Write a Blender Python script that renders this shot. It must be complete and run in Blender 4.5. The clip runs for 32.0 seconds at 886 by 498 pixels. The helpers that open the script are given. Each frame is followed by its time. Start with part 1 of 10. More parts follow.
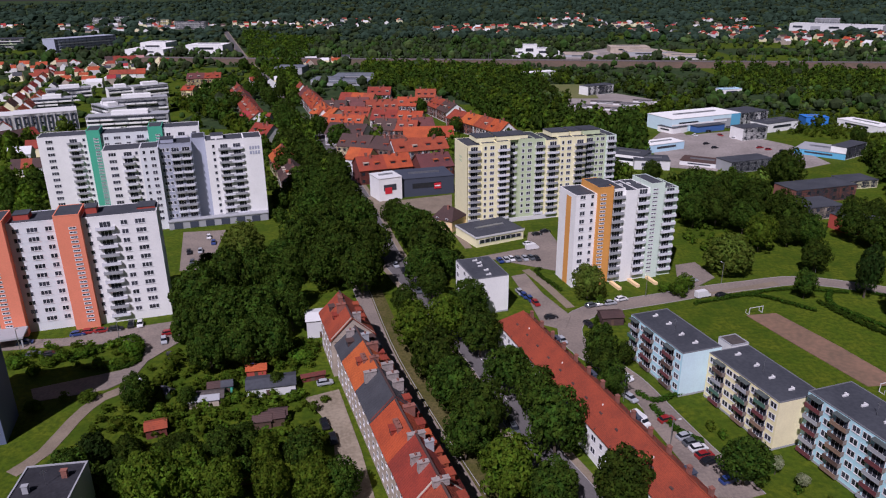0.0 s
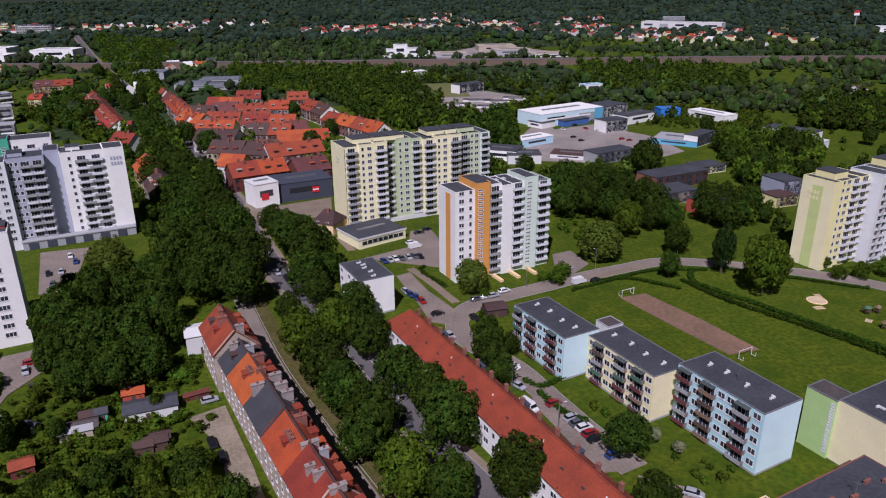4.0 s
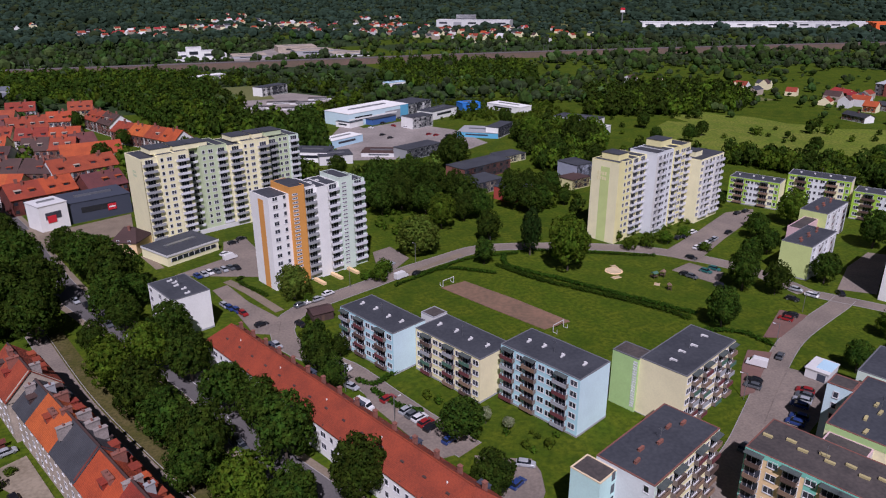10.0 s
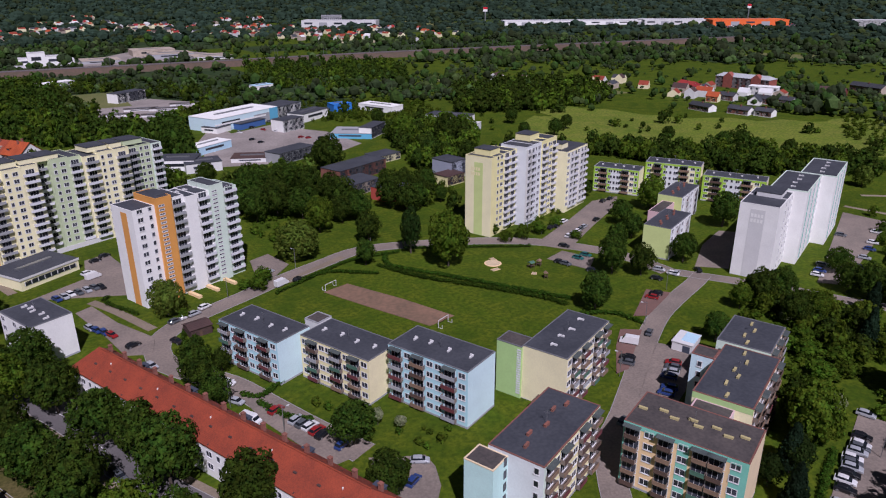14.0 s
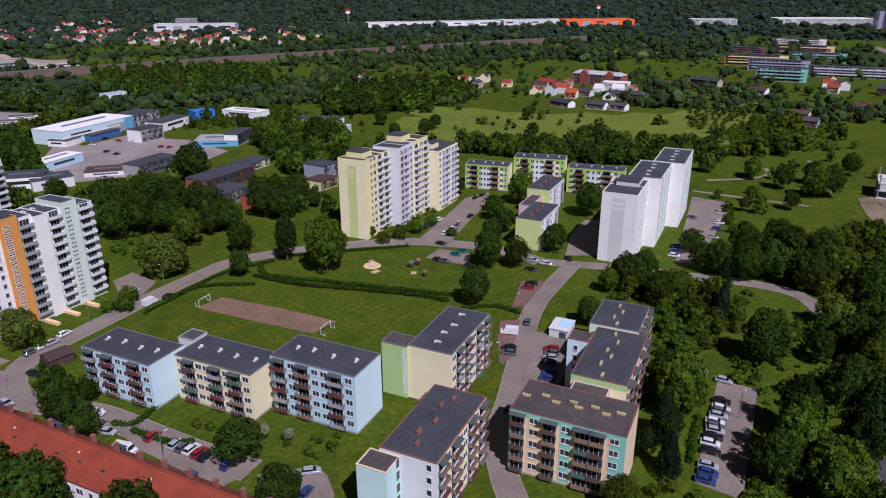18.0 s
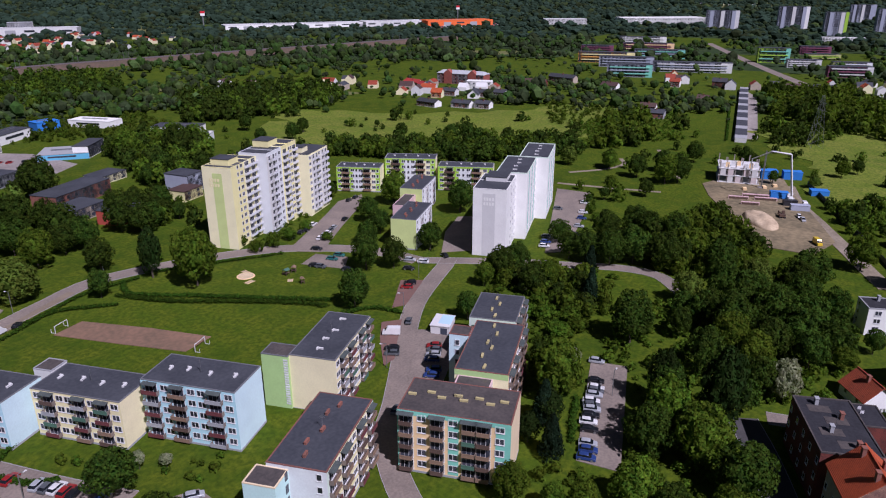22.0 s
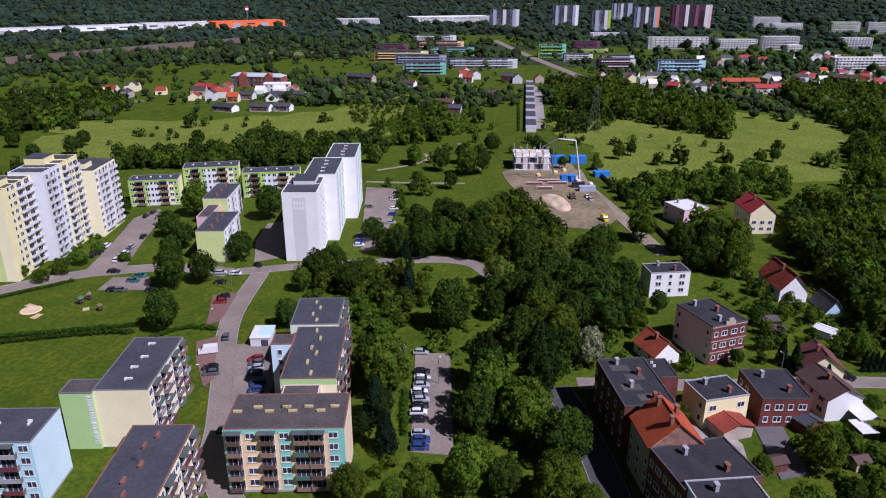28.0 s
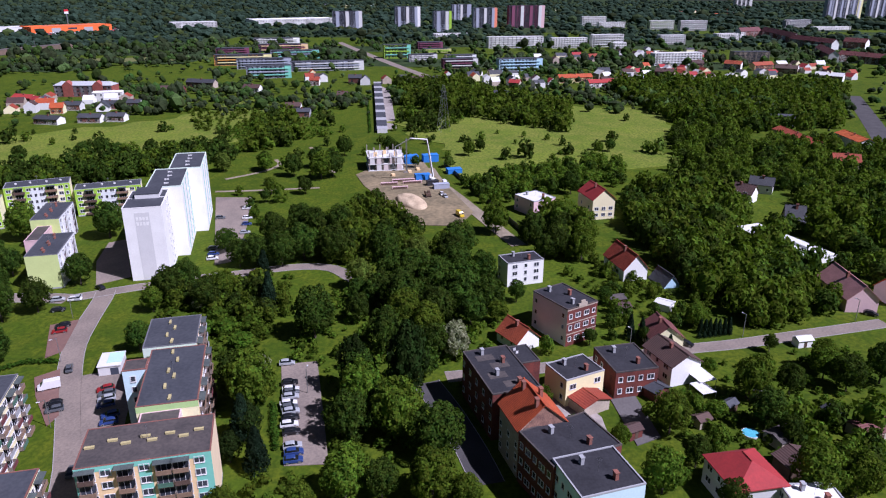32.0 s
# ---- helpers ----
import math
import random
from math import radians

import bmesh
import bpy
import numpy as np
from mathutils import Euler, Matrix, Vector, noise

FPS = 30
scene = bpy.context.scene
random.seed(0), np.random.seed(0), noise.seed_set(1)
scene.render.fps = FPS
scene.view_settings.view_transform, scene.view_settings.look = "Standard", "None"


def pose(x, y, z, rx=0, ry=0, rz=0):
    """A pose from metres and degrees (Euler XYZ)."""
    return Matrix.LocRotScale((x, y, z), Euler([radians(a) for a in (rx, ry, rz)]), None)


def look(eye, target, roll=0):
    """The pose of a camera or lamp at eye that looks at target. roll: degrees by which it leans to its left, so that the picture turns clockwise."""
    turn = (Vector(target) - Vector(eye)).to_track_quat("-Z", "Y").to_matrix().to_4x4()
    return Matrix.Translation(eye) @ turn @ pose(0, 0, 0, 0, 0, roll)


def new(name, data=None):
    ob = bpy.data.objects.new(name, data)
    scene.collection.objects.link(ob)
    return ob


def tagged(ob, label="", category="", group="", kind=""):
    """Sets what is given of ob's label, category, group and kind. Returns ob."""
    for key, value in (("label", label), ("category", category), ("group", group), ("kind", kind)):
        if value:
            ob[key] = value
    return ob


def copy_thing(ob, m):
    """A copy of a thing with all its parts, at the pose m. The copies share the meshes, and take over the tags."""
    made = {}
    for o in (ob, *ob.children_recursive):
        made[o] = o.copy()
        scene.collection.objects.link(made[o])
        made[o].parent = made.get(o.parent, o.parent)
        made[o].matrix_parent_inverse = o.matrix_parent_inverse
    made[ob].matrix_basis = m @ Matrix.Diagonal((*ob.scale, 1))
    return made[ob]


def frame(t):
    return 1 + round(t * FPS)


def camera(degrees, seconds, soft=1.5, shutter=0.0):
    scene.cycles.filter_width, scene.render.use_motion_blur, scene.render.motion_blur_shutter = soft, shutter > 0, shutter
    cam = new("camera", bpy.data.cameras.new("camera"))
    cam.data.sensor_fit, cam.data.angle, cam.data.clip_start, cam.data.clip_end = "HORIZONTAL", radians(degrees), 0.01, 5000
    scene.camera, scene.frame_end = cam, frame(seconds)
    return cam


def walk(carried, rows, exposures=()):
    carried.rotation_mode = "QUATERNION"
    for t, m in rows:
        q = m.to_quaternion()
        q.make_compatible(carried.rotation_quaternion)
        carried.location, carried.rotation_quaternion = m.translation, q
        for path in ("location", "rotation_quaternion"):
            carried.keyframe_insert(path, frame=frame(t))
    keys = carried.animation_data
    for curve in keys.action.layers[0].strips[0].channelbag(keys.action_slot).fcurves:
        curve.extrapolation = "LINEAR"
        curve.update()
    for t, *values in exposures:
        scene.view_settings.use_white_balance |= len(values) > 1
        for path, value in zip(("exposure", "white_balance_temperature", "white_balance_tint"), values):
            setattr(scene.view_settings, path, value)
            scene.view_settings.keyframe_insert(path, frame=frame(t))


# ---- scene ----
cam = camera(64.66, 32.0, 1.15)
PATH = [
    (0, pose(0, 0, 97, 69.17, 0.46, -0.10)),
    (0.5, pose(0, 0, 97, 69.17, 0.48, -1.36)),
    (1, pose(0, 0, 97, 69.17, 0.49, -2.64)),
    (1.5, pose(0, 0, 97, 69.17, 0.49, -3.91)),
    (2, pose(0, 0, 97, 69.16, 0.49, -5.19)),
    (2.5, pose(0, 0, 97, 69.15, 0.46, -6.44)),
    (3, pose(0, 0, 97, 69.14, 0.44, -7.70)),
    (3.5, pose(0, 0, 97, 69.13, 0.42, -8.99)),
    (5.5, pose(0, 0, 97, 69.12, 0.41, -14.19)),
    (6, pose(0, 0, 97, 69.11, 0.41, -15.52)),
    (6.5, pose(0, 0, 97, 69.11, 0.40, -16.85)),
    (7, pose(0, 0, 97, 69.10, 0.39, -18.17)),
    (7.5, pose(0, 0, 97, 69.09, 0.36, -19.46)),
    (8, pose(0, 0, 97, 69.07, 0.34, -20.75)),
    (8.5, pose(0, 0, 97, 69.06, 0.32, -22.05)),
    (9, pose(0, 0, 97, 69.04, 0.30, -23.35)),
    (9.5, pose(0, 0, 97, 69.03, 0.29, -24.63)),
    (10, pose(0, 0, 97, 69.01, 0.28, -25.90)),
    (10.5, pose(0, 0, 97, 69.00, 0.26, -27.19)),
    (11, pose(0, 0, 97, 68.99, 0.25, -28.47)),
    (11.5, pose(0, 0, 97, 68.97, 0.24, -29.76)),
    (12, pose(0, 0, 97, 68.96, 0.23, -31.06)),
    (12.5, pose(0, 0, 97, 68.96, 0.23, -32.37)),
    (13, pose(0, 0, 97, 68.95, 0.23, -33.67)),
    (13.5, pose(0, 0, 97, 68.95, 0.23, -34.98)),
    (14, pose(0, 0, 97, 68.96, 0.23, -36.30)),
    (14.5, pose(0, 0, 97, 68.96, 0.22, -37.62)),
    (16.5, pose(0, 0, 97, 69.04, 0.18, -42.89)),
    (17, pose(0, 0, 97, 69.04, 0.17, -44.23)),
    (17.5, pose(0, 0, 97, 69.05, 0.17, -45.58)),
    (18, pose(0, 0, 97, 69.06, 0.16, -46.91)),
    (18.5, pose(0, 0, 97, 69.07, 0.15, -48.25)),
    (19, pose(0, 0, 97, 69.08, 0.15, -49.61)),
    (19.5, pose(0, 0, 97, 69.08, 0.13, -50.97)),
    (20, pose(0, 0, 97, 69.09, 0.11, -52.31)),
    (20.5, pose(0, 0, 97, 69.11, 0.09, -53.64)),
    (21, pose(0, 0, 97, 69.11, 0.08, -54.97)),
    (21.5, pose(0, 0, 97, 69.12, 0.04, -56.31)),
    (22, pose(0, 0, 97, 69.13, 0.03, -57.63)),
    (22.5, pose(0, 0, 97, 69.13, 0.02, -58.95)),
    (23, pose(0, 0, 97, 69.13, 0.01, -60.27)),
    (23.5, pose(0, 0, 97, 69.12, 0.00, -61.62)),
    (24, pose(0, 0, 97, 69.11, 0.00, -62.97)),
    (24.5, pose(0, 0, 97, 69.11, -0.00, -64.31)),
    (25, pose(0, 0, 97, 69.10, 0.00, -65.64)),
    (25.5, pose(0, 0, 97, 69.10, 0.00, -66.97)),
    (27.5, pose(0, 0, 97, 69.13, -0.14, -72.27)),
    (28, pose(0, 0, 97, 69.15, -0.14, -73.64)),
    (28.5, pose(0, 0, 97, 69.16, -0.15, -75.01)),
    (29, pose(0, 0, 97, 69.18, -0.15, -76.40)),
    (29.5, pose(0, 0, 97, 69.21, -0.16, -77.86)),
    (30, pose(0, 0, 97, 69.23, -0.16, -79.39)),
    (30.5, pose(0, 0, 97, 69.25, -0.17, -81.01)),
    (31, pose(0, 0, 97, 69.28, -0.18, -82.61)),
    (31.5, pose(0, 0, 97, 69.29, -0.19, -84.22)),
    (32, pose(0, 0, 97, 69.30, -0.19, -85.81)),
]
walk(cam, PATH, [(0, -0.4, 5650, 33), (13, -0.46, 5600, 33), (23, -0.25, 5480, 35), (29, -0.02, 5380, 35), (32, 0.18, 5330, 35)])

# ---- light ----
SUN_ELEV, SUN_YAW = 49.0, 157.0      # degrees above the horizon, bearing from +y towards -x
world = bpy.data.worlds.new("sky")
scene.world = world
world.use_nodes = True
wn = world.node_tree
sky = wn.nodes.new("ShaderNodeTexSky")
sky.sky_type, sky.sun_disc = "NISHITA", False
sky.sun_elevation, sky.sun_rotation = radians(SUN_ELEV), radians(-SUN_YAW)
sky.altitude, sky.air_density, sky.dust_density = 200, 1.0, 1.0
wn.nodes["Background"].inputs["Strength"].default_value = 0.018
wn.links.new(sky.outputs[0], wn.nodes["Background"].inputs["Color"])
sun = new("sun", bpy.data.lights.new("sun", "SUN"))
sun.data.energy, sun.data.angle, sun.data.color = 5.6, radians(0.6), (1.0, 0.95, 0.87)
sun.matrix_world = look((-math.sin(radians(SUN_YAW)) * math.cos(radians(SUN_ELEV)) * 500,
                         math.cos(radians(SUN_YAW)) * math.cos(radians(SUN_ELEV)) * 500,
                         math.sin(radians(SUN_ELEV)) * 500), (0, 0, 0))

# ---- materials ----
rng = random.Random(7)


def mat(name, a, b=None, scale=0.4, fine=6.0, rough=0.85, metal=0.0, bump=0.15, spread=0.0, waves=None, island=0.0):
    """Two colours mixed by coarse and fine noise; spread varies pieces by object, island by loose piece; waves: (size, axis turn)."""
    m = bpy.data.materials.new(name)
    m.use_nodes = True
    nt = m.node_tree
    N, L = nt.nodes, nt.links
    bsdf = N["Principled BSDF"]
    bsdf.inputs["Roughness"].default_value, bsdf.inputs["Metallic"].default_value = rough, metal
    b = b or tuple(c * 0.72 for c in a)
    geo = N.new("ShaderNodeNewGeometry")
    n1, n2 = N.new("ShaderNodeTexNoise"), N.new("ShaderNodeTexNoise")
    n1.inputs["Scale"].default_value, n1.inputs["Detail"].default_value = scale, 6
    n2.inputs["Scale"].default_value, n2.inputs["Detail"].default_value = fine, 4
    add = N.new("ShaderNodeMath")
    add.operation = "ADD"
    for n in (n1, n2):
        L.new(geo.outputs["Position"], n.inputs["Vector"])
    L.new(n1.outputs["Fac"], add.inputs[0])
    L.new(n2.outputs["Fac"], add.inputs[1])
    ramp = N.new("ShaderNodeMapRange")
    ramp.inputs["From Min"].default_value, ramp.inputs["From Max"].default_value = 0.75, 1.25
    L.new(add.outputs[0], ramp.inputs["Value"])
    mix = N.new("ShaderNodeMix")
    mix.data_type = "RGBA"
    mix.inputs["A"].default_value, mix.inputs["B"].default_value = (*a, 1), (*b, 1)
    L.new(ramp.outputs[0], mix.inputs["Factor"])
    colour = mix.outputs["Result"]
    for amount, socket in ((spread, "object"), (island, "island")):
        if not amount:
            continue
        src = N.new("ShaderNodeObjectInfo").outputs["Random"] if socket == "object" else geo.outputs["Random Per Island"]
        rg = N.new("ShaderNodeMapRange")
        rg.inputs["To Min"].default_value, rg.inputs["To Max"].default_value = 1 - amount, 1 + amount
        L.new(src, rg.inputs["Value"])
        hsv = N.new("ShaderNodeHueSaturation")
        L.new(rg.outputs[0], hsv.inputs["Value"])
        hue = N.new("ShaderNodeMapRange")
        hue.inputs["To Min"].default_value, hue.inputs["To Max"].default_value = 0.5 - 0.05 * amount, 0.5 + 0.05 * amount
        L.new(src, hue.inputs["Value"])
        L.new(hue.outputs[0], hsv.inputs["Hue"])
        L.new(colour, hsv.inputs["Color"])
        colour = hsv.outputs["Color"]
    L.new(colour, bsdf.inputs["Base Color"])
    if bump:
        bp = N.new("ShaderNodeBump")
        bp.inputs["Strength"].default_value, bp.inputs["Distance"].default_value = bump, 0.1
        L.new(add.outputs[0], bp.inputs["Height"])
        if waves:
            w = N.new("ShaderNodeTexWave")
            w.bands_direction = "Z"
            w.inputs["Scale"].default_value, w.inputs["Distortion"].default_value = waves, 0.4
            L.new(geo.outputs["Position"], w.inputs["Vector"])
            ad = N.new("ShaderNodeMath")
            ad.operation = "ADD"
            L.new(add.outputs[0], ad.inputs[0])
            L.new(w.outputs["Fac"], ad.inputs[1])
            L.new(ad.outputs[0], bp.inputs["Height"])
        L.new(bp.outputs[0], bsdf.inputs["Normal"])
    return m


def paint(name, c, k=0.9, **kw):
    """Painted plaster, faintly weathered."""
    return mat(name, c, tuple(x * k for x in c), scale=0.25, fine=2.5, rough=0.9, bump=0.05, **kw)


def ground_mat(name, cols, scales, rough=0.95):
    """Grass or meadow: four tones by noise at three sizes."""
    m = bpy.data.materials.new(name)
    m.use_nodes = True
    nt = m.node_tree
    N, L = nt.nodes, nt.links
    geo = N.new("ShaderNodeNewGeometry")
    last = None
    for i, s in enumerate(scales):
        n = N.new("ShaderNodeTexNoise")
        n.inputs["Scale"].default_value, n.inputs["Detail"].default_value, n.inputs["Roughness"].default_value = s, 5, 0.65
        L.new(geo.outputs["Position"], n.inputs["Vector"])
        r = N.new("ShaderNodeMapRange")
        r.inputs["From Min"].default_value, r.inputs["From Max"].default_value = 0.4, 0.62
        L.new(n.outputs["Fac"], r.inputs["Value"])
        mx = N.new("ShaderNodeMix")
        mx.data_type = "RGBA"
        if last is None:
            mx.inputs["A"].default_value = (*cols[0], 1)
        else:
            L.new(last, mx.inputs["A"])
        mx.inputs["B"].default_value = (*cols[i + 1], 1)
        mul = N.new("ShaderNodeMath")
        mul.operation = "MULTIPLY"
        mul.inputs[1].default_value = 0.75
        L.new(r.outputs[0], mul.inputs[0])
        L.new(mul.outputs[0], mx.inputs["Factor"])
        last = mx.outputs["Result"]
    b = N["Principled BSDF"]
    b.inputs["Roughness"].default_value = rough
    b.inputs["Specular IOR Level"].default_value = 0.1
    L.new(last, b.inputs["Base Color"])
    bp = N.new("ShaderNodeBump")
    bp.inputs["Strength"].default_value, bp.inputs["Distance"].default_value = 0.3, 0.2
    L.new(n.outputs["Fac"], bp.inputs["Height"])
    L.new(bp.outputs[0], b.inputs["Normal"])
    return m


GRASS = ground_mat("grass", [(0.068, 0.11, 0.0045), (0.037, 0.069, 0.0035), (0.108, 0.132, 0.007), (0.029, 0.055, 0.0035)], (0.02, 0.11, 0.7))
MEADOW = ground_mat("meadow", [(0.165, 0.215, 0.022), (0.095, 0.145, 0.015), (0.215, 0.225, 0.04), (0.058, 0.095, 0.012)], (0.012, 0.06, 0.6))
DRYGRASS = ground_mat("dry_grass", [(0.16, 0.165, 0.06), (0.11, 0.14, 0.04), (0.2, 0.18, 0.08), (0.1, 0.12, 0.04)], (0.02, 0.08, 0.7))
VERGE = ground_mat("worn_verge", [(0.1, 0.09, 0.025), (0.06, 0.07, 0.012), (0.15, 0.115, 0.05), (0.05, 0.05, 0.015)], (0.05, 0.2, 1.2))
FOREST = ground_mat("forest_floor", [(0.034, 0.06, 0.022), (0.022, 0.042, 0.016), (0.06, 0.085, 0.03), (0.018, 0.034, 0.012)], (0.01, 0.04, 0.2))
ASPHALT = mat("asphalt", (0.075, 0.07, 0.07), (0.042, 0.04, 0.04), 0.15, 3, 0.9)
ASPHALT_OLD = mat("worn_asphalt", (0.26, 0.212, 0.172), (0.165, 0.137, 0.115), 0.1, 1.6, 0.92)
ASPHALT_MID = mat("grey_asphalt", (0.129, 0.12, 0.116), (0.0946, 0.086, 0.0843), 0.12, 2, 0.9)
PAVING = mat("paving", (0.25, 0.2, 0.14), (0.17, 0.135, 0.095), 0.15, 2.5, 0.9)
BRICKPAVE = mat("red_paving", (0.2, 0.11, 0.085), (0.15, 0.085, 0.07), 0.3, 3, 0.9)
CONCRETE = mat("concrete", (0.34, 0.3, 0.27), (0.21, 0.185, 0.165), 0.05, 0.8, 0.9)
EARTH = mat("trodden_earth", (0.3, 0.25, 0.18), (0.19, 0.155, 0.105), 0.15, 1.2, 0.95)
PITCH = mat("red_cinder", (0.25, 0.145, 0.09), (0.15, 0.1, 0.062), 0.09, 0.7, 0.95)
SAND = mat("building_sand", (0.58, 0.46, 0.3), (0.4, 0.3, 0.19), 0.15, 0.9, 0.95)
SOIL = mat("bare_site_soil", (0.27, 0.21, 0.115), (0.12, 0.1, 0.055), 0.07, 0.5, 0.95)
SOIL_BANK = mat("brown_bank", (0.12, 0.075, 0.055), (0.07, 0.06, 0.035), 0.05, 0.4, 0.95)
BALLAST = mat("rail_ballast", (0.13, 0.085, 0.07), (0.08, 0.06, 0.05), 0.05, 0.5, 0.95)
KERB = mat("kerb_stone", (0.36, 0.34, 0.32), None, 0.5, 5, 0.9)
LINE = mat("road_paint", (0.7, 0.7, 0.68), None, 0.5, 5, 0.8)
TAR = mat("tar_roof", (0.064, 0.069, 0.08), (0.037, 0.041, 0.05), 0.12, 1.2, 0.8)
TAR_BROWN = mat("old_tar_roof", (0.095, 0.08, 0.072), (0.05, 0.044, 0.042), 0.2, 1.4, 0.85)
TAR_OLD = mat("aged_black_roof", (0.03, 0.03, 0.036), (0.014, 0.014, 0.018), 0.25, 1.8, 0.85)
TILE_RED = mat("red_clay_tiles", (0.33, 0.056, 0.022), (0.2, 0.036, 0.017), 0.25, 3, 0.8, bump=0.5, waves=1.6, spread=0.12)
TILE_ORANGE = mat("orange_clay_tiles", (0.47, 0.088, 0.02), (0.3, 0.055, 0.015), 0.25, 3, 0.8, bump=0.5, waves=1.6, spread=0.15)
TILE_BROWN = mat("brown_tiles", (0.086, 0.0473, 0.0387), (0.0602, 0.0344, 0.0301), 0.25, 3, 0.8, bump=0.5, waves=1.6, spread=0.15)
TILE_MAROON = mat("maroon_tiles", (0.16, 0.05, 0.045), (0.1, 0.034, 0.032), 0.25, 3, 0.75, bump=0.5, waves=1.6, spread=0.12)
TILE_DARK = mat("dark_slate", (0.06, 0.063, 0.07), (0.04, 0.042, 0.048), 0.3, 3, 0.7, bump=0.4, waves=1.6, spread=0.2)
TIN_RED = mat("red_metal_roof", (0.37, 0.032, 0.03), (0.27, 0.025, 0.024), 0.3, 2, 0.8, 0.0, bump=0.1, spread=0.1)
TIN_PINK = mat("pink_metal_roof", (0.5, 0.26, 0.24), None, 0.3, 2, 0.5)
BRICK = mat("red_brick", (0.2, 0.045, 0.03), (0.08, 0.025, 0.02), 0.4, 5, 0.9, bump=0.3)
# brighter copy of the brick, with the sunlit look put into its colour
BRICK_LIT = mat("lit_school_brick", (0.36, 0.1, 0.07), (0.24, 0.07, 0.05), 0.4, 4, 0.9, bump=0.3)
CHIMNEY = mat("chimney_brick", (0.3, 0.11, 0.075), (0.17, 0.08, 0.06), 0.6, 5, 0.9, bump=0.3)
WOOD = mat("brown_wood", (0.12, 0.07, 0.045), (0.07, 0.045, 0.03), 0.6, 6, 0.8)
METAL = mat("galvanised_metal", (0.45, 0.46, 0.47), None, 0.5, 4, 0.4, 0.8, bump=0.02)
DARKMETAL = mat("dark_metal", (0.05, 0.05, 0.055), None, 0.5, 4, 0.5, 0.3, bump=0.02)
RUBBER = mat("rubber", (0.02, 0.02, 0.02), None, 2, 8, 0.8, bump=0.02)
GLASS = mat("window_glass", (0.03, 0.035, 0.045), (0.05, 0.055, 0.065), 0.3, 0.9, 0.12, bump=0.0, spread=0.5)
CARGLASS = mat("car_glass", (0.015, 0.018, 0.022), None, 0.3, 0.9, 0.08, bump=0.0)
PVC = mat("white_frame", (0.78, 0.78, 0.78), None, 1, 5, 0.6, bump=0.0)
WHITE = paint("white_plaster", (0.86, 0.86, 0.82))
CREAM = paint("cream_plaster", (0.89, 0.84, 0.52))
PALEYEL = paint("pale_yellow_plaster", (0.85, 0.78, 0.44))
BEIGE = paint("beige_plaster", (0.85, 0.77, 0.48))
PEACH = paint("peach_plaster", (0.86, 0.62, 0.33))
TEAL = paint("teal_plaster", (0.22, 0.6, 0.47))
BLUE = paint("light_blue_plaster", (0.46, 0.74, 0.8))
PALEBLUE = paint("pale_blue_plaster", (0.62, 0.81, 0.85))
SKYBLUE = paint("sky_blue_plaster", (0.46, 0.68, 0.8))
LAVENDER = paint("lavender_plaster", (0.74, 0.77, 0.77))
GREYBLUE = paint("grey_blue_plaster", (0.38, 0.41, 0.49))
PALEGREEN = paint("pale_green_plaster", (0.45, 0.66, 0.26))
MINT = paint("mint_plaster", (0.66, 0.78, 0.66))
AQUA = paint("aqua_plaster", (0.56, 0.8, 0.77))
SANDY = paint("sandy_plaster", (0.82, 0.66, 0.42))
COPING_GREY = paint("dull_grey_coping", (0.17, 0.175, 0.185), 0.75)
COPING = paint("rusty_coping", (0.24, 0.1, 0.075), 0.7)
VENT_TONE = paint("ochre_vent", (0.5, 0.43, 0.2), 0.8)
PALELIME = paint("pale_lime_plaster", (0.6, 0.7, 0.27))
LIME = paint("lime_plaster", (0.36, 0.6, 0.05))
OLIVE = paint("olive_plaster", (0.52, 0.54, 0.2))
SAGE = paint("sage_plaster", (0.55, 0.64, 0.4))
YELLOW = paint("yellow_plaster", (0.84, 0.78, 0.38))
ORANGE = paint("orange_plaster", (0.72, 0.33, 0.07))
CORAL = paint("coral_plaster", (0.85, 0.27, 0.15))
GREEN = paint("emerald_plaster", (0.07, 0.44, 0.28))
LIGHTGREY = paint("light_grey_plaster", (0.68, 0.68, 0.66))
# plaster darkened to stand for a wall in shade
SHADYBLUE = paint("shaded_blue_plaster", (0.12, 0.15, 0.23))
GREY = paint("grey_plaster", (0.36, 0.37, 0.38))
DARKGREY = paint("dark_grey_plaster", (0.05, 0.06, 0.085))
OLD_RENDER = paint("sooty_render", (0.38, 0.33, 0.3), 0.6)
OCHRE = paint("old_plaster", (0.5, 0.42, 0.33), 0.7)
MAUVE = paint("mauve_plaster", (0.66, 0.58, 0.56))
PALE_SHEET = mat("pale_sheet_roof", (0.5, 0.52, 0.52), (0.38, 0.4, 0.41), 0.1, 1.0, 0.7)
GREYROOF = mat("grey_sheet_roof", (0.2, 0.22, 0.25), (0.13, 0.145, 0.165), 0.08, 1.0, 0.6)
PINK = paint("pink_plaster", (0.72, 0.5, 0.5))
REDWALL = paint("red_plaster", (0.42, 0.07, 0.045))
PURPLE = paint("purple_plaster", (0.22, 0.07, 0.12))
CYANHALL = paint("cyan_cladding", (0.12, 0.42, 0.62))
BLUEHALL = paint("blue_cladding", (0.05, 0.13, 0.35))
BRIGHTORANGE = paint("bright_orange_cladding", (0.85, 0.16, 0.03))
REDSIGN = paint("red_sign", (0.6, 0.02, 0.03))
TARP = paint("blue_tarpaulin", (0.03, 0.2, 0.6))
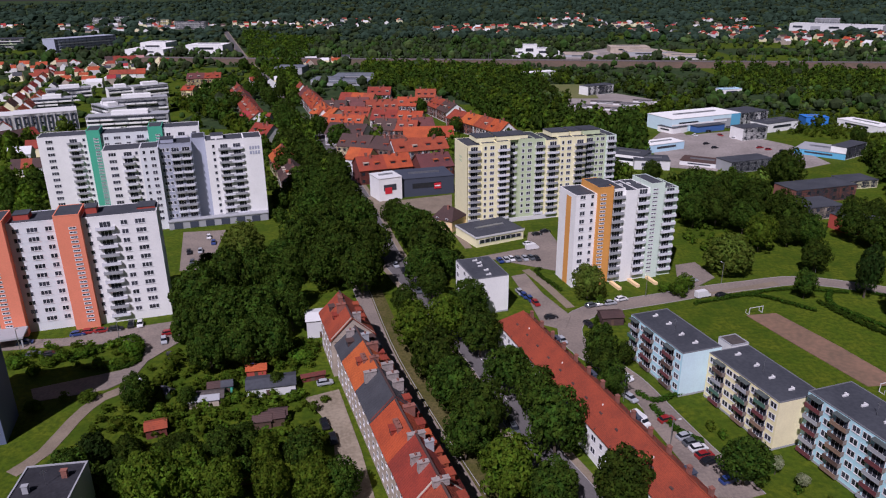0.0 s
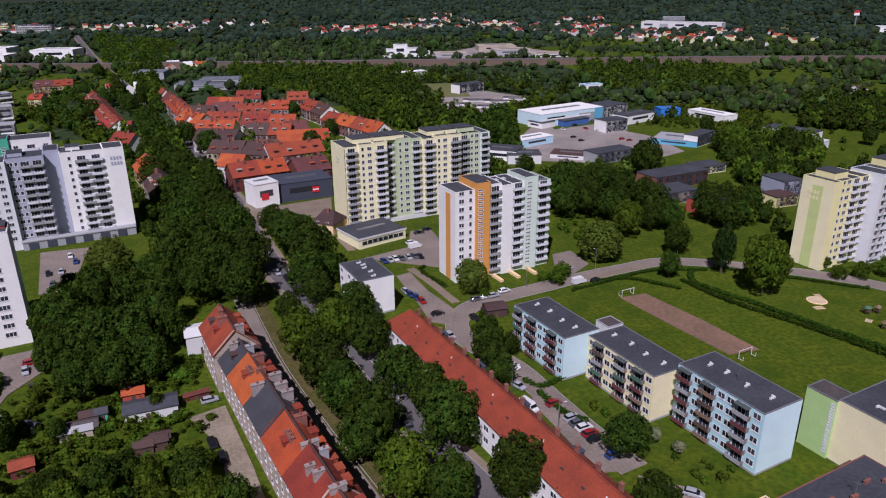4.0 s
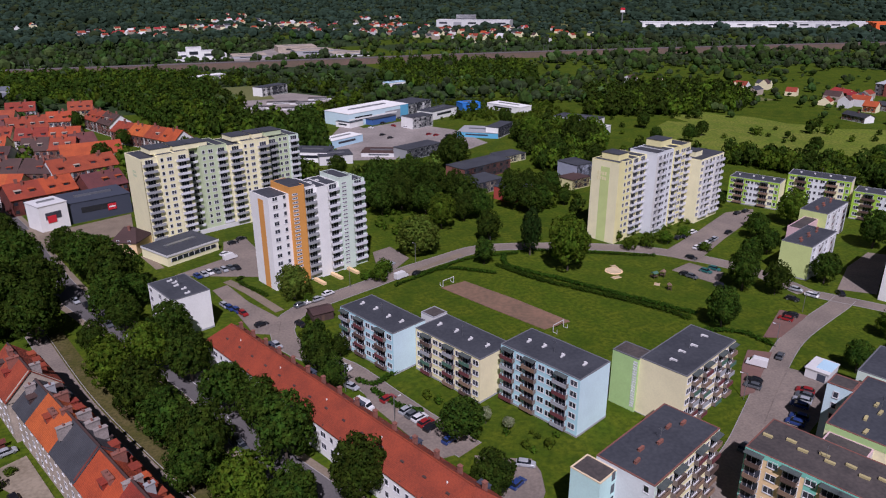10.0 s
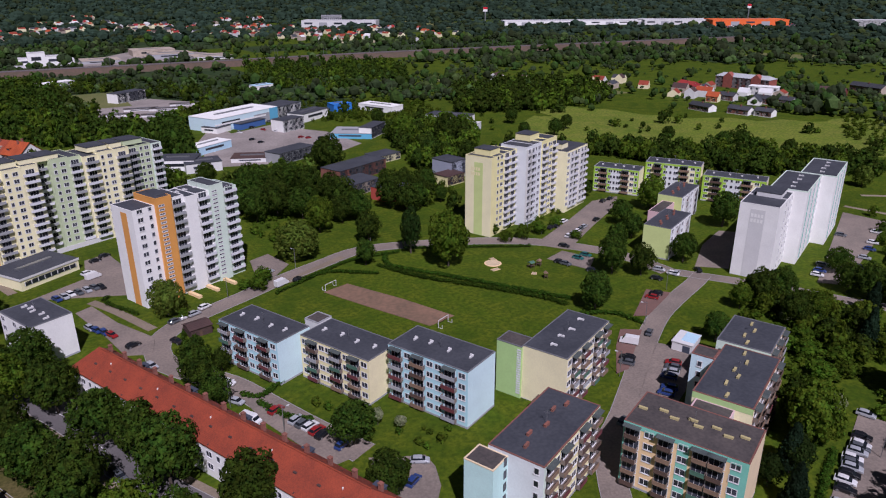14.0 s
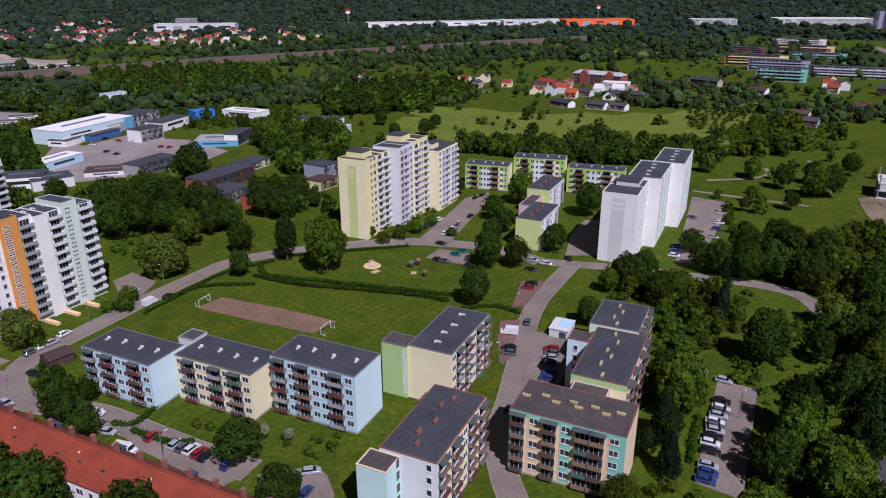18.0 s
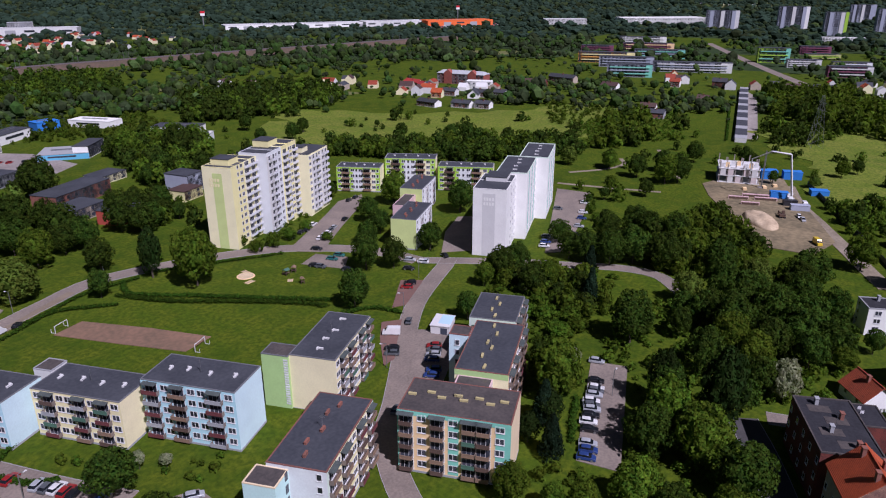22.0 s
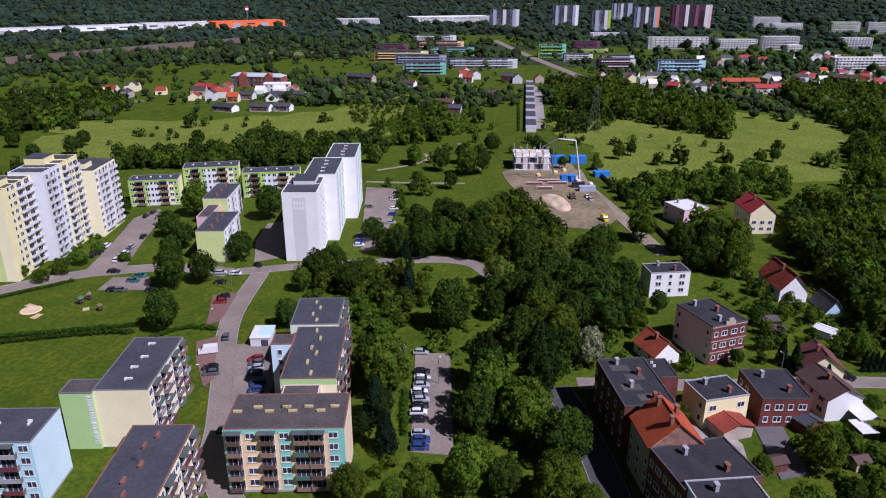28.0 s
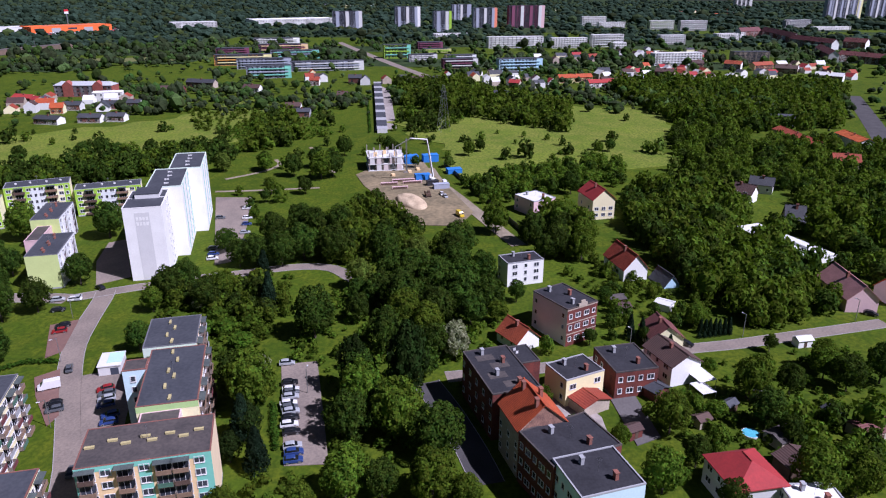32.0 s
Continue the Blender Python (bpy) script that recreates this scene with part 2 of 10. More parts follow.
RAILS = [paint("rail_brown", (0.11, 0.068, 0.05), 0.8), paint("rail_tan", (0.26, 0.17, 0.11), 0.8), paint("rail_grey", (0.36, 0.37, 0.38), 0.85),
         paint("rail_green", (0.07, 0.16, 0.11), 0.85), paint("rail_maroon", (0.15, 0.04, 0.042), 0.85)]
OLD_SLAB = mat("weathered_slab", (0.24, 0.19, 0.155), (0.14, 0.115, 0.1), 0.5, 4, 0.9)
CANOPY_TONE = mat("weathered_canopy", (0.09, 0.11, 0.1), (0.05, 0.06, 0.06), 0.5, 4, 0.7)
RAIL_WHITE = paint("rail_pale", (0.72, 0.73, 0.76), 0.85)


def leaf_mat(name, a, b, spread=0.25):
    m = mat(name, a, b, 0.5, 3, 0.85, bump=0.0, spread=spread, island=0.4)
    nt = m.node_tree
    p = nt.nodes["Principled BSDF"]
    p.inputs["Specular IOR Level"].default_value = 0.06
    through_light = nt.nodes.new("ShaderNodeBsdfTranslucent")
    through_light.inputs["Color"].default_value = (a[0] * 1.15, a[1] * 1.35, a[2] * 0.6, 1)
    mix = nt.nodes.new("ShaderNodeMixShader")
    mix.inputs[0].default_value = 0.3
    nt.links.new(p.outputs[0], mix.inputs[1])
    nt.links.new(through_light.outputs[0], mix.inputs[2])
    nt.links.new(mix.outputs[0], nt.nodes["Material Output"].inputs["Surface"])
    return m


LEAF = [leaf_mat("leaf_dark", (0.062, 0.1, 0.0095), (0.011, 0.027, 0.0042)),
        leaf_mat("leaf_mid", (0.115, 0.168, 0.011), (0.027, 0.056, 0.005)),
        leaf_mat("leaf_poplar", (0.02683, 0.04828, 0.008034), (0.01209, 0.02551, 0.004696)),
        leaf_mat("leaf_spruce", (0.01607, 0.03354, 0.01474), (0.008034, 0.0188, 0.008736)),
        leaf_mat("leaf_pale", (0.12, 0.155, 0.02), (0.05, 0.078, 0.01)),
        leaf_mat("leaf_blossom", (0.32, 0.32, 0.2), (0.07, 0.095, 0.03)),
        leaf_mat("leaf_bush", (0.0858, 0.1365, 0.00858), (0.0234, 0.04992, 0.0039))]
# far leaf tones turn bluer with distance: haze put into the colour
LEAF_HAZE = leaf_mat("leaf_haze", (0.041, 0.07, 0.042), (0.02, 0.037, 0.024))
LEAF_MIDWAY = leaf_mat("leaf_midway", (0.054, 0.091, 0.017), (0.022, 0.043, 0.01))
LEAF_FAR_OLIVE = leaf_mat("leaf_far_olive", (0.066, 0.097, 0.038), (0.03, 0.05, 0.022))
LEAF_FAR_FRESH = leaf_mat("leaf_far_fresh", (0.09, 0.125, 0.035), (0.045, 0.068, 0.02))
HEDGE_LEAF = leaf_mat("leaf_hedge", (0.05, 0.1, 0.007), (0.018, 0.042, 0.004))
BARK = mat("bark", (0.09, 0.07, 0.05), (0.05, 0.04, 0.03), 1, 6, 0.95)


# ---- building blocks of code ----
def box(bm, x0, y0, z0, x1, y1, z1, mi=0, bevel=0.0):
    vs = [bm.verts.new(p) for p in ((x0, y0, z0), (x1, y0, z0), (x1, y1, z0), (x0, y1, z0), (x0, y0, z1), (x1, y0, z1), (x1, y1, z1), (x0, y1, z1))]
    for q in ((3, 2, 1, 0), (4, 5, 6, 7), (0, 1, 5, 4), (1, 2, 6, 5), (2, 3, 7, 6), (3, 0, 4, 7)):
        bm.faces.new([vs[i] for i in q]).material_index = mi
    if bevel:
        es = list({e for v in vs for e in v.link_edges})
        bmesh.ops.bevel(bm, geom=es, offset=bevel, segments=1, affect="EDGES")
    return bm


def prism(bm, outline, z0, z1, mi=0):
    lo = [bm.verts.new((x, y, z0)) for x, y in outline]
    hi = [bm.verts.new((x, y, z1)) for x, y in outline]
    n = len(outline)
    f = bm.faces.new(hi)
    f.material_index = mi
    bm.faces.new(lo[::-1]).material_index = mi
    for i in range(n):
        bm.faces.new((lo[i], lo[(i + 1) % n], hi[(i + 1) % n], hi[i])).material_index = mi
    return bm


def done(name, bm, mats):
    bmesh.ops.recalc_face_normals(bm, faces=bm.faces)
    me = bpy.data.meshes.new(name)
    bm.to_mesh(me)
    bm.free()
    for m in (mats if isinstance(mats, (list, tuple)) else [mats]):
        me.materials.append(m)
    return me


def put(name, me, parent=None, m=None, label=""):
    ob = new(name, me)
    if parent:
        ob.parent = parent
    if m is not None:
        ob.matrix_basis = m
    return tagged(ob, label)


def part(name, bm, material, parent, label=""):
    return put(name, done(name, bm, material), parent, None, label)


def thing(name, x, y, yaw, label, category, group="", z=0):
    ob = new(name)
    ob.empty_display_size = 1
    if len(label.split()) < 4:
        label += " with a flat roof" if category in ("industrial hall", "building", "apartment block") else " beside a garden"
    ob.matrix_basis = pose(x, y, z, 0, 0, yaw)
    return tagged(ob, label, category, group)


def boxes(*bs):
    bm = bmesh.new()
    for b in bs:
        box(bm, *b)
    return bm


# ---- ground ----
FOOT = []          # footprints to keep clear of trees: x, y, yaw, length, depth
WAYS = []          # centre lines of roads with half widths
AREAS = []


def grid_ground():
    """One sheet to the horizon; the squares under the far woods have a floor of undergrowth."""
    xs = [-5200, -3800, *range(-2400, 4401, 100), 5200]
    bm = bmesh.new()
    vs = {(x, y): bm.verts.new((x, y, 0)) for x in xs for y in xs}
    for i in range(len(xs) - 1):
        for j in range(len(xs) - 1):
            f = bm.faces.new([vs[xs[a], xs[b]] for a, b in ((i, j), (i + 1, j), (i + 1, j + 1), (i, j + 1))])
            c = f.calc_center_median()
            n = noise.noise(Vector((c.x, c.y, 0)) * 0.004) + 0.6 * noise.noise(Vector((c.x, c.y, 9)) * 0.013)
            d = c.length
            wooded = -230 < c.x < 260 and d > 560
            f.material_index = int(wooded or n > (9 if d < 950 else -0.1 if d < 1500 else -0.5 if d < 2600 else -9))
    return bm


tagged(part("ground", grid_ground(), [GRASS, FOREST], None), "rough green grass covering the flat land around the estate", "ground", "", "structure")


def smooth_line(pts, step=4.0):
    """Points along a smooth curve through pts."""
    P = [Vector((*p, 0)) for p in pts]
    P = [P[0] * 2 - P[1]] + P + [P[-1] * 2 - P[-2]]
    res = []
    for i in range(1, len(P) - 2):
        n = max(1, int((P[i + 1] - P[i]).length / step))
        for k in range(n):
            t = k / n
            res.append(0.5 * ((2 * P[i]) + (P[i + 1] - P[i - 1]) * t + (2 * P[i - 1] - 5 * P[i] + 4 * P[i + 1] - P[i + 2]) * t * t
                              + (3 * P[i] - P[i - 1] - 3 * P[i + 1] + P[i + 2]) * t ** 3))
    res.append(P[-2])
    return res


def band(line, a, b, z0, z1):
    """A strip between the offsets a and b of a line, from z0 up to z1."""
    bm = bmesh.new()
    prev = None
    for i, p in enumerate(line):
        d = (line[min(i + 1, len(line) - 1)] - line[max(i - 1, 0)]).normalized()
        n = Vector((-d.y, d.x, 0))
        cur = [bm.verts.new(p + n * o + Vector((0, 0, z))) for o, z in ((a, z0), (a, z1), (b, z1), (b, z0))]
        if prev:
            for k in range(3):
                bm.faces.new((prev[k], prev[k + 1], cur[k + 1], cur[k]))
        prev = cur
    return bm


LAYER = [0]


def ribbon(name, pts, width, material, kerb=1):
    line = smooth_line(pts)
    LAYER[0] += 1
    top = 0.03 + 0.004 * LAYER[0]
    kind = "path" if name.startswith("path") else "road"
    tagged(part(name, band(line, -width / 2, width / 2, -0.02, top), material, None),
           "narrow footpath across the grass" if kind == "path" else "asphalt street with worn patches between kerbs", kind, "", "structure")
    WAYS.append((pts, width / 2 + 0.5))
    if kerb:
        for s in (-1, 1):
            o = s * (width / 2 + 0.08)
            tagged(part("kerb", band(line, o - 0.08, o + 0.08, -0.02, top + 0.1), KERB, None), "pale stone kerb along the street", "kerb", "", "structure")
            if width > 7.5:
                o = s * (width / 2 + 1.1)
                tagged(part("pavement", band(line, o - 0.9, o + 0.9, -0.02, top + 0.08), PAVING, None), "grey paved footway beside the street", "pavement", "", "structure")


def area(name, pts, material, z):
    LAYER[0] += 1
    bm = bmesh.new()
    if name.startswith("field"):        # grassland has no straight edges
        out = []
        for (ax, ay), (bx, by) in zip(pts, pts[1:] + pts[:1]):
            n = max(2, int(math.hypot(bx - ax, by - ay) / 12))
            for k in range(n):
                px, py = ax + (bx - ax) * k / n, ay + (by - ay) * k / n
                w = noise.noise_vector(Vector((px, py, 3)) * 0.03) * 26 + noise.noise_vector(Vector((px, py, 7)) * 0.11) * 8
                out.append((px + w.x, py + w.y))
        pts = out
    prism(bm, pts, -0.02, z + 0.12 + 0.004 * (LAYER[0] - 20))
    bmesh.ops.triangulate(bm, faces=[f for f in bm.faces if len(f.verts) > 4])
    if not name.startswith("field"):
        AREAS.append(pts)
    words = {"parking": "worn grey surface of a car park", "field": "pale open grassland away from the houses", "railway": "brown ballast bank carrying the railway"}
    tagged(part(name, bm, material, None), words.get(name.split("_")[0], "bare paved or trodden ground between the buildings"), name.split("_")[0], "", "structure")


TREES = []
TOWNS = []
WOODS = []
HEDGES = []


def wood(pts, spacing, radius, kind):
    WOODS.append((pts, spacing, radius, kind))


def hedge(pts, width, height):
    HEDGES.append((pts, width, height))




# roads and paved ground
ribbon("road_avenue_side", [(5.6, 113.8), (-4.5, 139.7), (-16.4, 173.6), (-27.9, 215.9), (-34.1, 238.7)], 5, ASPHALT_OLD, 1)
ribbon("road_avenue", [(46, 60), (36, 88), (27.3, 113.6), (21.4, 128.5), (15.6, 147.4), (10.5, 168.1), (-12.7, 226.7), (-20.1, 247), (-31.5, 291.1), (-39.6, 325.9), (-60, 394.6), (-88.2, 485.2), (-127.3, 579.8), (-193.8, 783.4), (-287.6, 1043.3), (-522.1, 1748.8)], 8, ASPHALT_MID, 1)
ribbon("street_curved", [(61.2, 113.2), (56.2, 128.1), (52.3, 142.1), (47.6, 158.8), (39.9, 172.3), (36.9, 182.4), (39.5, 192.3), (47, 199.7), (58.8, 204), (72.9, 208.5), (87.6, 213.6), (104.5, 218), (123.5, 221.4), (145.8, 213.1), (165.4, 202.1), (182.5, 188.1), (195.3, 167.6), (199.5, 152.3), (199.6, 137.7)], 7, ASPHALT_OLD, 1)
ribbon("street_estate", [(206.7, 128.6), (200.8, 126.5), (183.8, 122), (169, 117.4), (153.5, 109.9), (138.7, 101), (117.8, 88.8), (106, 82.5), (94, 70), (86, 57), (80, 40)], 6, ASPHALT_OLD, 1)
ribbon("street_cross", [(200, 137.2), (206, 127.4), (218, 106.1), (225.3, 88.8), (230.5, 77.5), (233.5, 67.8), (232.8, 57.2), (222.5, 46.5)], 5.5, ASPHALT_OLD, 1)
ribbon("street_old_town", [(160.6, 10.6), (167.3, -15), (172.2, -30.8), (180.4, -54.1), (185.1, -71.2), (191.4, -89.4), (202.9, -122.1)], 5, ASPHALT_OLD, 1)
ribbon("street_tenements", [(157.4, 15.6), (144.9, 9.2), (129.4, 2.6), (119, -1)], 7, ASPHALT, 1)
ribbon("path_verge", [(10, 113.7), (0.3, 139.6), (-11.8, 173.5), (-23.3, 215.8)], 4.5, VERGE, 0)
ribbon("path_yellow_tower", [(86.8, 210.2), (113.9, 219.5)], 3, PAVING, 0)
ribbon("road_distant", [(474.8, -257.4), (547.1, -284), (643.5, -318.5), (695.3, -336.4)], 14, ASPHALT, 0)
ribbon("road_far_estate", [(1283.3, 280), (1099.7, 205.5), (940.8, 138.8), (821.8, 85.4), (737.8, 44.4)], 12, ASPHALT_OLD, 0)
WAYS.append(([(1283.3, 280), (940.8, 138.8), (760, 55)], 13))
ribbon("path_meadow", [(431.5, 115.6), (400.2, 101.6), (369.2, 87)], 2.5, EARTH, 0)
ribbon("path_meadow_two", [(350.8, 141), (367.2, 127.5), (384.1, 121.7), (396.7, 127.7)], 2.5, EARTH, 0)
ribbon("path_meadow_three", [(327.3, 137.5), (331.3, 117.4), (338.8, 87.4)], 2.5, EARTH, 0)
ribbon("path_field", [(402.9, 22.2), (439.9, 1), (467.9, -19.6)], 2, EARTH, 0)
ribbon("path_coral", [(-79, 157.9), (-86.4, 151.4), (-88.7, 141.7), (-89.2, 129.8), (-92.4, 122.2)], 3.5, PAVING, 0)
ribbon("path_lawn", [(9.8, 255.3), (5.7, 271.8)], 3, PAVING, 0)
ribbon("path_orange", [(40.2, 201.4), (33.9, 221.8), (29.4, 233.1)], 3, PAVING, 0)
area("parking_yellow_tower", [(180.4, 185.8), (211.4, 198.2), (241.6, 211.8), (256.9, 210), (247.6, 201.4), (214.9, 187.1), (187.2, 173.8)], ASPHALT_OLD, 0.03)
area("parking_white_tower_side", [(232, 146), (252, 152), (256, 147), (219.2, 126.2), (211.3, 134.7)], ASPHALT_OLD, 0.03)
area("parking_playground", [(173.7, 171.9), (184.2, 174.4), (188.4, 161.9), (178.7, 155.6)], ASPHALT_OLD, 0.03)
area("parking_white_tower", [(317.4, 133.4), (318.8, 116), (278.7, 104.5), (237.2, 94.7), (232.1, 101)], ASPHALT_OLD, 0.03)
area("parking_garden", [(163.5, 55.8), (166, 46.4), (122.8, 33.4), (121.4, 42.9)], ASPHALT_OLD, 0.03)
area("parking_courtyard", [(153.5, 106.5), (157.5, 99.5), (148.5, 90), (132.9, 84.3), (121, 83), (116, 86.5), (127.3, 91.5), (140, 99)], ASPHALT_OLD, 0.03)
area("parking_bay", [(151.7, 118.4), (156.5, 114.2), (144, 107), (135.9, 102), (131.2, 102.2), (143.2, 112.6)], BRICKPAVE, 0.035)
area("pavement_brick", [(180.9, 132.2), (185.3, 125.6), (165.7, 119.3), (161.8, 121.8)], BRICKPAVE, 0.04)
area("forecourt_coral", [(-141.1, 183.7), (-130.1, 182.1), (-112.5, 183.2), (-80, 195.2), (-76, 182.6), (-81.9, 169.6), (-82.2, 161.3), (-86.7, 155.3), (-102.6, 149.8), (-106.5, 155.6), (-87.2, 164.8), (-83.4, 169.6), (-86.9, 180), (-104.1, 179.6), (-126.5, 176), (-134.6, 173.5)], ASPHALT_OLD, 0.03)
area("courtyard_tenements", [(-35.1, 150.6), (-27.1, 154.4), (-18.6, 129), (-13.5, 111.1), (-21.4, 111.2), (-26.1, 137.5)], EARTH, 0.03)
area("parking_pale_tower", [(13.7, 246.2), (40.4, 231.8), (46, 254.5), (43.6, 275.8), (35, 273.2), (31.8, 254.8)], ASPHALT_OLD, 0.03)
area("parking_white_block", [(23.7, 227), (27.9, 203.8), (29.6, 189.8), (35.9, 186), (39.2, 195.4), (32.7, 212.4), (28.9, 229.4)], ASPHALT_OLD, 0.03)
area("car_park_strip", [(47.7, 153.4), (51.3, 145.7), (58.1, 116.9), (59, 113.2), (53.3, 113.3), (47.9, 138.7)], ASPHALT_OLD, 0.03)
area("parking_grey_tower", [(-109, 276.7), (-91.9, 279.2), (-89, 257.6), (-80.8, 237), (-95.9, 234.6)], ASPHALT_OLD, 0.03)
area("parking_orange", [(84.3, 236.2), (92.4, 238.8), (94.4, 224.5), (84.7, 216), (79.7, 218.5)], ASPHALT_OLD, 0.03)
area("pitch", [(93.4, 194.8), (103.1, 196.1), (111.3, 175.1), (117.6, 154.9), (107.7, 153.9), (100.5, 173.8)], PITCH, 0.03)
area("industrial_yard", [(134, 448.5), (162.8, 501.1), (163.3, 465.3), (200.8, 479), (206, 454.5), (217.7, 431.9), (218.1, 385.1), (196.4, 373), (154.5, 368.3), (120.2, 381.9)], CONCRETE, 0.04)
area("shop_forecourt", [(-36.9, 325.8), (-20.2, 320.6), (4.2, 329.5), (3.8, 302.3), (-21.3, 294.8), (-33.8, 307.6)], PAVING, 0.03)
area("building_site_ground", [(366, 74), (400, 60), (398, 40), (371, 32.5), (350, 24), (304, 8), (284, 14), (284, 30), (295, 44), (330, 58), (345, 66)], SOIL, 0.05)
ribbon("road_site", [(384, 36), (354.4, 27.9), (326.2, 15.9), (298.4, 4.2), (274.9, -5.7), (262, -11.5)], 6.5, EARTH, 0)
area("yard_old_quarter", [(157.7, -30.3), (163.1, -36.2), (138.1, -40.3), (134.5, -34.3)], ASPHALT_MID, 0.03)
area("yard_tenements", [(153.7, -13.5), (156.9, -20.2), (145, -27.8), (126.2, -29.5), (133.6, -23.1)], CONCRETE, 0.03)
area("parking_lawn", [(61, 111), (66, 107.5), (71.5, 104.5), (71, 100), (68.4, 94.4), (64, 90), (58, 92), (59.9, 98.1), (58.5, 104)], ASPHALT_OLD, 0.03)
area("yard_garages", [(110.1, 636.9), (160, 654.7), (190.2, 607.1), (169.6, 542.1), (126.6, 529.6), (101.6, 571.3)], CONCRETE, 0.04)
area("garage_yard", [(721.9, 117.5), (690.5, 102.5), (497.4, 69.5), (487.8, 83.5)], CONCRETE, 0.04)
area("depot_yard", [(158.9, 1004.9), (300.3, 1179.4), (361, 987.6), (160.8, 944.5)], CONCRETE, 0.05)
area("lawn_dry", [(100.9, 719.7), (146, 716.9), (138.2, 625.6), (108.5, 627.2)], DRYGRASS, 0.05)
RAIL = smooth_line([(-433, 976), (-288, 945), (-135, 926), (19, 902), (152, 884), (268, 863), (407, 845), (543, 822), (651, 798), (732, 780), (824, 756), (970, 722), (1120, 680)], 12.0)


def railway_bank(line):
    """An earth bank with sloping sides and a flat ballast top, run along the line."""
    bm = bmesh.new()
    last = None
    for k, p in enumerate(line):
        a, c = line[max(0, k - 1)], line[min(len(line) - 1, k + 1)]
        d = Vector((c.x - a.x, c.y - a.y)).normalized()
        ring = [bm.verts.new((p.x - d.y * q, p.y + d.x * q, z)) for q, z in ((-9, 0), (-1, 5.6), (0, 6), (3, 6.4), (17, 6.4), (20, 6), (30, 0))]
        if last:
            for m in range(6):
                f = bm.faces.new((last[m], ring[m], ring[m + 1], last[m + 1]))
                f.material_index = 1 if 1 < m < 5 else 0
        last = ring
    tagged(put("railway_bank", done("railway_bank", bm, [SOIL_BANK, BALLAST])), "brown earth bank carrying the railway", "", "", "structure")
    for q in (5.5, 10.5):
        for side in (-0.72, 0.72):
            rm = bmesh.new()
            for p, c in zip(line, line[1:]):
                d = Vector((c.x - p.x, c.y - p.y)).normalized()
                u = [(p.x - d.y * (q + side + e), p.y + d.x * (q + side + e)) for e in (-0.12, 0.12)] + [(c.x - d.y * (q + side + e), c.y + d.x * (q + side + e)) for e in (0.12, -0.12)]
                prism(rm, u, 6.35, 6.6)
            tagged(put("rail", done("rail", rm, METAL)), "long steel rail on the bank", "", "", "structure")
    WAYS.append(([(p.x - 3, p.y + 10) for p in line[::3]], 22))


railway_bank(RAIL)
area("field_pale", [(955.2, 564.2), (982.9, 456.5), (938.2, 436.4), (912.5, 539.7)], DRYGRASS, 0.05)
area("field_pale_two", [(1011.1, 1568.6), (1111.8, 1477.5), (940.2, 1253.1), (882.4, 1354.8)], DRYGRASS, 0.05)
area("field_hill", [(2756.9, 879.4), (4175.1, 575.7), (3181, 439.1), (2509.8, 701.6)], DRYGRASS, 0.05)
area("field_meadow", [(465.2, 64.9), (520.9, 79.5), (569.7, 37.0), (570.1, -15.6), (608.8, -61.0), (607.3, -108.5), (604.7, -149.7), (502.9, -134.2), (431.2, -102.6), (391.2, -86.2), (398.7, -52.9), (399.1, -29.0), (379.3, -10.5), (348.9, 6.2), (361.8, 21.3), (397.1, 32.0), (468.9, 50.1)], MEADOW, 0.04)
area("field_upper", [(322.3, 333.6), (408, 417.5), (439.6, 377.9), (457, 315.1), (491.3, 263.7), (547.3, 239.4), (628, 217.3), (559.3, 178.3), (487.2, 185.5), (411.6, 164.1), (357.5, 248.1), (331.9, 297.1)], MEADOW, 0.04)
area("field_far", [(446.6, 610.7), (489, 517.8), (527.3, 444.4), (511.2, 430.4), (470.6, 497.9), (431, 589.3)], DRYGRASS, 0.05)
# single trees: x, y, crown radius, kind, crown height over width
TREES += [(-60.2, 320.4, 7.5, 0, 1.12), (-56.7, 352, 7.5, 0, 1.12), (-71.8, 368.2, 7.5, 0, 1.12), (-46.8, 304.2, 7.5, 0, 1.12), (-52.4, 338.6, 7.5, 0, 1.12), (-88, 410.1, 7.5, 0, 1.12), (-104.6, 475.3, 7.5, 0, 1.12), (-119, 531.4, 7.5, 0, 1.12), (-142.2, 586.4, 7.5, 0, 1.12), (-174.2, 683.8, 7.5, 0, 1.12), (-143, 634.2, 7.5, 0, 1.12), (-232, 841, 7.5, 0, 1.12), (-172.7, 635.9, 7.5, 0, 1.12), (-204, 693.6, 7.5, 0, 1.12), (-166.8, 573.2, 7.5, 0, 1.12), (-64.3, 428.2, 7.5, 0, 1.12), (-82.4, 464.6, 7, 0, 1.12), (77.1, 209.5, 3.1, 6, 1.0), (16.2, 220.4, 2.7, 6, 1.0)]
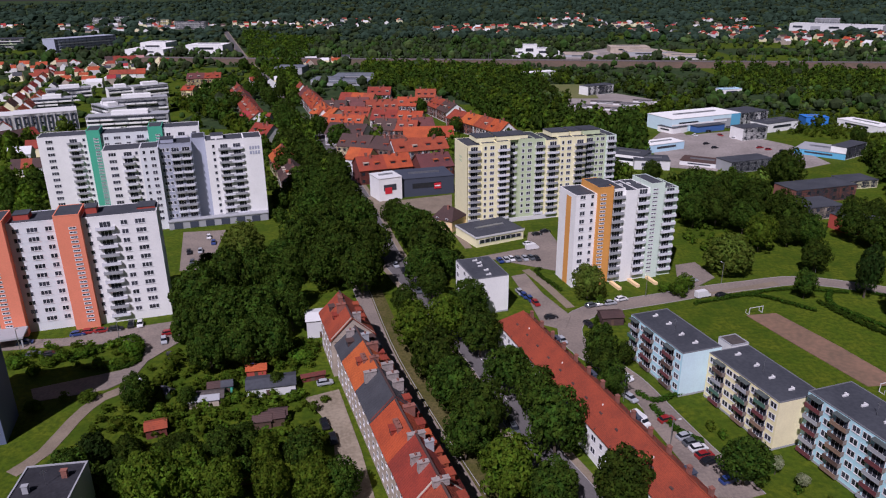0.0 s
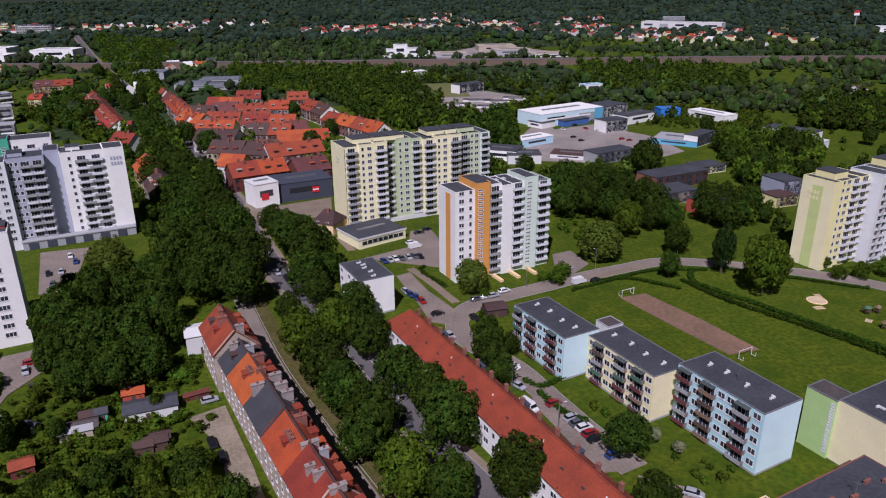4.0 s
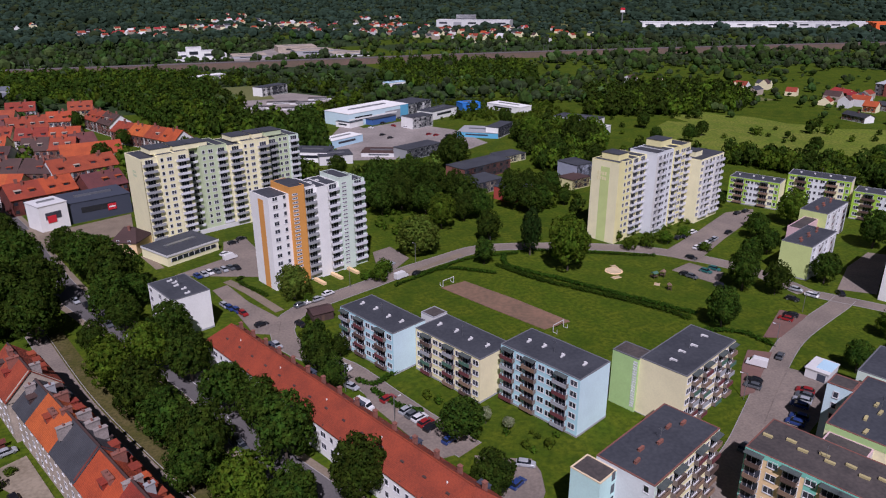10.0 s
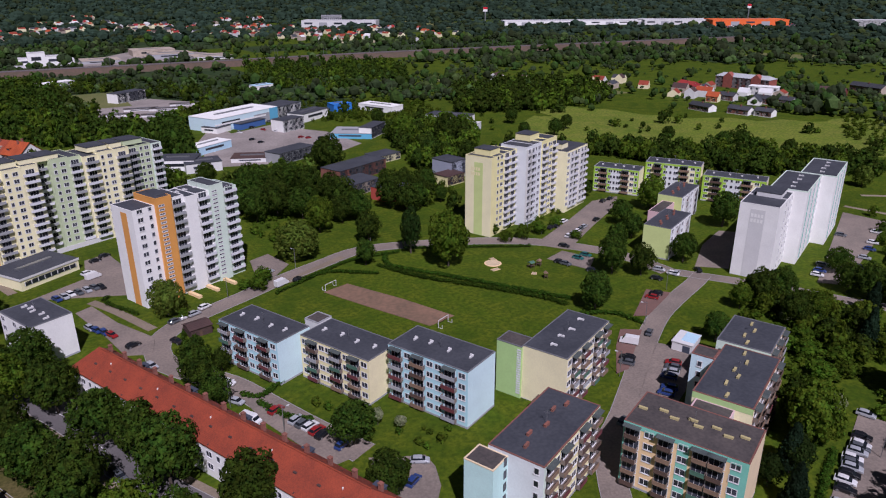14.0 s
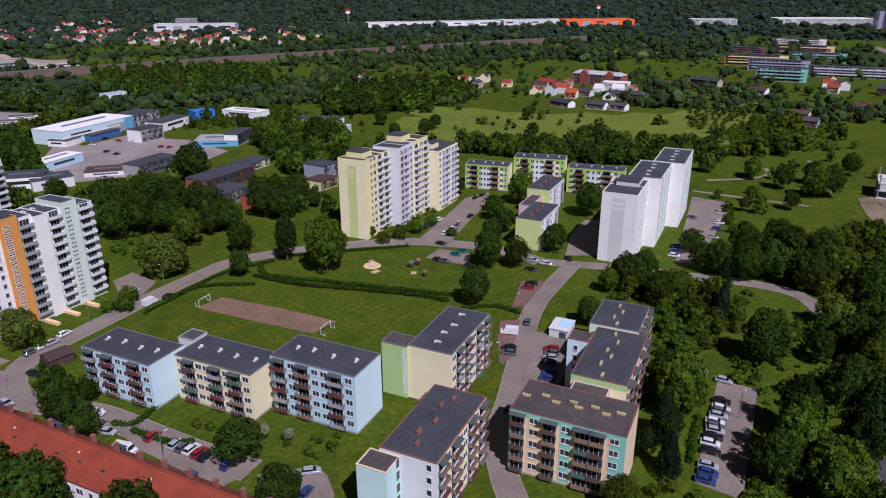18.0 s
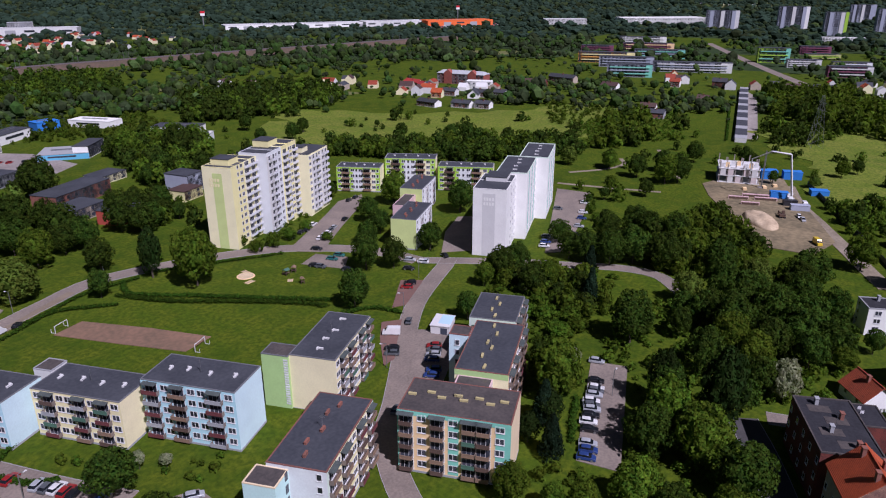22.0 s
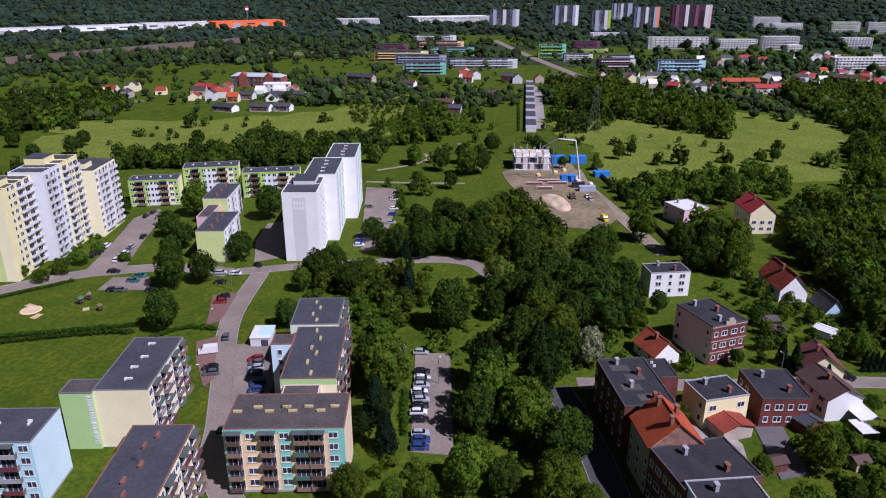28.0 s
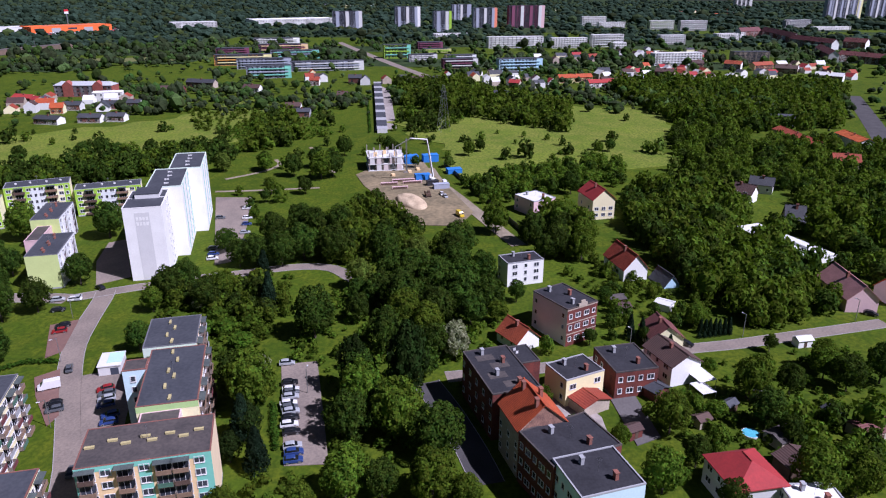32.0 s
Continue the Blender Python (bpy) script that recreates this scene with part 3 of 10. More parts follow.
TREES += [(50, 203.2, 1.8, 6, 1.0), (120.8, 298.1, 7.5, 0, 1.12), (115.7, 313.3, 7.5, 0, 1.12), (175, 351, 7.5, 2, 1.0), (160.5, 259.6, 6.7, 0, 1.12), (180, 263.2, 4.4, 0, 1.12), (140.4, 268.1, 7.5, 0, 1.12), (102.7, 293.9, 6.5, 0, 1.12), (257.6, 154.1, 6.6, 0, 1.12), (244.6, 218.8, 3.3, 0, 1.12), (181.1, 193.6, 2.9, 6, 1.0), (190.5, 193.9, 2.8, 6, 1.0), (202.3, 196.3, 2.4, 6, 1.0), (173.4, 194.8, 2.7, 6, 1.0), (279, 98.2, 2.2, 6, 1.0), (373, 126.6, 4.6, 0, 1.12), (360, 85.2, 6.8, 0, 1.12), (417.3, 63.1, 4.9, 0, 1.12), (252.6, 187.1, 7.4, 1, 1.12)]
TREES += [(229.6, -49.6, 2, 6, 1.0), (149.3, -13.7, 2.8, 6, 1.0), (404.5, 57.5, 4.7, 0, 1.12), (397.7, 51.6, 3.3, 1, 1.12), (384.4, 43.5, 2.9, 0, 1.12), (409.3, 89, 5.5, 0, 1.12), (387.1, 90.9, 4.6, 1, 1.12), (379.5, 98.9, 5.2, 0, 1.12), (386, 24.5, 3.2, 4, 1.0), (415.9, 14.5, 4.1, 1, 1.12), (427.6, 7.9, 3.5, 0, 1.12), (338.1, -38.8, 5.1, 0, 1.12), (434.7, -72.3, 3.6, 0, 1.12), (427.6, -64.5, 3.2, 1, 1.12), (326.9, 91.6, 4, 0, 1.12), (359.5, 106.3, 5.6, 0, 1.12), (325.5, 108.2, 3.4, 1, 1.12), (310.8, 106.4, 2.8, 0, 1.12), (188.3, -61.9, 0.9, 3, 1.0)]
TREES += [(188.7, -63.5, 0.9, 3, 1.0), (189.2, -65.1, 0.9, 3, 1.0), (189.7, -66.7, 0.9, 3, 1.0), (190.2, -68.3, 0.9, 3, 1.0), (190.7, -69.9, 0.9, 3, 1.0), (191.2, -71.5, 0.9, 3, 1.0), (170.6, -55.7, 1.1, 6, 1.0), (171.4, -57.7, 1.2, 6, 1.0), (172.2, -59.7, 1.2, 6, 1.0), (-46.0, 257.2, 8.3, 0, 1.12), (-33.3, 259.7, 8.8, 0, 1.12), (-52.1, 237.5, 8.6, 0, 1.12), (-36.4, 227.6, 9.8, 0, 1.12), (-26.4, 236.6, 8.6, 0, 1.12), (-26.9, 211.8, 8.9, 0, 1.12), (-39.8, 217.1, 7.9, 0, 1.12), (-52.3, 222.3, 6.2, 0, 1.12), (-93.4, 410.7, 8.0, 0, 1.12), (-76.6, 382.7, 8.2, 0, 1.12)]
TREES += [(-80.6, 356.4, 8.2, 0, 1.12), (-65.5, 353.7, 8.2, 0, 1.12), (-53.7, 342.2, 7.9, 0, 1.12), (-66.4, 319.4, 8.0, 0, 1.12), (-51.7, 310.0, 7.8, 0, 1.12), (-42.2, 302.1, 6.6, 0, 1.12), (-54.7, 282.0, 7.6, 0, 1.12), (-42.5, 279.6, 7.1, 0, 1.12), (-20.6, 279.1, 6.1, 0, 1.12), (-13.2, 255.8, 7.8, 0, 1.12), (-8.7, 254.6, 7.4, 0, 1.12), (-5.6, 234.5, 8.4, 0, 1.12), (-3.2, 238.2, 7.4, 0, 1.12), (-7.1, 216.1, 7.2, 0, 1.12), (0.8, 225.7, 5.1, 0, 1.12), (-3.8, 207.2, 5.1, 0, 1.12), (-12.4, 197.0, 4.5, 0, 1.12), (-8.1, 175.0, 6.9, 1, 1.12), (0.6, 178.8, 6.7, 1, 1.12)]
TREES += [(-2.4, 156.9, 7.2, 0, 1.12), (1.7, 145.1, 6.2, 0, 1.12), (7.9, 133.7, 6.6, 0, 1.12), (4.4, 125.9, 5.6, 0, 1.12), (12.8, 112.7, 6.8, 1, 1.12), (20.6, 108.8, 5.4, 0, 1.12), (7.4, 190.0, 6.4, 0, 1.12), (9.8, 170.6, 6.5, 0, 1.12), (15.7, 151.1, 6.4, 0, 1.12), (21.6, 142.2, 5.6, 0, 1.12), (23.8, 127.0, 7.3, 0, 1.12), (34.1, 109.1, 6.3, 0, 1.12), (40.6, 161.8, 4.7, 0, 1.4), (41.5, 150.2, 3.9, 0, 1.3), (-73.9, 191.5, 8.5, 0, 1.12), (-69.3, 204.9, 8.3, 0, 1.12), (-61.4, 209.0, 8.0, 0, 1.12), (-50.6, 200.8, 7.1, 0, 1.12), (-70.4, 175.1, 6.6, 0, 1.12)]
TREES += [(-61.8, 178.9, 8.0, 0, 1.12), (-52.6, 180.4, 8.1, 0, 1.12), (-45.3, 187.3, 5.8, 0, 1.12), (-53.5, 165.0, 6.6, 0, 1.12), (-62.3, 164.2, 6.3, 0, 1.12), (-46.2, 169.0, 6.1, 0, 1.12), (-74.5, 244.3, 8.0, 4, 1.0), (-178.7, 310.8, 4.2, 4, 1.0), (-74.2, 145.1, 3.8, 0, 1.4), (-74.1, 112.7, 5.8, 0, 1.12), (-73.4, 121.2, 4.7, 2, 1.0), (-56.8, 109.8, 6.5, 1, 1.12), (-50.6, 113.5, 5.6, 1, 1.12), (-64.6, 112.2, 4.9, 0, 1.12), (-46.6, 122.3, 4.5, 0, 1.12), (-50.0, 124.7, 1.8, 3, 1.9), (-43.6, 126.7, 4.1, 0, 1.12), (-34.4, 112.9, 4.7, 1, 1.12), (-29.5, 122.6, 4.7, 0, 1.12)]
TREES += [(-25.2, 111.9, 5.3, 1, 1.12), (-20.4, 112.2, 4.4, 0, 1.12), (-38.2, 123.9, 3.4, 1, 1.12), (-55.2, 123.0, 4.1, 0, 1.12), (-44.1, 111.9, 4.9, 1, 1.12), (-41.6, 118.3, 2.8, 0, 1.12), (-76.2, 109.7, 4.4, 0, 1.12), (-42.7, 154.8, 2.0, 0, 1.12), (-39.8, 168.9, 4.0, 6, 0.5), (-38.6, 175.2, 3.5, 6, 0.5), (-100.5, 172.7, 2.5, 6, 0.6), (-105.9, 170.9, 2.5, 6, 0.6), (-108.1, 167.6, 2.2, 6, 0.6), (-87.2, 173.4, 3.8, 6, 0.6), (-116.9, 167.0, 2.5, 6, 0.7), (-109.3, 162.8, 2.1, 6, 0.7), (-88.0, 167.3, 2.2, 6, 0.6), (136.6, 207.2, 4.5, 2, 2.1), (140.5, 188.6, 8.1, 1, 1.25)]
TREES += [(116.9, 207.3, 4.3, 0, 1.15), (99.6, 227.4, 8.8, 4, 0.85), (116.3, 299.8, 8.4, 0, 1.12), (130.3, 306.0, 8.1, 0, 1.12), (137.3, 295.7, 7.5, 0, 1.12), (143.6, 285.0, 6.3, 0, 1.12), (113.2, 276.6, 7.9, 0, 1.12), (122.0, 269.8, 6.9, 0, 1.12), (119.7, 248.9, 6.5, 1, 1.12), (133.0, 254.2, 5.3, 0, 1.12), (140.1, 252.1, 5.8, 0, 1.12), (130.0, 227.6, 5.4, 0, 1.2), (104.2, 277.3, 6.8, 0, 1.12), (102.0, 291.1, 7.5, 0, 1.12), (178.5, 275.5, 5.2, 0, 1.12), (170.2, 252.5, 5.2, 0, 1.12), (189.1, 270.7, 4.8, 0, 1.12), (163.6, 250.3, 6.0, 0, 1.12), (168.8, 278.0, 3.5, 0, 1.9)]
TREES += [(184.3, 253.2, 3.2, 0, 1.12), (155.5, 131.9, 5.2, 0, 1.15), (182.3, 148.3, 6.0, 0, 1.3), (189.4, 141.3, 5.0, 0, 1.12), (258.7, 155.1, 5.5, 0, 1.12), (210.9, 139.7, 5.0, 0, 1.12), (226.0, 181.1, 4.7, 0, 1.12), (216.4, 167.8, 4.9, 0, 1.12), (202.7, 163.8, 4.3, 0, 1.12), (60.9, 117.1, 5.8, 0, 1.0), (69.0, 120.3, 1.6, 5, 1.3), (58.1, 97.8, 5.1, 0, 1.05), (72.6, 116.0, 1.6, 5, 0.8), (41.3, 159.8, 4.3, 0, 1.1), (48.1, 164.8, 2.7, 0, 1.3), (46.9, 208.7, 6.0, 4, 1.0), (81.0, 215.9, 3.5, 6, 0.7), (73.6, 213.0, 2.7, 6, 0.7), (198.3, 180.9, 2.7, 6, 0.7)]
TREES += [(147.2, 219.2, 2.3, 6, 0.7), (175.0, 205.1, 3.2, 6, 0.8), (185.5, 208.6, 2.8, 6, 0.7), (188.4, 199.6, 2.5, 6, 0.6), (112.1, 417.3, 8.3, 0, 1.4), (167.6, 332.5, 9.8, 0, 1.12), (257.4, 429.0, 5.6, 0, 1.12), (238.7, 366.9, 8.8, 1, 1.12), (224.8, 318.7, 6.8, 0, 1.12), (252.4, 339.8, 9.4, 0, 1.12), (211.7, 310.8, 5.0, 0, 1.12), (105.3, 344.2, 5.0, 0, 1.2), (242.3, 307.4, 5.5, 0, 1.12), (179.6, 50.4, 6.9, 0, 1.15), (151.5, 33.1, 4.3, 2, 1.8), (131.3, 30.3, 5.6, 0, 1.12), (149.4, 19.2, 6.1, 2, 1.7), (181.9, 17.9, 5.5, 1, 1.12), (170.0, 8.8, 4.6, 5, 1.2)]
TREES += [(112.5, 27.6, 5.4, 1, 1.12), (113.0, 20.2, 3.8, 0, 1.12), (126.4, 10.0, 6.3, 0, 1.12), (113.6, 10.1, 5.4, 1, 1.12), (111.3, 3.2, 3.7, 1, 1.12), (145.7, 61.6, 5.7, 0, 1.1), (154.2, 57.7, 2.7, 5, 1.5), (130.4, 53.6, 3.7, 2, 1.2), (121.8, 54.7, 3.0, 2, 1.2), (140.0, 55.3, 2.8, 0, 1.12), (102.3, 49.0, 4.1, 1, 1.12), (105.0, 34.8, 3.7, 1, 1.12), (103.7, 40.7, 2.8, 1, 1.12), (199.5, 70.2, 3.1, 3, 1.9), (221.4, 78.9, 3.0, 3, 1.9), (200.6, 103.5, 5.3, 0, 1.12), (205.2, 99.5, 5.4, 0, 1.12), (195.1, 89.2, 4.8, 0, 1.12), (203.0, 86.6, 4.2, 1, 1.12)]
TREES += [(192.5, 105.3, 3.7, 1, 1.12), (167.3, 97.1, 3.9, 0, 1.12), (194.2, 91.3, 2.6, 5, 0.6), (215.2, 43.8, 5.7, 4, 1.0), (201.1, 35.9, 4.7, 0, 1.12), (190.3, 39.3, 3.8, 0, 1.3), (216.6, 25.7, 6.8, 0, 1.12), (206.3, 17.1, 7.2, 0, 1.12), (204.7, 8.0, 7.1, 0, 1.12), (200.4, 0.4, 5.6, 0, 1.12), (195.0, 26.0, 6.9, 0, 1.12), (189.0, 15.3, 6.0, 0, 1.12), (190.1, 5.3, 5.0, 0, 1.12), (237.9, 26.7, 6.2, 4, 1.0), (219.5, 33.4, 6.2, 0, 1.12), (242.2, 39.1, 5.9, 0, 1.12), (222.8, 11.0, 6.5, 0, 1.12), (222.6, 2.3, 5.4, 0, 1.12), (192.9, -3.0, 3.4, 1, 1.12)]
TREES += [(237.9, 17.1, 5.7, 1, 1.12), (209.0, -9.0, 3.2, 0, 1.12), (231.7, 84.5, 5.4, 0, 1.12), (233.3, 75.8, 5.9, 0, 1.12), (239.8, 69.3, 6.8, 0, 1.12), (239.0, 58.2, 6.7, 0, 1.12), (231.6, 91.1, 4.6, 0, 1.12), (256.8, 85.9, 5.5, 0, 1.12), (266.5, 72.0, 6.1, 0, 1.12), (265.1, 60.9, 6.0, 0, 1.12), (179.4, 82.9, 3.8, 6, 0.6), (179.7, 76.7, 4.4, 6, 0.6), (172.3, 69.5, 3.9, 6, 0.6), (187.8, 82.7, 3.6, 6, 0.6), (183.6, 70.9, 3.8, 6, 0.6), (185.0, 89.1, 3.2, 6, 0.6), (178.9, 65.8, 3.0, 6, 0.6), (192.5, 79.2, 3.3, 6, 0.7), (265.6, -27.6, 5.7, 0, 1.12)]
TREES += [(247.9, -34.3, 5.7, 1, 1.12), (248.7, -20.5, 4.6, 0, 1.12), (264.0, -14.8, 4.4, 0, 1.12), (139.9, -42.5, 4.9, 1, 1.12), (119.0, -36.4, 4.8, 1, 1.12), (127.9, -45.3, 3.4, 0, 1.12), (133.5, -51.3, 3.0, 1, 1.12), (146.3, -54.9, 2.9, 1, 0.8), (155.1, -65.7, 5.3, 1, 1.12), (144.1, -65.6, 4.5, 0, 1.12), (119.8, -66.5, 5.6, 1, 1.12), (120.8, -75.3, 4.7, 1, 1.12), (162.0, -91.8, 4.6, 0, 1.12), (166.3, -102.1, 4.9, 0, 1.12), (146.7, -73.4, 2.4, 6, 0.8), (145.0, -80.5, 2.4, 6, 0.8), (139.1, -67.5, 2.1, 6, 0.7), (139.4, -74.4, 2.3, 6, 0.7), (181.3, -79.5, 2.1, 0, 1.12)]
TREES += [(171.3, -89.9, 4.2, 1, 1.12), (194.9, -62.0, 3.4, 1, 1.12), (186.1, -41.3, 1.8, 3, 2.2), (186.4, -44.9, 1.6, 3, 2.2), (263.9, -35.7, 6.7, 1, 1.12), (250.2, -24.8, 5.5, 0, 1.12), (265.1, -17.1, 5.8, 0, 1.12), (133.9, -30.4, 2.3, 1, 1.12), (138.8, -20.3, 1.8, 1, 1.12), (209.5, -37.3, 2.6, 0, 1.12), (113.3, -48.4, 3.3, 0, 1.12)]
TREES += [(149.6, 31.4, 5.2, 0, 1.3), (138.8, 25.8, 4.1, 0, 1.12), (171.4, 28.1, 5.3, 0, 1.4), (184.5, 24.6, 6.2, 1, 1.12), (158.5, 17.3, 4.9, 0, 1.12), (169.3, 14.3, 5.1, 0, 1.12), (202.6, 41.9, 4.0, 0, 1.12), (202.1, 33.9, 5.5, 0, 1.12), (212.5, 27.1, 5.6, 0, 1.12), (212.5, 18.0, 6.1, 0, 1.12), (200.8, 10.0, 5.7, 0, 1.12), (235.8, 14.0, 5.9, 0, 1.12), (235.8, 25.4, 5.4, 4, 1.0), (-17.6, 554.3, 5.8, 0, 1.12), (-4.3, 428.4, 5.9, 0, 1.12), (-78.0, 605.9, 6.9, 1, 1.12), (-88.2, 460.8, 6.5, 0, 1.12), (5.0, 522.8, 4.8, 0, 1.12), (8.8, 476.7, 5.1, 0, 1.12)]
TREES += [(-45.4, 623.4, 5.4, 0, 1.12), (376.3, 271.3, 4.4, 0, 1.12), (374.7, 231.7, 5.7, 0, 1.12), (379.2, 213.9, 5.6, 0, 1.12), (400.5, 205.0, 4.4, 0, 1.12), (405.8, 163.8, 5.0, 0, 1.12), (331.7, 327.5, 5.0, 0, 1.12), (396.8, 307.2, 2.0, 0, 1.12), (389.2, 329.6, 1.6, 0, 1.12), (403.5, 238.3, 3.8, 0, 1.12), (562.8, 262.4, 4.5, 0, 1.12), (367.5, 124.2, 4.4, 1, 1.12), (354.8, 90.2, 7.1, 1, 1.12), (366.6, 147.9, 5.2, 4, 1.0), (311.0, 334.8, 4.8, 0, 1.12), (337.8, 377.1, 5.3, 0, 1.12), (353.7, 338.5, 4.5, 0, 1.12)]
TREES += [(157.8, -76.0, 3.8, 0, 1.12), (167.2, -88.2, 4.0, 1, 1.12), (146.7, -49.8, 2.6, 1, 1.12), (134.3, -52.0, 2.4, 1, 1.12), (137.8, -68.8, 3.0, 0, 1.12), (184.0, -45.3, 1.9, 0, 1.12), (170.8, -36.3, 1.5, 0, 1.12), (181.2, -29.3, 2.2, 0, 1.12), (184.6, -24.9, 2.0, 0, 1.12), (178.6, -51.1, 1.4, 3, 2.0), (166.9, -59.1, 2.0, 1, 1.12), (-99.6, 145.0, 2.5, 6, 0.7), (-89.2, 150.4, 2.3, 6, 0.6), (-62.8, 146.5, 2.5, 0, 1.12), (-61.7, 154.9, 2.3, 6, 0.7), (-56.2, 158.7, 2.9, 6, 0.6), (-48.1, 152.4, 2.3, 6, 0.6), (-65.0, 140.3, 2.4, 6, 0.6), (-67.2, 122.9, 3.6, 0, 1.12)]
TREES += [(-59.6, 123.2, 3.3, 0, 1.12), (-38.6, 141.3, 2.1, 6, 0.6), (-44.4, 140.5, 2.7, 6, 0.7), (-37.6, 150.0, 2.0, 6, 0.6), (-29.8, 149.1, 1.4, 6, 0.6), (-70.5, 113.7, 3.8, 0, 1.12)]
TREES += [(276.1, -2.2, 6.56, 1, 1.0), (246.8, 12.3, 7.63, 0, 1.0), (270.7, -29.0, 7.85, 1, 1.0), (266.0, 87.1, 3.33, 1, 1.0), (288.5, 104.5, 2.59, 6, 1.0), (269.5, 78.3, 5.71, 0, 1.1), (246.5, 101.5, 5.01, 0, 0.9), (191.2, -62.9, 1.08, 3, 2.2), (191.4, -64.4, 1.08, 3, 2.2), (191.6, -65.8, 1.08, 3, 2.2), (191.7, -67.3, 1.09, 3, 2.2), (191.9, -68.7, 1.09, 3, 2.2), (192.1, -70.2, 1.09, 3, 2.2), (192.3, -71.7, 1.09, 3, 2.2)]
TREES += [(129.5, 54.5, 3.4, 3, 1.7), (140.9, 56.2, 6.79, 1, 1.2), (139.5, 29.0, 5.6, 1, 1.5), (133.5, 20.2, 6.6, 1, 1.1), (119.6, 48.0, 3.2, 3, 1.7), (-71.8, 237.9, 8.09, 4, 1.0), (-56.9, 230.3, 6.96, 0, 1.0), (-81.5, 225.1, 4.96, 0, 1.0)]
TOWNS.append([(-692.7, 1078), (-386.9, 1095.2), (-253.1, 838.7), (-121.7, 476.9), (-124.3, 441.6), (-195, 532.6), (-312.9, 466)])
TOWNS.append([(2000.1, 183.5), (2594.2, -1311.9), (860, -449), (766.9, -250.2), (706.1, -57.9), (735.5, 67.7)])
TOWNS.append([(1440.5, 592), (1497.5, 137.5), (735.5, 67.7), (757.1, 316.7)])
TOWNS.append([(-153.4, 735.4), (9.7, 725.3), (43, 500), (4.3, 334.4), (-45.5, 381)])
TOWNS.append([(165.6, 579.1), (340, 544), (238.9, 371.6), (113.8, 375.7)])
# woods and belts of trees
wood([(236.7, 98.3), (241.1, 79.7), (258.8, 75.7), (281.1, 71.8), (327.5, 54.5), (340.0, 39.2), (283.8, 25.2), (242.3, 27.7), (235.0, 47.8), (231.0, 76.7)], 6, 3.3, 1)
wood([(328.8, 296.6), (357.5, 248.1), (383.4, 206.4), (410.1, 171.4), (394.4, 151.6), (359.9, 171.6), (337.7, 204), (322.8, 240.2), (309.6, 276)], 6, 4.2, 0)
wood([(297.8, 420.4), (308, 376.7), (269, 330.3), (236.1, 305.5), (208.6, 284.8), (195.7, 300.3), (251.8, 375.4)], 8, 4.4, 1)
wood([(333.3, 864.6), (483.2, 756.4), (389.1, 588.7), (299, 584.4), (251.1, 686.7)], 13, 4.4, 0)
wood([(392.2, 518.5), (498.1, 511.4), (523.1, 447.5), (460, 395), (384.8, 399.3), (334.5, 434.6)], 8, 5, 0)
wood([(139.5, 566.7), (163.3, 579.2), (117.8, 402.2), (96.8, 376.3)], 7, 4.5, 0)
wood([(-99.5, 885.5), (94.4, 814.5), (79, 556.5), (43.9, 510.7), (8.6, 649.3), (-83, 731)], 8, 4.8, 0)
wood([(43.5, 506.3), (82.4, 468.6), (114.3, 458.1), (124.6, 502.8), (91.9, 526.5)], 8, 4.6, 0)
wood([(500.2, -121.6), (515.1, -172.8), (362.1, -151.3), (339.2, -124), (393.6, -104.3)], 7, 3.6, 1)
wood([(305.6, -46), (356.8, -89.9), (328.5, -110.1), (279.5, -98), (245.7, -65.4), (290.5, -56.2)], 8, 4.8, 1)
wood([(266.1, -96.1), (297, -134.2), (366.5, -203.5), (258.3, -149.7), (244.5, -117.5), (231.8, -89.4)], 8, 4.6, 1)
wood([(245.7, -65.4), (266.6, -102.8), (228.6, -109.2), (197.5, -91.7), (203.6, -71.7)], 8, 4.6, 1)
wood([(347.6, 17.6), (372.8, -8.8), (411.5, -75.8), (355.1, -69.5), (341.7, -36.6), (309.8, 5.1)], 6.5, 2.9, 1)
wood([(711, 99.7), (737.8, 44.4), (576.2, -61.9), (493.7, -50.1), (566.4, 43), (591.1, 78.4)], 8, 4.8, 1)
wood([(752.9, -108.1), (766.9, -250.2), (734.6, -349.9), (521.8, -246.3), (495.7, -182), (544.8, -131.5)], 8, 4.8, 1)
wood([(406.8, 147), (470, 165), (516.4, 178), (550, 165.7), (500, 140), (440, 122)], 9, 4.6, 1)
wood([(-419, 1538.2), (-213.1, 1231.6), (-172.7, 833.1), (-83.5, 457), (-41.8, 346.1), (-47, 299.6), (-82.5, 347.3), (-138.4, 566.9)], 8, 4.6, 0)
wood([(97, 796), (230.6, 632.7), (176.7, 502), (120.9, 554.7), (30.5, 553.8), (43.9, 705.2)], 12, 4.4, 0)
wood([(-286.9, 447.7), (-274.1, 464.5), (-206.6, 340.6), (-224, 341.1)], 9, 4.8, 0)
wood([(301.1, -20.4), (298.5, -37.1), (284.6, -38.2), (247.1, -33.1), (244.2, -23.5), (266.8, -22)], 6.5, 4.2, 1)
wood([(297.4, -57.6), (327.4, -81.2), (343.5, -106.9), (314.5, -114.3), (267.3, -100.3), (243.8, -80.2), (240.6, -69.4), (257.5, -67.6), (262.6, -57.5)], 6.5, 4.6, 1)
wood([(283.2, -57.3), (300.5, -82.4), (294.4, -102.4), (272.9, -100.5), (241.8, -84.7), (235.1, -67), (250.8, -58.1)], 6.5, 4.5, 1)
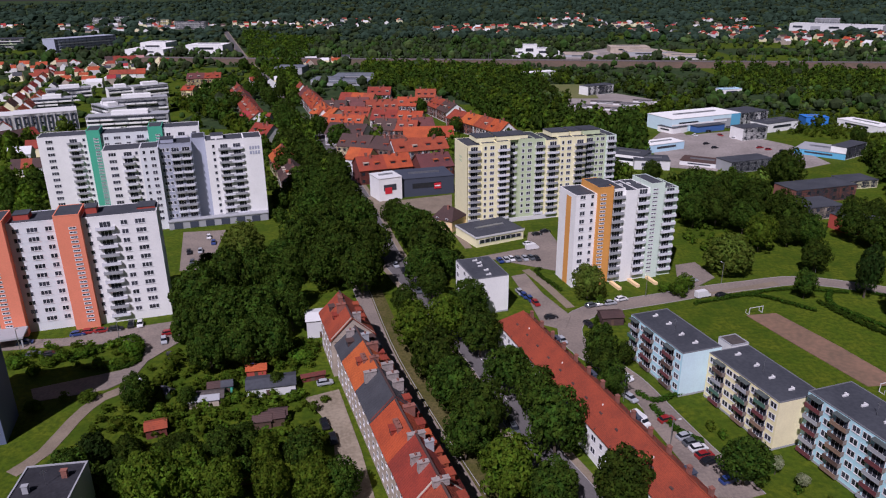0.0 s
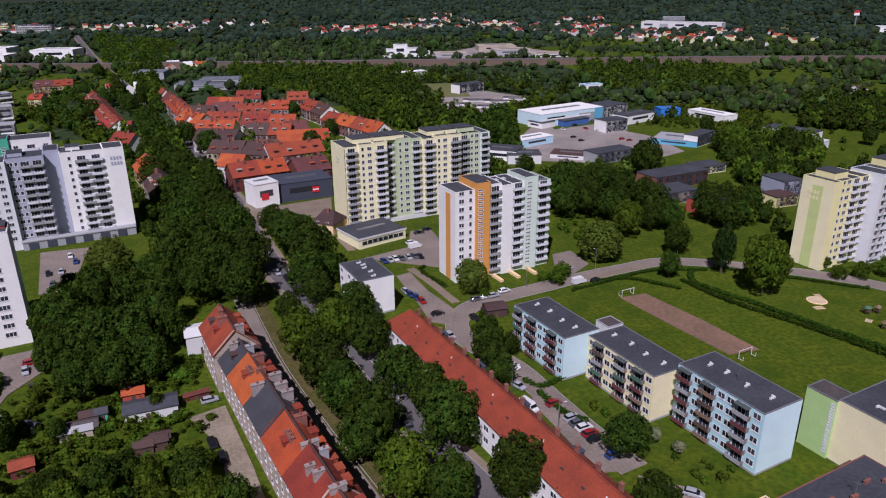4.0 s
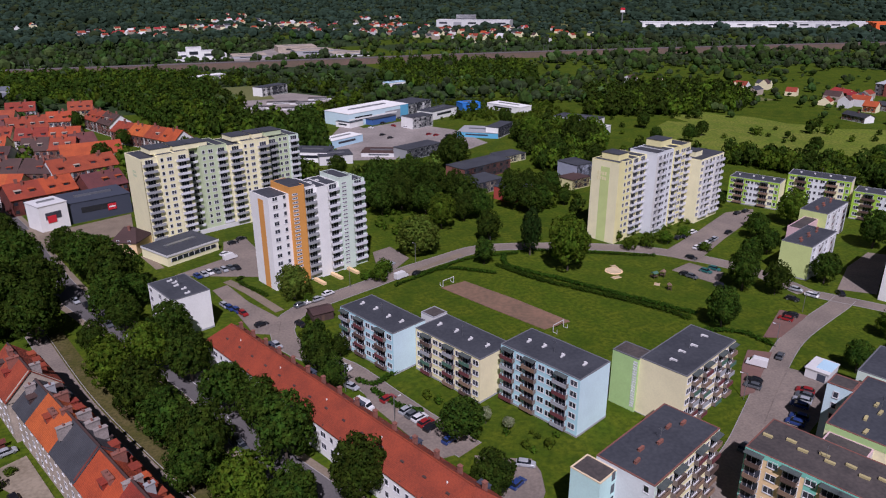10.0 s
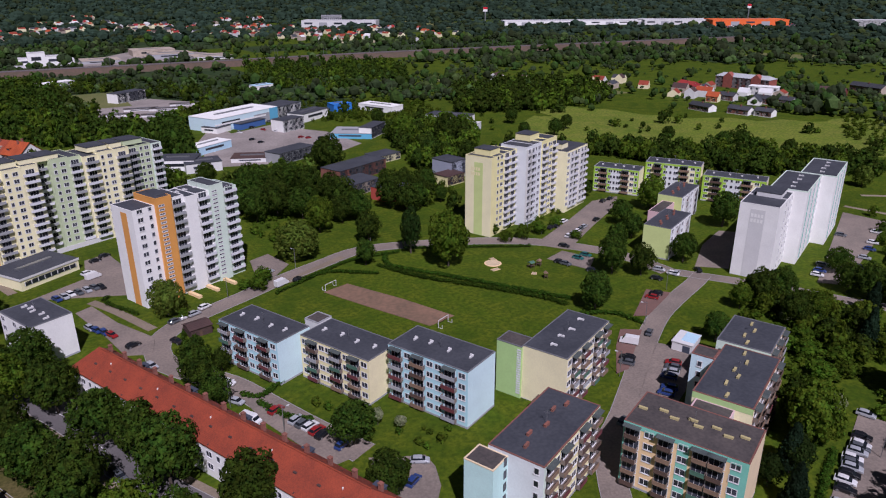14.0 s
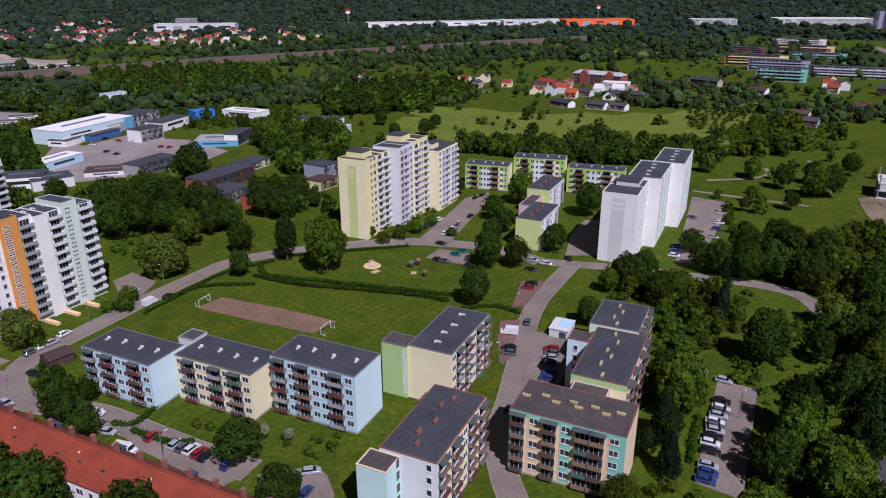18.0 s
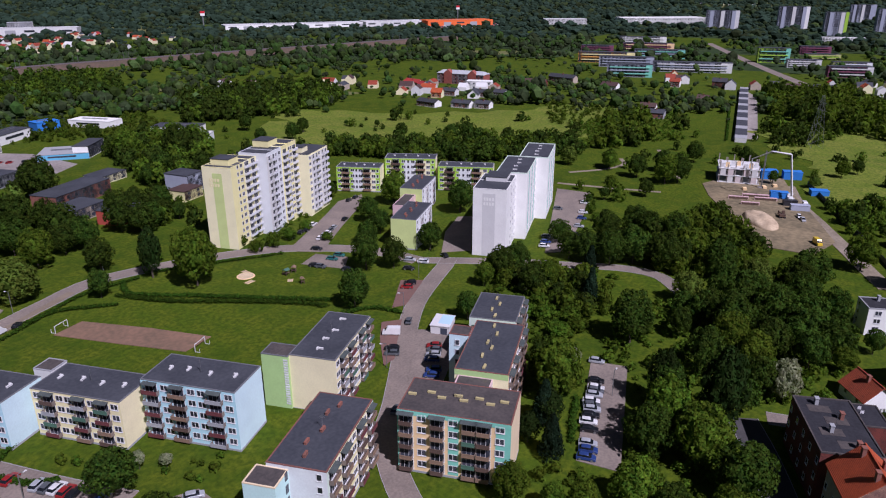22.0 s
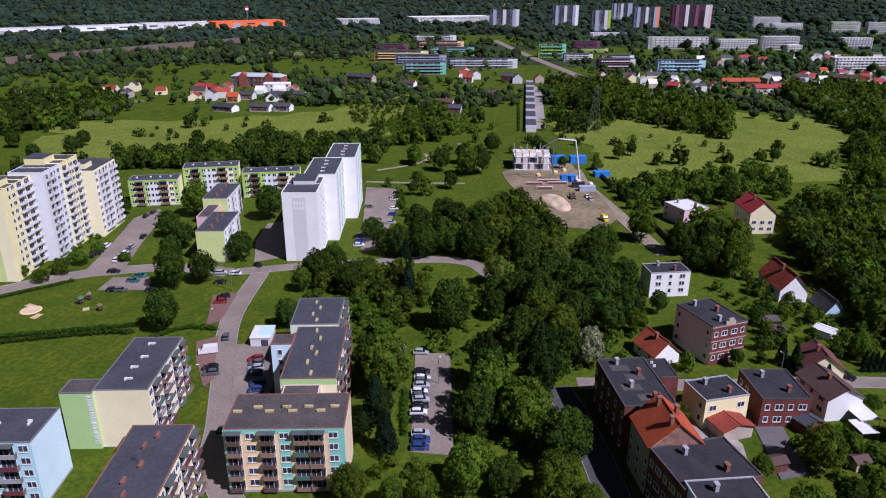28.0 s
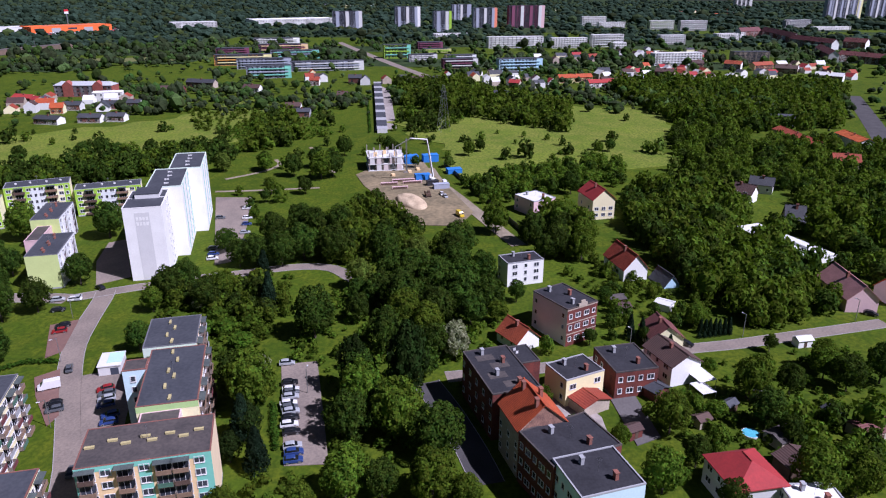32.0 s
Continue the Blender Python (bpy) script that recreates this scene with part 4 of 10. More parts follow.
wood([(221.5, -80.6), (248.3, -96.8), (244.3, -115.5), (224.6, -118.7), (206.9, -112.5), (194.7, -80.8), (199.9, -74)], 6.5, 4.2, 1)
wood([(147, -68.7), (154, -82), (145.5, -93.6), (121, -81.4), (120.6, -71.5), (125.2, -64.3), (134.8, -64.3)], 6, 3.4, 1)
wood([(242.1, -50), (259.2, -82.5), (248.8, -110.9), (219.6, -100.2), (211, -86.4), (227.3, -62.1)], 7.5, 4.2, 1)
wood([(263.4, 422.2), (281.9, 379.8), (266.9, 337.4), (235.5, 313.7), (223.2, 342.9), (236.8, 384.3)], 8, 4.4, 0)
wood([(203.4, 114), (215.1, 106.5), (221.9, 87.3), (211.1, 68.7), (187.5, 59.9), (186.8, 74.1), (196.1, 90.3), (192.6, 103.3)], 5, 2.6, 1)
wood([(196.9, -14.2), (178.4, -20.5), (168, -17.2), (169.3, -10.2), (180.8, -7.2)], 4.5, 2.1, 1)
wood([(214.6, -33.8), (227, -46.9), (203, -46.6), (186.4, -42), (182.3, -33.7)], 4.5, 1.9, 1)
wood([(248.3, -36.9), (242.7, -52.6), (223.2, -62.6), (203.9, -49.7), (222.7, -39.6)], 5, 1.9, 1)
wood([(203.9, -49.7), (210.9, -73.2), (196.2, -69.5), (192.3, -56.3)], 5, 1.9, 1)
wood([(-227.2, 598.8), (-224.6, 739.8), (-160.2, 531), (-117.4, 458.4), (-96.4, 382.7), (-158, 508.6)], 8, 4.2, 0)
wood([(-241.5, 896.1), (-147.5, 735), (-125.4, 593.7), (-156.7, 625.3)], 8, 4.2, 0)
wood([(-88.4, 347.5), (-83.6, 382.3), (-61.7, 326.5), (-59.4, 284.2), (-71.6, 284.5)], 7, 4.2, 0)
wood([(-230.3, 351.8), (-215.5, 362.4), (-173.7, 287.1), (-179.7, 266.1)], 8, 4, 0)
wood([(-292.1, 456.4), (-262.6, 443.5), (-243.2, 407.7), (-259.6, 401.4)], 8, 4, 0)
wood([(-70.7, 155.1), (-55.5, 169.2), (-37.5, 181.9), (-33.3, 157.2), (-38.9, 142.2), (-31.1, 129.1), (-42, 118.1), (-56.2, 125.5), (-71.1, 138.1)], 4.2, 1.5, 2)
wood([(-127.6, 183.4), (-92.4, 182.9), (-84.1, 166.6), (-101.2, 163.9), (-118.2, 167.1)], 4.5, 1.4, 2)
wood([(155.4, -34.2), (160.3, -63.6), (145.5, -93.6), (121, -81.4), (123.4, -63.7), (135.5, -47.3), (140.8, -33.1)], 4.5, 1.5, 2)
wood([(237.1, -27.3), (244.7, -52.8), (221.5, -80.6), (187.9, -62.4), (201.5, -45.2), (213.1, -32.6)], 5, 1.5, 2)
wood([(174.7, -63.5), (188.6, -115), (147.9, -94.8), (143.8, -71.4), (152.2, -58.4)], 5, 1.4, 2)
wood([(185.2, 104.5), (213.7, 73.5), (189.6, 62.6), (162.9, 66.2), (153.2, 70.4), (189.6, 87.8)], 5, 1.8, 2)
wood([(50.6, 150.2), (57.8, 145.3), (63.8, 132.2), (57.3, 125.4), (52.3, 139.9)], 4, 1.3, 2)
wood([(70.9, 116.3), (86.4, 109.8), (73.9, 97.3), (68, 108.2)], 4, 1.2, 2)
wood([(118.8, 55.3), (116.1, 37), (110.9, 35.1), (101.3, 51.9)], 5, 1.6, 2)
wood([(162.8, 202.4), (230.6, 217.2), (227.6, 209), (179.9, 198.5), (161.6, 195.6)], 4, 1.2, 2)
wood([(105.2, 287.6), (122.9, 279.7), (101.6, 247.2), (94, 253.4)], 5, 1.6, 2)
wood([(485.3, 194), (558.9, 138.9), (473.5, 108.6), (408.6, 151)], 6, 1.6, 2)
wood([(244.9, 563.8), (348.5, 509.5), (309.9, 409.1), (221.3, 470.9)], 6, 2, 2)
wood([(574.2, 257.6), (553.8, 178.8), (448.3, 138.7), (480.1, 213.4)], 7, 2, 2)
wood([(-99.2, 152.5), (-84.1, 173.7), (-39.2, 165.0), (-21.5, 119.0), (-83.2, 119.0)], 4.2, 1.5, 2)
wood([(172.6, 57.2), (210.2, 50.6), (206.8, 17.4), (187.7, -7.6), (135.4, -6.1), (123.0, 12.8), (115.3, 29.7)], 4.6, 1.7, 2)
wood([(208.1, 115.6), (233.2, 87.6), (223.4, 68.7), (202.5, 67.7), (188.5, 98.6)], 4.6, 1.7, 2)
wood([(454.7, -166.5), (487.9, -201.9), (462.2, -251.2), (367.3, -213.0), (285.5, -170.4), (276.4, -158.7), (303.8, -141.7), (341.0, -146.2), (366.6, -140.1)], 7.5, 3.5, 1)
wood([(265.4, -126.1), (260.2, -136.5), (252.3, -146.7), (225.8, -133.5), (234.4, -121.1)], 7, 3.3, 1)
# hedges
hedge([(92.3, 208.2), (103.3, 208.1), (115.6, 197.3)], 1.8, 1.3)
hedge([(120.2, 203), (126.5, 184.9), (137.4, 167.1), (147, 149.9), (150.8, 139.7)], 2.2, 1.5)
hedge([(127.8, 211.4), (123.6, 200.7), (133.6, 181.3), (142.7, 164.6), (154.5, 142.2)], 2.2, 1.5)
hedge([(149.9, 131.7), (157.8, 126.3), (159.8, 117.3)], 2, 1.4)
hedge([(143.5, 51.9), (127.2, 46.4)], 2, 1.5)
hedge([(38.7, 214.6), (33, 229.3), (34.4, 233)], 1.8, 1.3)
hedge([(48, 184), (48.2, 195.2), (43.9, 184.1)], 1.8, 1.4)
hedge([(48.5, 150.7), (51.8, 147.7), (59.2, 151.1), (60.7, 153.7)], 1.8, 1.4)
hedge([(50.2, 144.5), (53.5, 135.3), (57.2, 131.1)], 2, 1.6)
hedge([(80.2, 202.8), (112, 213.1), (133.1, 210.5)], 1.6, 1.3)
hedge([(137.2, 212.2), (151.7, 202.4), (176.9, 185.2)], 1.6, 1.2)
hedge([(-102.6, 169.9), (-92.4, 182.9), (-86.3, 176), (-85.6, 166.6), (-97.3, 165.3)], 2, 1.5)
hedge([(-120.7, 170.2), (-115, 172.6), (-107.7, 173.7)], 2, 1.5)
hedge([(651.6, 118), (481.4, 86.1)], 1.8, 1.4)


# ---- buildings ----
def relief(xs, zs, cell, y0=0.02):
    """One connected plate of cells between the cuts xs and zs; cell(i, j) gives how far it stands out and its material."""
    bm = bmesh.new()
    nx, nz = len(xs) - 1, len(zs) - 1
    C = {(i, j): cell(i, j) for i in range(nx) for j in range(nz)}
    for (i, j), (d, m) in C.items():
        bm.faces.new([bm.verts.new((xs[a], -d, zs[c])) for a, c in ((i, j), (i + 1, j), (i + 1, j + 1), (i, j + 1))]).material_index = m
        for di, dj, (p, q) in ((1, 0, ((i + 1, j), (i + 1, j + 1))), (-1, 0, ((i, j + 1), (i, j))), (0, 1, ((i + 1, j + 1), (i, j + 1))), (0, -1, ((i, j), (i + 1, j)))):
            e = C.get((i + di, j + dj), (-y0, m))[0]
            if e < d:
                bm.faces.new([bm.verts.new((xs[k[0]], y, zs[k[1]])) for k, y in ((p, -d), (p, -e), (q, -e), (q, -d))]).material_index = 0
    bmesh.ops.remove_doubles(bm, verts=bm.verts, dist=0.0005)
    return bm


def window_mesh(w, h, mullions=1, name="window", f=0.12):
    xs = [-w / 2 - 0.07, -w / 2, -w / 2 + f]
    for i in range(mullions):
        c = -w / 2 + w * (i + 1) / (mullions + 1)
        xs += [c - f / 2, c + f / 2]
    xs += [w / 2 - f, w / 2, w / 2 + 0.07]
    zs = [-0.08, 0, f, h - f, h]
    n = len(xs) - 1

    def cell(i, j):
        if j == 0:
            return 0.14, 0
        if i in (0, n - 1):
            return 0.01, 0
        return (0.02, 1) if j == 2 and i % 2 == 0 else (0.06, 0)

    return done(name, relief(xs, zs, cell), [PVC, GLASS])


def outline_mesh(name, pts, depth, material, y0=0.0):
    """An outline in x and z, drawn out from y0 back to y0 + depth: one connected piece."""
    bm = bmesh.new()
    A, B = [[bm.verts.new((x, y, z)) for x, z in pts] for y in (y0, y0 + depth)]
    bm.faces.new(A)
    bm.faces.new(B[::-1])
    n = len(pts)
    for i in range(n):
        bm.faces.new((A[i], B[i], B[(i + 1) % n], A[(i + 1) % n]))
    bmesh.ops.triangulate(bm, faces=[f for f in bm.faces if len(f.verts) > 4])
    return done(name, bm, [material])


def capped(name, w, d, h, material, lip=0.1):
    """A shaft with a wider cap, as one piece."""
    return outline_mesh(name, [(-w / 2, 0), (w / 2, 0), (w / 2, h - 0.15), (w / 2 + lip, h - 0.15), (w / 2 + lip, h), (-w / 2 - lip, h), (-w / 2 - lip, h - 0.15), (-w / 2, h - 0.15)], d, material, -d / 2)


WIN = {"w": window_mesh(1.9, 1.5), "t": window_mesh(2.9, 1.5, 2), "s": window_mesh(1.9, 0.65, 1), "d": window_mesh(3.0, 2.3, 2, "balcony_door", 0.07),
       "n": window_mesh(1.15, 1.5, 0), "h": window_mesh(2.2, 0.6, 1)}
WIDTH = {"w": 2.6, "t": 3.4, "s": 2.4, "b": 4.4, "l": 3.6, "|": 1.4, "n": 1.7, "h": 3.0, ".": 3.0}


def balcony_mesh(w=3.3, d=1.05, up=0.95, name="balcony", material=None):
    t = 0.07
    return outline_mesh(name, [(-w / 2, up), (-w / 2, -0.14), (w / 2, -0.14), (w / 2, up), (w / 2 - t, up), (w / 2 - t, 0), (-w / 2 + t, 0), (-w / 2 + t, up)], d + 0.02, material or LIGHTGREY, -d)


def railing_mesh(material, w=3.3, d=1.05):
    n = 9
    xs = [-w / 2 + w * i / n for i in range(n + 1)]
    me = done("railing", relief(xs, [0.02, 0.1, 0.9, 0.98], lambda i, j: ((0.09, 0) if j != 1 else (0.06 if i % 2 else 0.075, 0))), [material])
    me.transform(pose(0, -d, 0))
    return me


BALCONY = balcony_mesh()
BALCONY_OLD = balcony_mesh(material=OLD_SLAB)
CANOPY = outline_mesh("balcony_canopy", [(-1.75, 0), (1.75, 0), (1.75, 0.1), (-1.75, 0.1)], 1.3, CANOPY_TONE, -1.3)
RAILING = [railing_mesh(m) for m in RAILS + [RAIL_WHITE]]
LOGGIA = balcony_mesh(3.5, 0.9, 2.6, "loggia")
VENT = done("roof_vent", boxes((-0.7, -0.18, 0, 0.5, 0.18, 0.32), (0.5, -0.18, 0, 0.85, 0.7, 0.45), (-0.75, -0.22, 0.32, 0.5, 0.22, 0.37)), [LIGHTGREY])
VENT_BRICK = capped("roof_vent", 1.7, 0.55, 0.42, VENT_TONE, 0.06)
VENT_RED = capped("roof_vent", 1.5, 0.5, 0.7, CHIMNEY, 0.06)
AERIAL = done("aerial", boxes((-0.03, -0.03, 0, 0.03, 0.03, 3.2), (-0.7, -0.015, 2.8, 0.7, 0.015, 2.84), (-0.5, -0.015, 2.5, 0.5, 0.015, 2.54), (-0.35, -0.015, 3.05, 0.35, 0.015, 3.09)), [METAL])


def facade(b, side, x0, off, length, z0, storeys, sh, pattern, rails=(5,), skip=()):
    """Windows and balconies in columns along a wall. side: turn of the wall about z, as a pose in the building's own frame."""
    total = sum(WIDTH[c] for c in pattern)
    k = length / total
    x = x0
    for col, c in enumerate(pattern):
        wd = WIDTH[c] * k
        cx = x + wd / 2
        x += wd
        if c in "|.":
            continue
        for s in range(storeys):
            z = z0 + s * sh
            at = side @ pose(cx, off, z)
            if c in "bl":
                put("balcony_door", WIN["d"], b, at @ pose(0, 0, 0.12))
                if s == 0 and 1 in skip:
                    continue
                if c == "b":
                    ob = put("balcony", BALCONY if 5 in rails or 2 in rails and 0 not in rails and 1 not in rails else BALCONY_OLD, b, at @ pose(0, 0, 0.06) @ Matrix.Diagonal((min(1.6, (wd - 0.25) / 3.3), 1, 1, 1)))
                else:
                    ob = put("loggia", LOGGIA, b, at @ pose(0, 0, 0.06))
                if s == storeys - 1 and storeys < 6 and c == "b":
                    put("balcony_canopy", CANOPY, b, at @ pose(0, 0, 2.75, 8))
                r = rails[(s * 3 + col * 5 + int(cx * 7)) % len(rails)]
                put("railing", RAILING[r], ob, pose(0, 0, 0) if c == "b" else pose(0, 0.35, 0))
            elif c == "s":
                for dz in (0.35, 1.7):
                    put("window", WIN["s"], b, at @ pose(0, 0, dz))
            else:
                put("window", WIN[c], b, at @ pose(0, 0, 0.95 if c != "h" else 1.6))


def body(b, x0, y0, x1, y1, h, wall, roof=TAR, name="wall", parapet=0.18, z0=0.0, rim=None):
    part(name, boxes((x0, y0, z0, x1, y1, h)), wall, b)
    part("roof", boxes((x0 + 0.25, y0 + 0.25, h - 0.02, x1 - 0.25, y1 - 0.25, h + 0.08)), roof, b)
    if parapet:
        part("parapet", boxes((x0 - 0.04, y0 - 0.04, h - 0.04, x1 + 0.04, y0 + 0.25, h + parapet), (x0 - 0.04, y1 - 0.25, h - 0.04, x1 + 0.04, y1 + 0.04, h + parapet),
                              (x0 - 0.04, y0 + 0.25, h - 0.04, x0 + 0.25, y1 - 0.25, h + parapet), (x1 - 0.25, y0 + 0.25, h - 0.04, x1 + 0.04, y1 - 0.25, h + parapet)), rim or wall, b)


def foot(x, y, yaw, L, D, m=2.0):
    FOOT.append((x, y, radians(yaw), L, D, m))


def panel(b, x0, x1, off, z0, z1, material, name="painted_panel", side=None):
    ob = part(name, boxes((x0, off - 0.03, z0, x1, off, z1)), material, b)
    if side is not None:
        ob.matrix_basis = side


FRONT = pose(0, 0, 0)


def right_of(L):
    return pose(L, 0, 0, 0, 0, 90)


def left_of(D):
    return pose(0, D, 0, 0, 0, -90)


def roof_bits(b, x0, x1, y0, y1, h, n, mesh=None, turn=90):
    r = random.Random(int(x1 * 31 + h * 7))
    for i in range(n):
        put("roof_vent", mesh or VENT, b, pose(x0 + (x1 - x0) * (i + 0.5) / n + r.uniform(-0.8, 0.8), y0 + (y1 - y0) * (0.47 + (0.06 if mesh is None else 0.14) * (i % 2)), h, 0, 0, (0 if mesh else turn) + r.uniform(-4, 4)))
    put("aerial", AERIAL, b, pose((x0 + x1) / 2, (y0 + y1) / 2, h, 0, 0, r.uniform(0, 180)))


def back_windows(b, L, D, storeys, sh, z0=0.9):
    """The rear windows, one plain row a storey."""
    bm = bmesh.new()
    n = int(L / 3.2)
    for s in range(storeys):
        for i in range(n):
            x = (i + 0.5) * L / n
            box(bm, x - 0.7, D - 0.02, z0 + 0.95 + s * sh, x + 0.7, D + 0.03, z0 + 2.3 + s * sh)
    tagged(part("rear_windows", bm, GLASS, b), kind="stuff")


def low_block(label, x, y, yaw, L, D, storeys, front, wall, gable, accent=None, rails=(0, 1, 2), vents=4, vent=None, base=0.7, sh=2.8, roof=TAR, right="", left="", rim=None, strips=()):
    b = thing("apartment_block", x, y, yaw, label, "apartment block", "low apartment blocks")
    h = base + storeys * sh + 0.3
    body(b, 0, 0, L, D, h, wall, roof, rim=rim or COPING_GREY, parapet=0.14)
    if gable is not wall:
        panel(b, 0, D, 0, 0, h, gable, "gable_panel", right_of(L))
        panel(b, 0, D, 0, 0, h, gable, "gable_panel", left_of(D))
    for x0, x1, m in strips:
        panel(b, x0 * L, x1 * L, 0, base, h, m, "painted_strip")
    off = -0.03 if strips else 0
    facade(b, FRONT, 0.4, off, L - 0.8, base, storeys, sh, front, rails)
    if right:
        facade(b, right_of(L), 0.3, -0.03, D - 0.6, base, storeys, sh, right)
    if left:
        facade(b, left_of(D), 0.3, -0.03, D - 0.6, base, storeys, sh, left)
    back_windows(b, L, D, storeys, sh, base - 0.2)
    roof_bits(b, 1, L - 1, 1, D - 1, h + 0.08, vents, vent)
    part("plinth", boxes((-0.06, -0.06, 0, L + 0.06, D + 0.06, base - 0.2)), GREY, b)
    foot(x, y, yaw, L, D)
    return b, h


W_, S_ = -72, 18     # the two ways that fronts run


def annexe(b, x0, y0, x1, y1, h, wall, roof=TAR_BROWN, rim=None):
    body(b, x0, y0, x1, y1, h, wall, roof, "stair_wing", rim=rim)


# five-storey slabs beside the football pitch
low_block("four-storey pale blue apartment block with brown balconies, flat tar roof", 50.9, 171.5, W_, 22.8, 11.3, 4, "bwbwwbw", BLUE, PALEBLUE, rails=(0, 1, 2, 4, 0, 3))
b, h = low_block("four-storey cream apartment block with dark balconies, flat tar roof", 64.6, 150.4, W_, 23.2, 11.5, 4, "wbwwbwbw", PALEYEL, BEIGE, rails=(0, 4, 2, 1, 3))
annexe(b, -5, 6.5, 0, 11.5, h + 0.6, LIGHTGREY, rim=GREY)
low_block("five-storey light blue apartment block with grey balconies, flat tar roof", 77.6, 128.6, W_, 23.2, 11.6, 5, "bwbwwbw", BLUE, PALEBLUE, rails=(2, 1, 2, 3, 0, 4), vents=4)
b, h = low_block("five-storey beige apartment block with maroon balconies, green stair wing", 107.3, 97.8, S_, 24, 11.8, 5, "wbwbwwbwb", BEIGE, BEIGE, rails=(4, 1, 3, 2), vents=4, base=0.3)
annexe(b, -0.6, 11.8, 5, 18.8, h - 0.3, PALEGREEN, rim=COPING_GREY)
LOUVRE = done("stair_louvre", boxes((-0.68, 11.95, 0, -0.58, 13.05, 0.42)), [PVC])
for i in range(19):
    put("stair_louvre", LOUVRE, b, pose(0, 0, 1.2 + i * 0.66))
part("porch", boxes((-3.4, 4.5, 0, -0.2, 6.9, 2.4), (-3.8, 4.2, 2.4, 0, 7, 2.7)), WOOD, b)
b, h = low_block("five-storey white apartment block with yellow balcony front, flat tar roof", 75.6, 72.6, S_, 24.2, 12, 5, "bwbwwbwb", PALEYEL, LAVENDER, rails=(1, 4, 0, 1), vents=5, vent=VENT_RED, left="..n", rim=COPING)
annexe(b, -5.2, 7.6, 0, 14, h - 0.9, AQUA, rim=SANDY)
panel(b, 0, 0.9, 0, 0.7, h, MINT, "painted_strip")
panel(b, 23.3, 24.2, 0, 0.7, h, MINT, "painted_strip")
for i in range(5):
    part("stair_window", boxes((-1.5, 7.5, 1.4 + i * 2.8, -0.5, 7.62, 3.2 + i * 2.8)), GLASS, b)
b, h = low_block("five-storey peach and teal apartment block with wooden balconies", 98.6, 73.8, W_, 23.8, 12.6, 5, "b|w|b|w|bb|w|", PEACH, SANDY, rails=(1, 0, 1, 2, 1, 3), vents=8, vent=VENT_BRICK, roof=TAR_BROWN, rim=COPING,
          strips=((0, 0.02, TEAL), (0.455, 0.55, TEAL), (0.87, 1.0, TEAL)))
panel(b, 0, 23.8, -0.03, h - 1.0, h + 0.05, TEAL, "painted_strip")
b, h = low_block("five-storey yellow apartment block with a blue stair tower", 122.5, 60.4, S_, 25, 12.4, 5, "bwbwwbwb", PEACH, CREAM, rails=(1, 0, 1, 4), vents=6, vent=VENT_BRICK, rim=COPING)
panel(b, 0, 12.4, -0.03, h - 1.4, h, PALEGREEN, "painted_strip", left_of(12.4))
annexe(b, -3.9, 3.5, 0, 11.5, h - 1.6, MAUVE, rim=PINK)
annexe(b, 15.5, 12.4, 20.5, 17.5, h + 0.3, PALEBLUE, rim=COPING)
for i in range(5):
    put("window", WIN["n"], b, left_of(0) @ pose(-15.4, 15.45, 1.6 + i * 2.7))
low_block("five-storey blue-grey apartment block behind the yellow one", 146.9, 70.8, S_, 16, 12.4, 5, "bwbwb", PEACH, MINT, rails=(1, 0, 2), vents=4, vent=VENT_BRICK)
LIME_BARS = ((0, 0.1, LIME), (0.26, 0.38, LIME), (0.38, 0.62, LAVENDER), (0.62, 0.74, LIME), (0.9, 1.0, LIME))
# small lime and pink pair, and three lime slabs behind
for xx, yy, st in ((208.2, 144.2, 4), (244.7, 166.0, 4)):
    b, h = low_block("four-storey white and pale lime apartment block with maroon rails", xx, yy, S_, 23.0, 10.2, st, "wlwwlw", LAVENDER, PALELIME, rails=(4, 4, 5), vents=6, vent=VENT_RED, sh=2.8)
annexe(b, -17, 3, 0, 8, 9.5, PINK)
b, h = low_block("four-storey lime and pale blue slab with brown balconies", 255.4, 224.2, -64, 21.8, 10, 4, "wbwnwbwn", CREAM, CREAM, rails=(1, 2, 0), rim=GREY, strips=LIME_BARS)
panel(b, 0, 21.8, -0.06, h - 0.9, h, LIME, "painted_strip")
b, h = low_block("five-storey lime and pale blue slab with brown balconies", 273.4, 207.8, -62, 25.4, 10.5, 5, "wbwnwbwn", CREAM, CREAM, rails=(1, 2, 0), rim=GREY, strips=LIME_BARS)
panel(b, 0, 25.4, -0.06, h - 0.9, h, LIME, "painted_strip")
b, h = low_block("four-storey lime and white slab with brown balconies", 283.3, 182.6, -65, 27.2, 10, 4, "wbwnwbwn", CREAM, CREAM, rails=(1, 2, 0), rim=GREY, strips=LIME_BARS)
panel(b, 0, 27.2, -0.06, h - 0.9, h, LIME, "painted_strip")
# white block by the avenue
low_block("plain white block with a flat dark roof", 3.9, 212.4, W_, 17, 11.5, 4, "w.w.w", WHITE, WHITE, vents=5)


def lettering(b, at, w, h, material, rows=2, n=4):
    me = done("sign_bar", boxes((0, -0.05, -h, w / n * 0.7, -0.01, 0)), material)
    for r in range(rows):
        for i in range(n):
            put("sign_bar", me, b, at @ pose(w * i / n, 0, -r * h * 1.5))


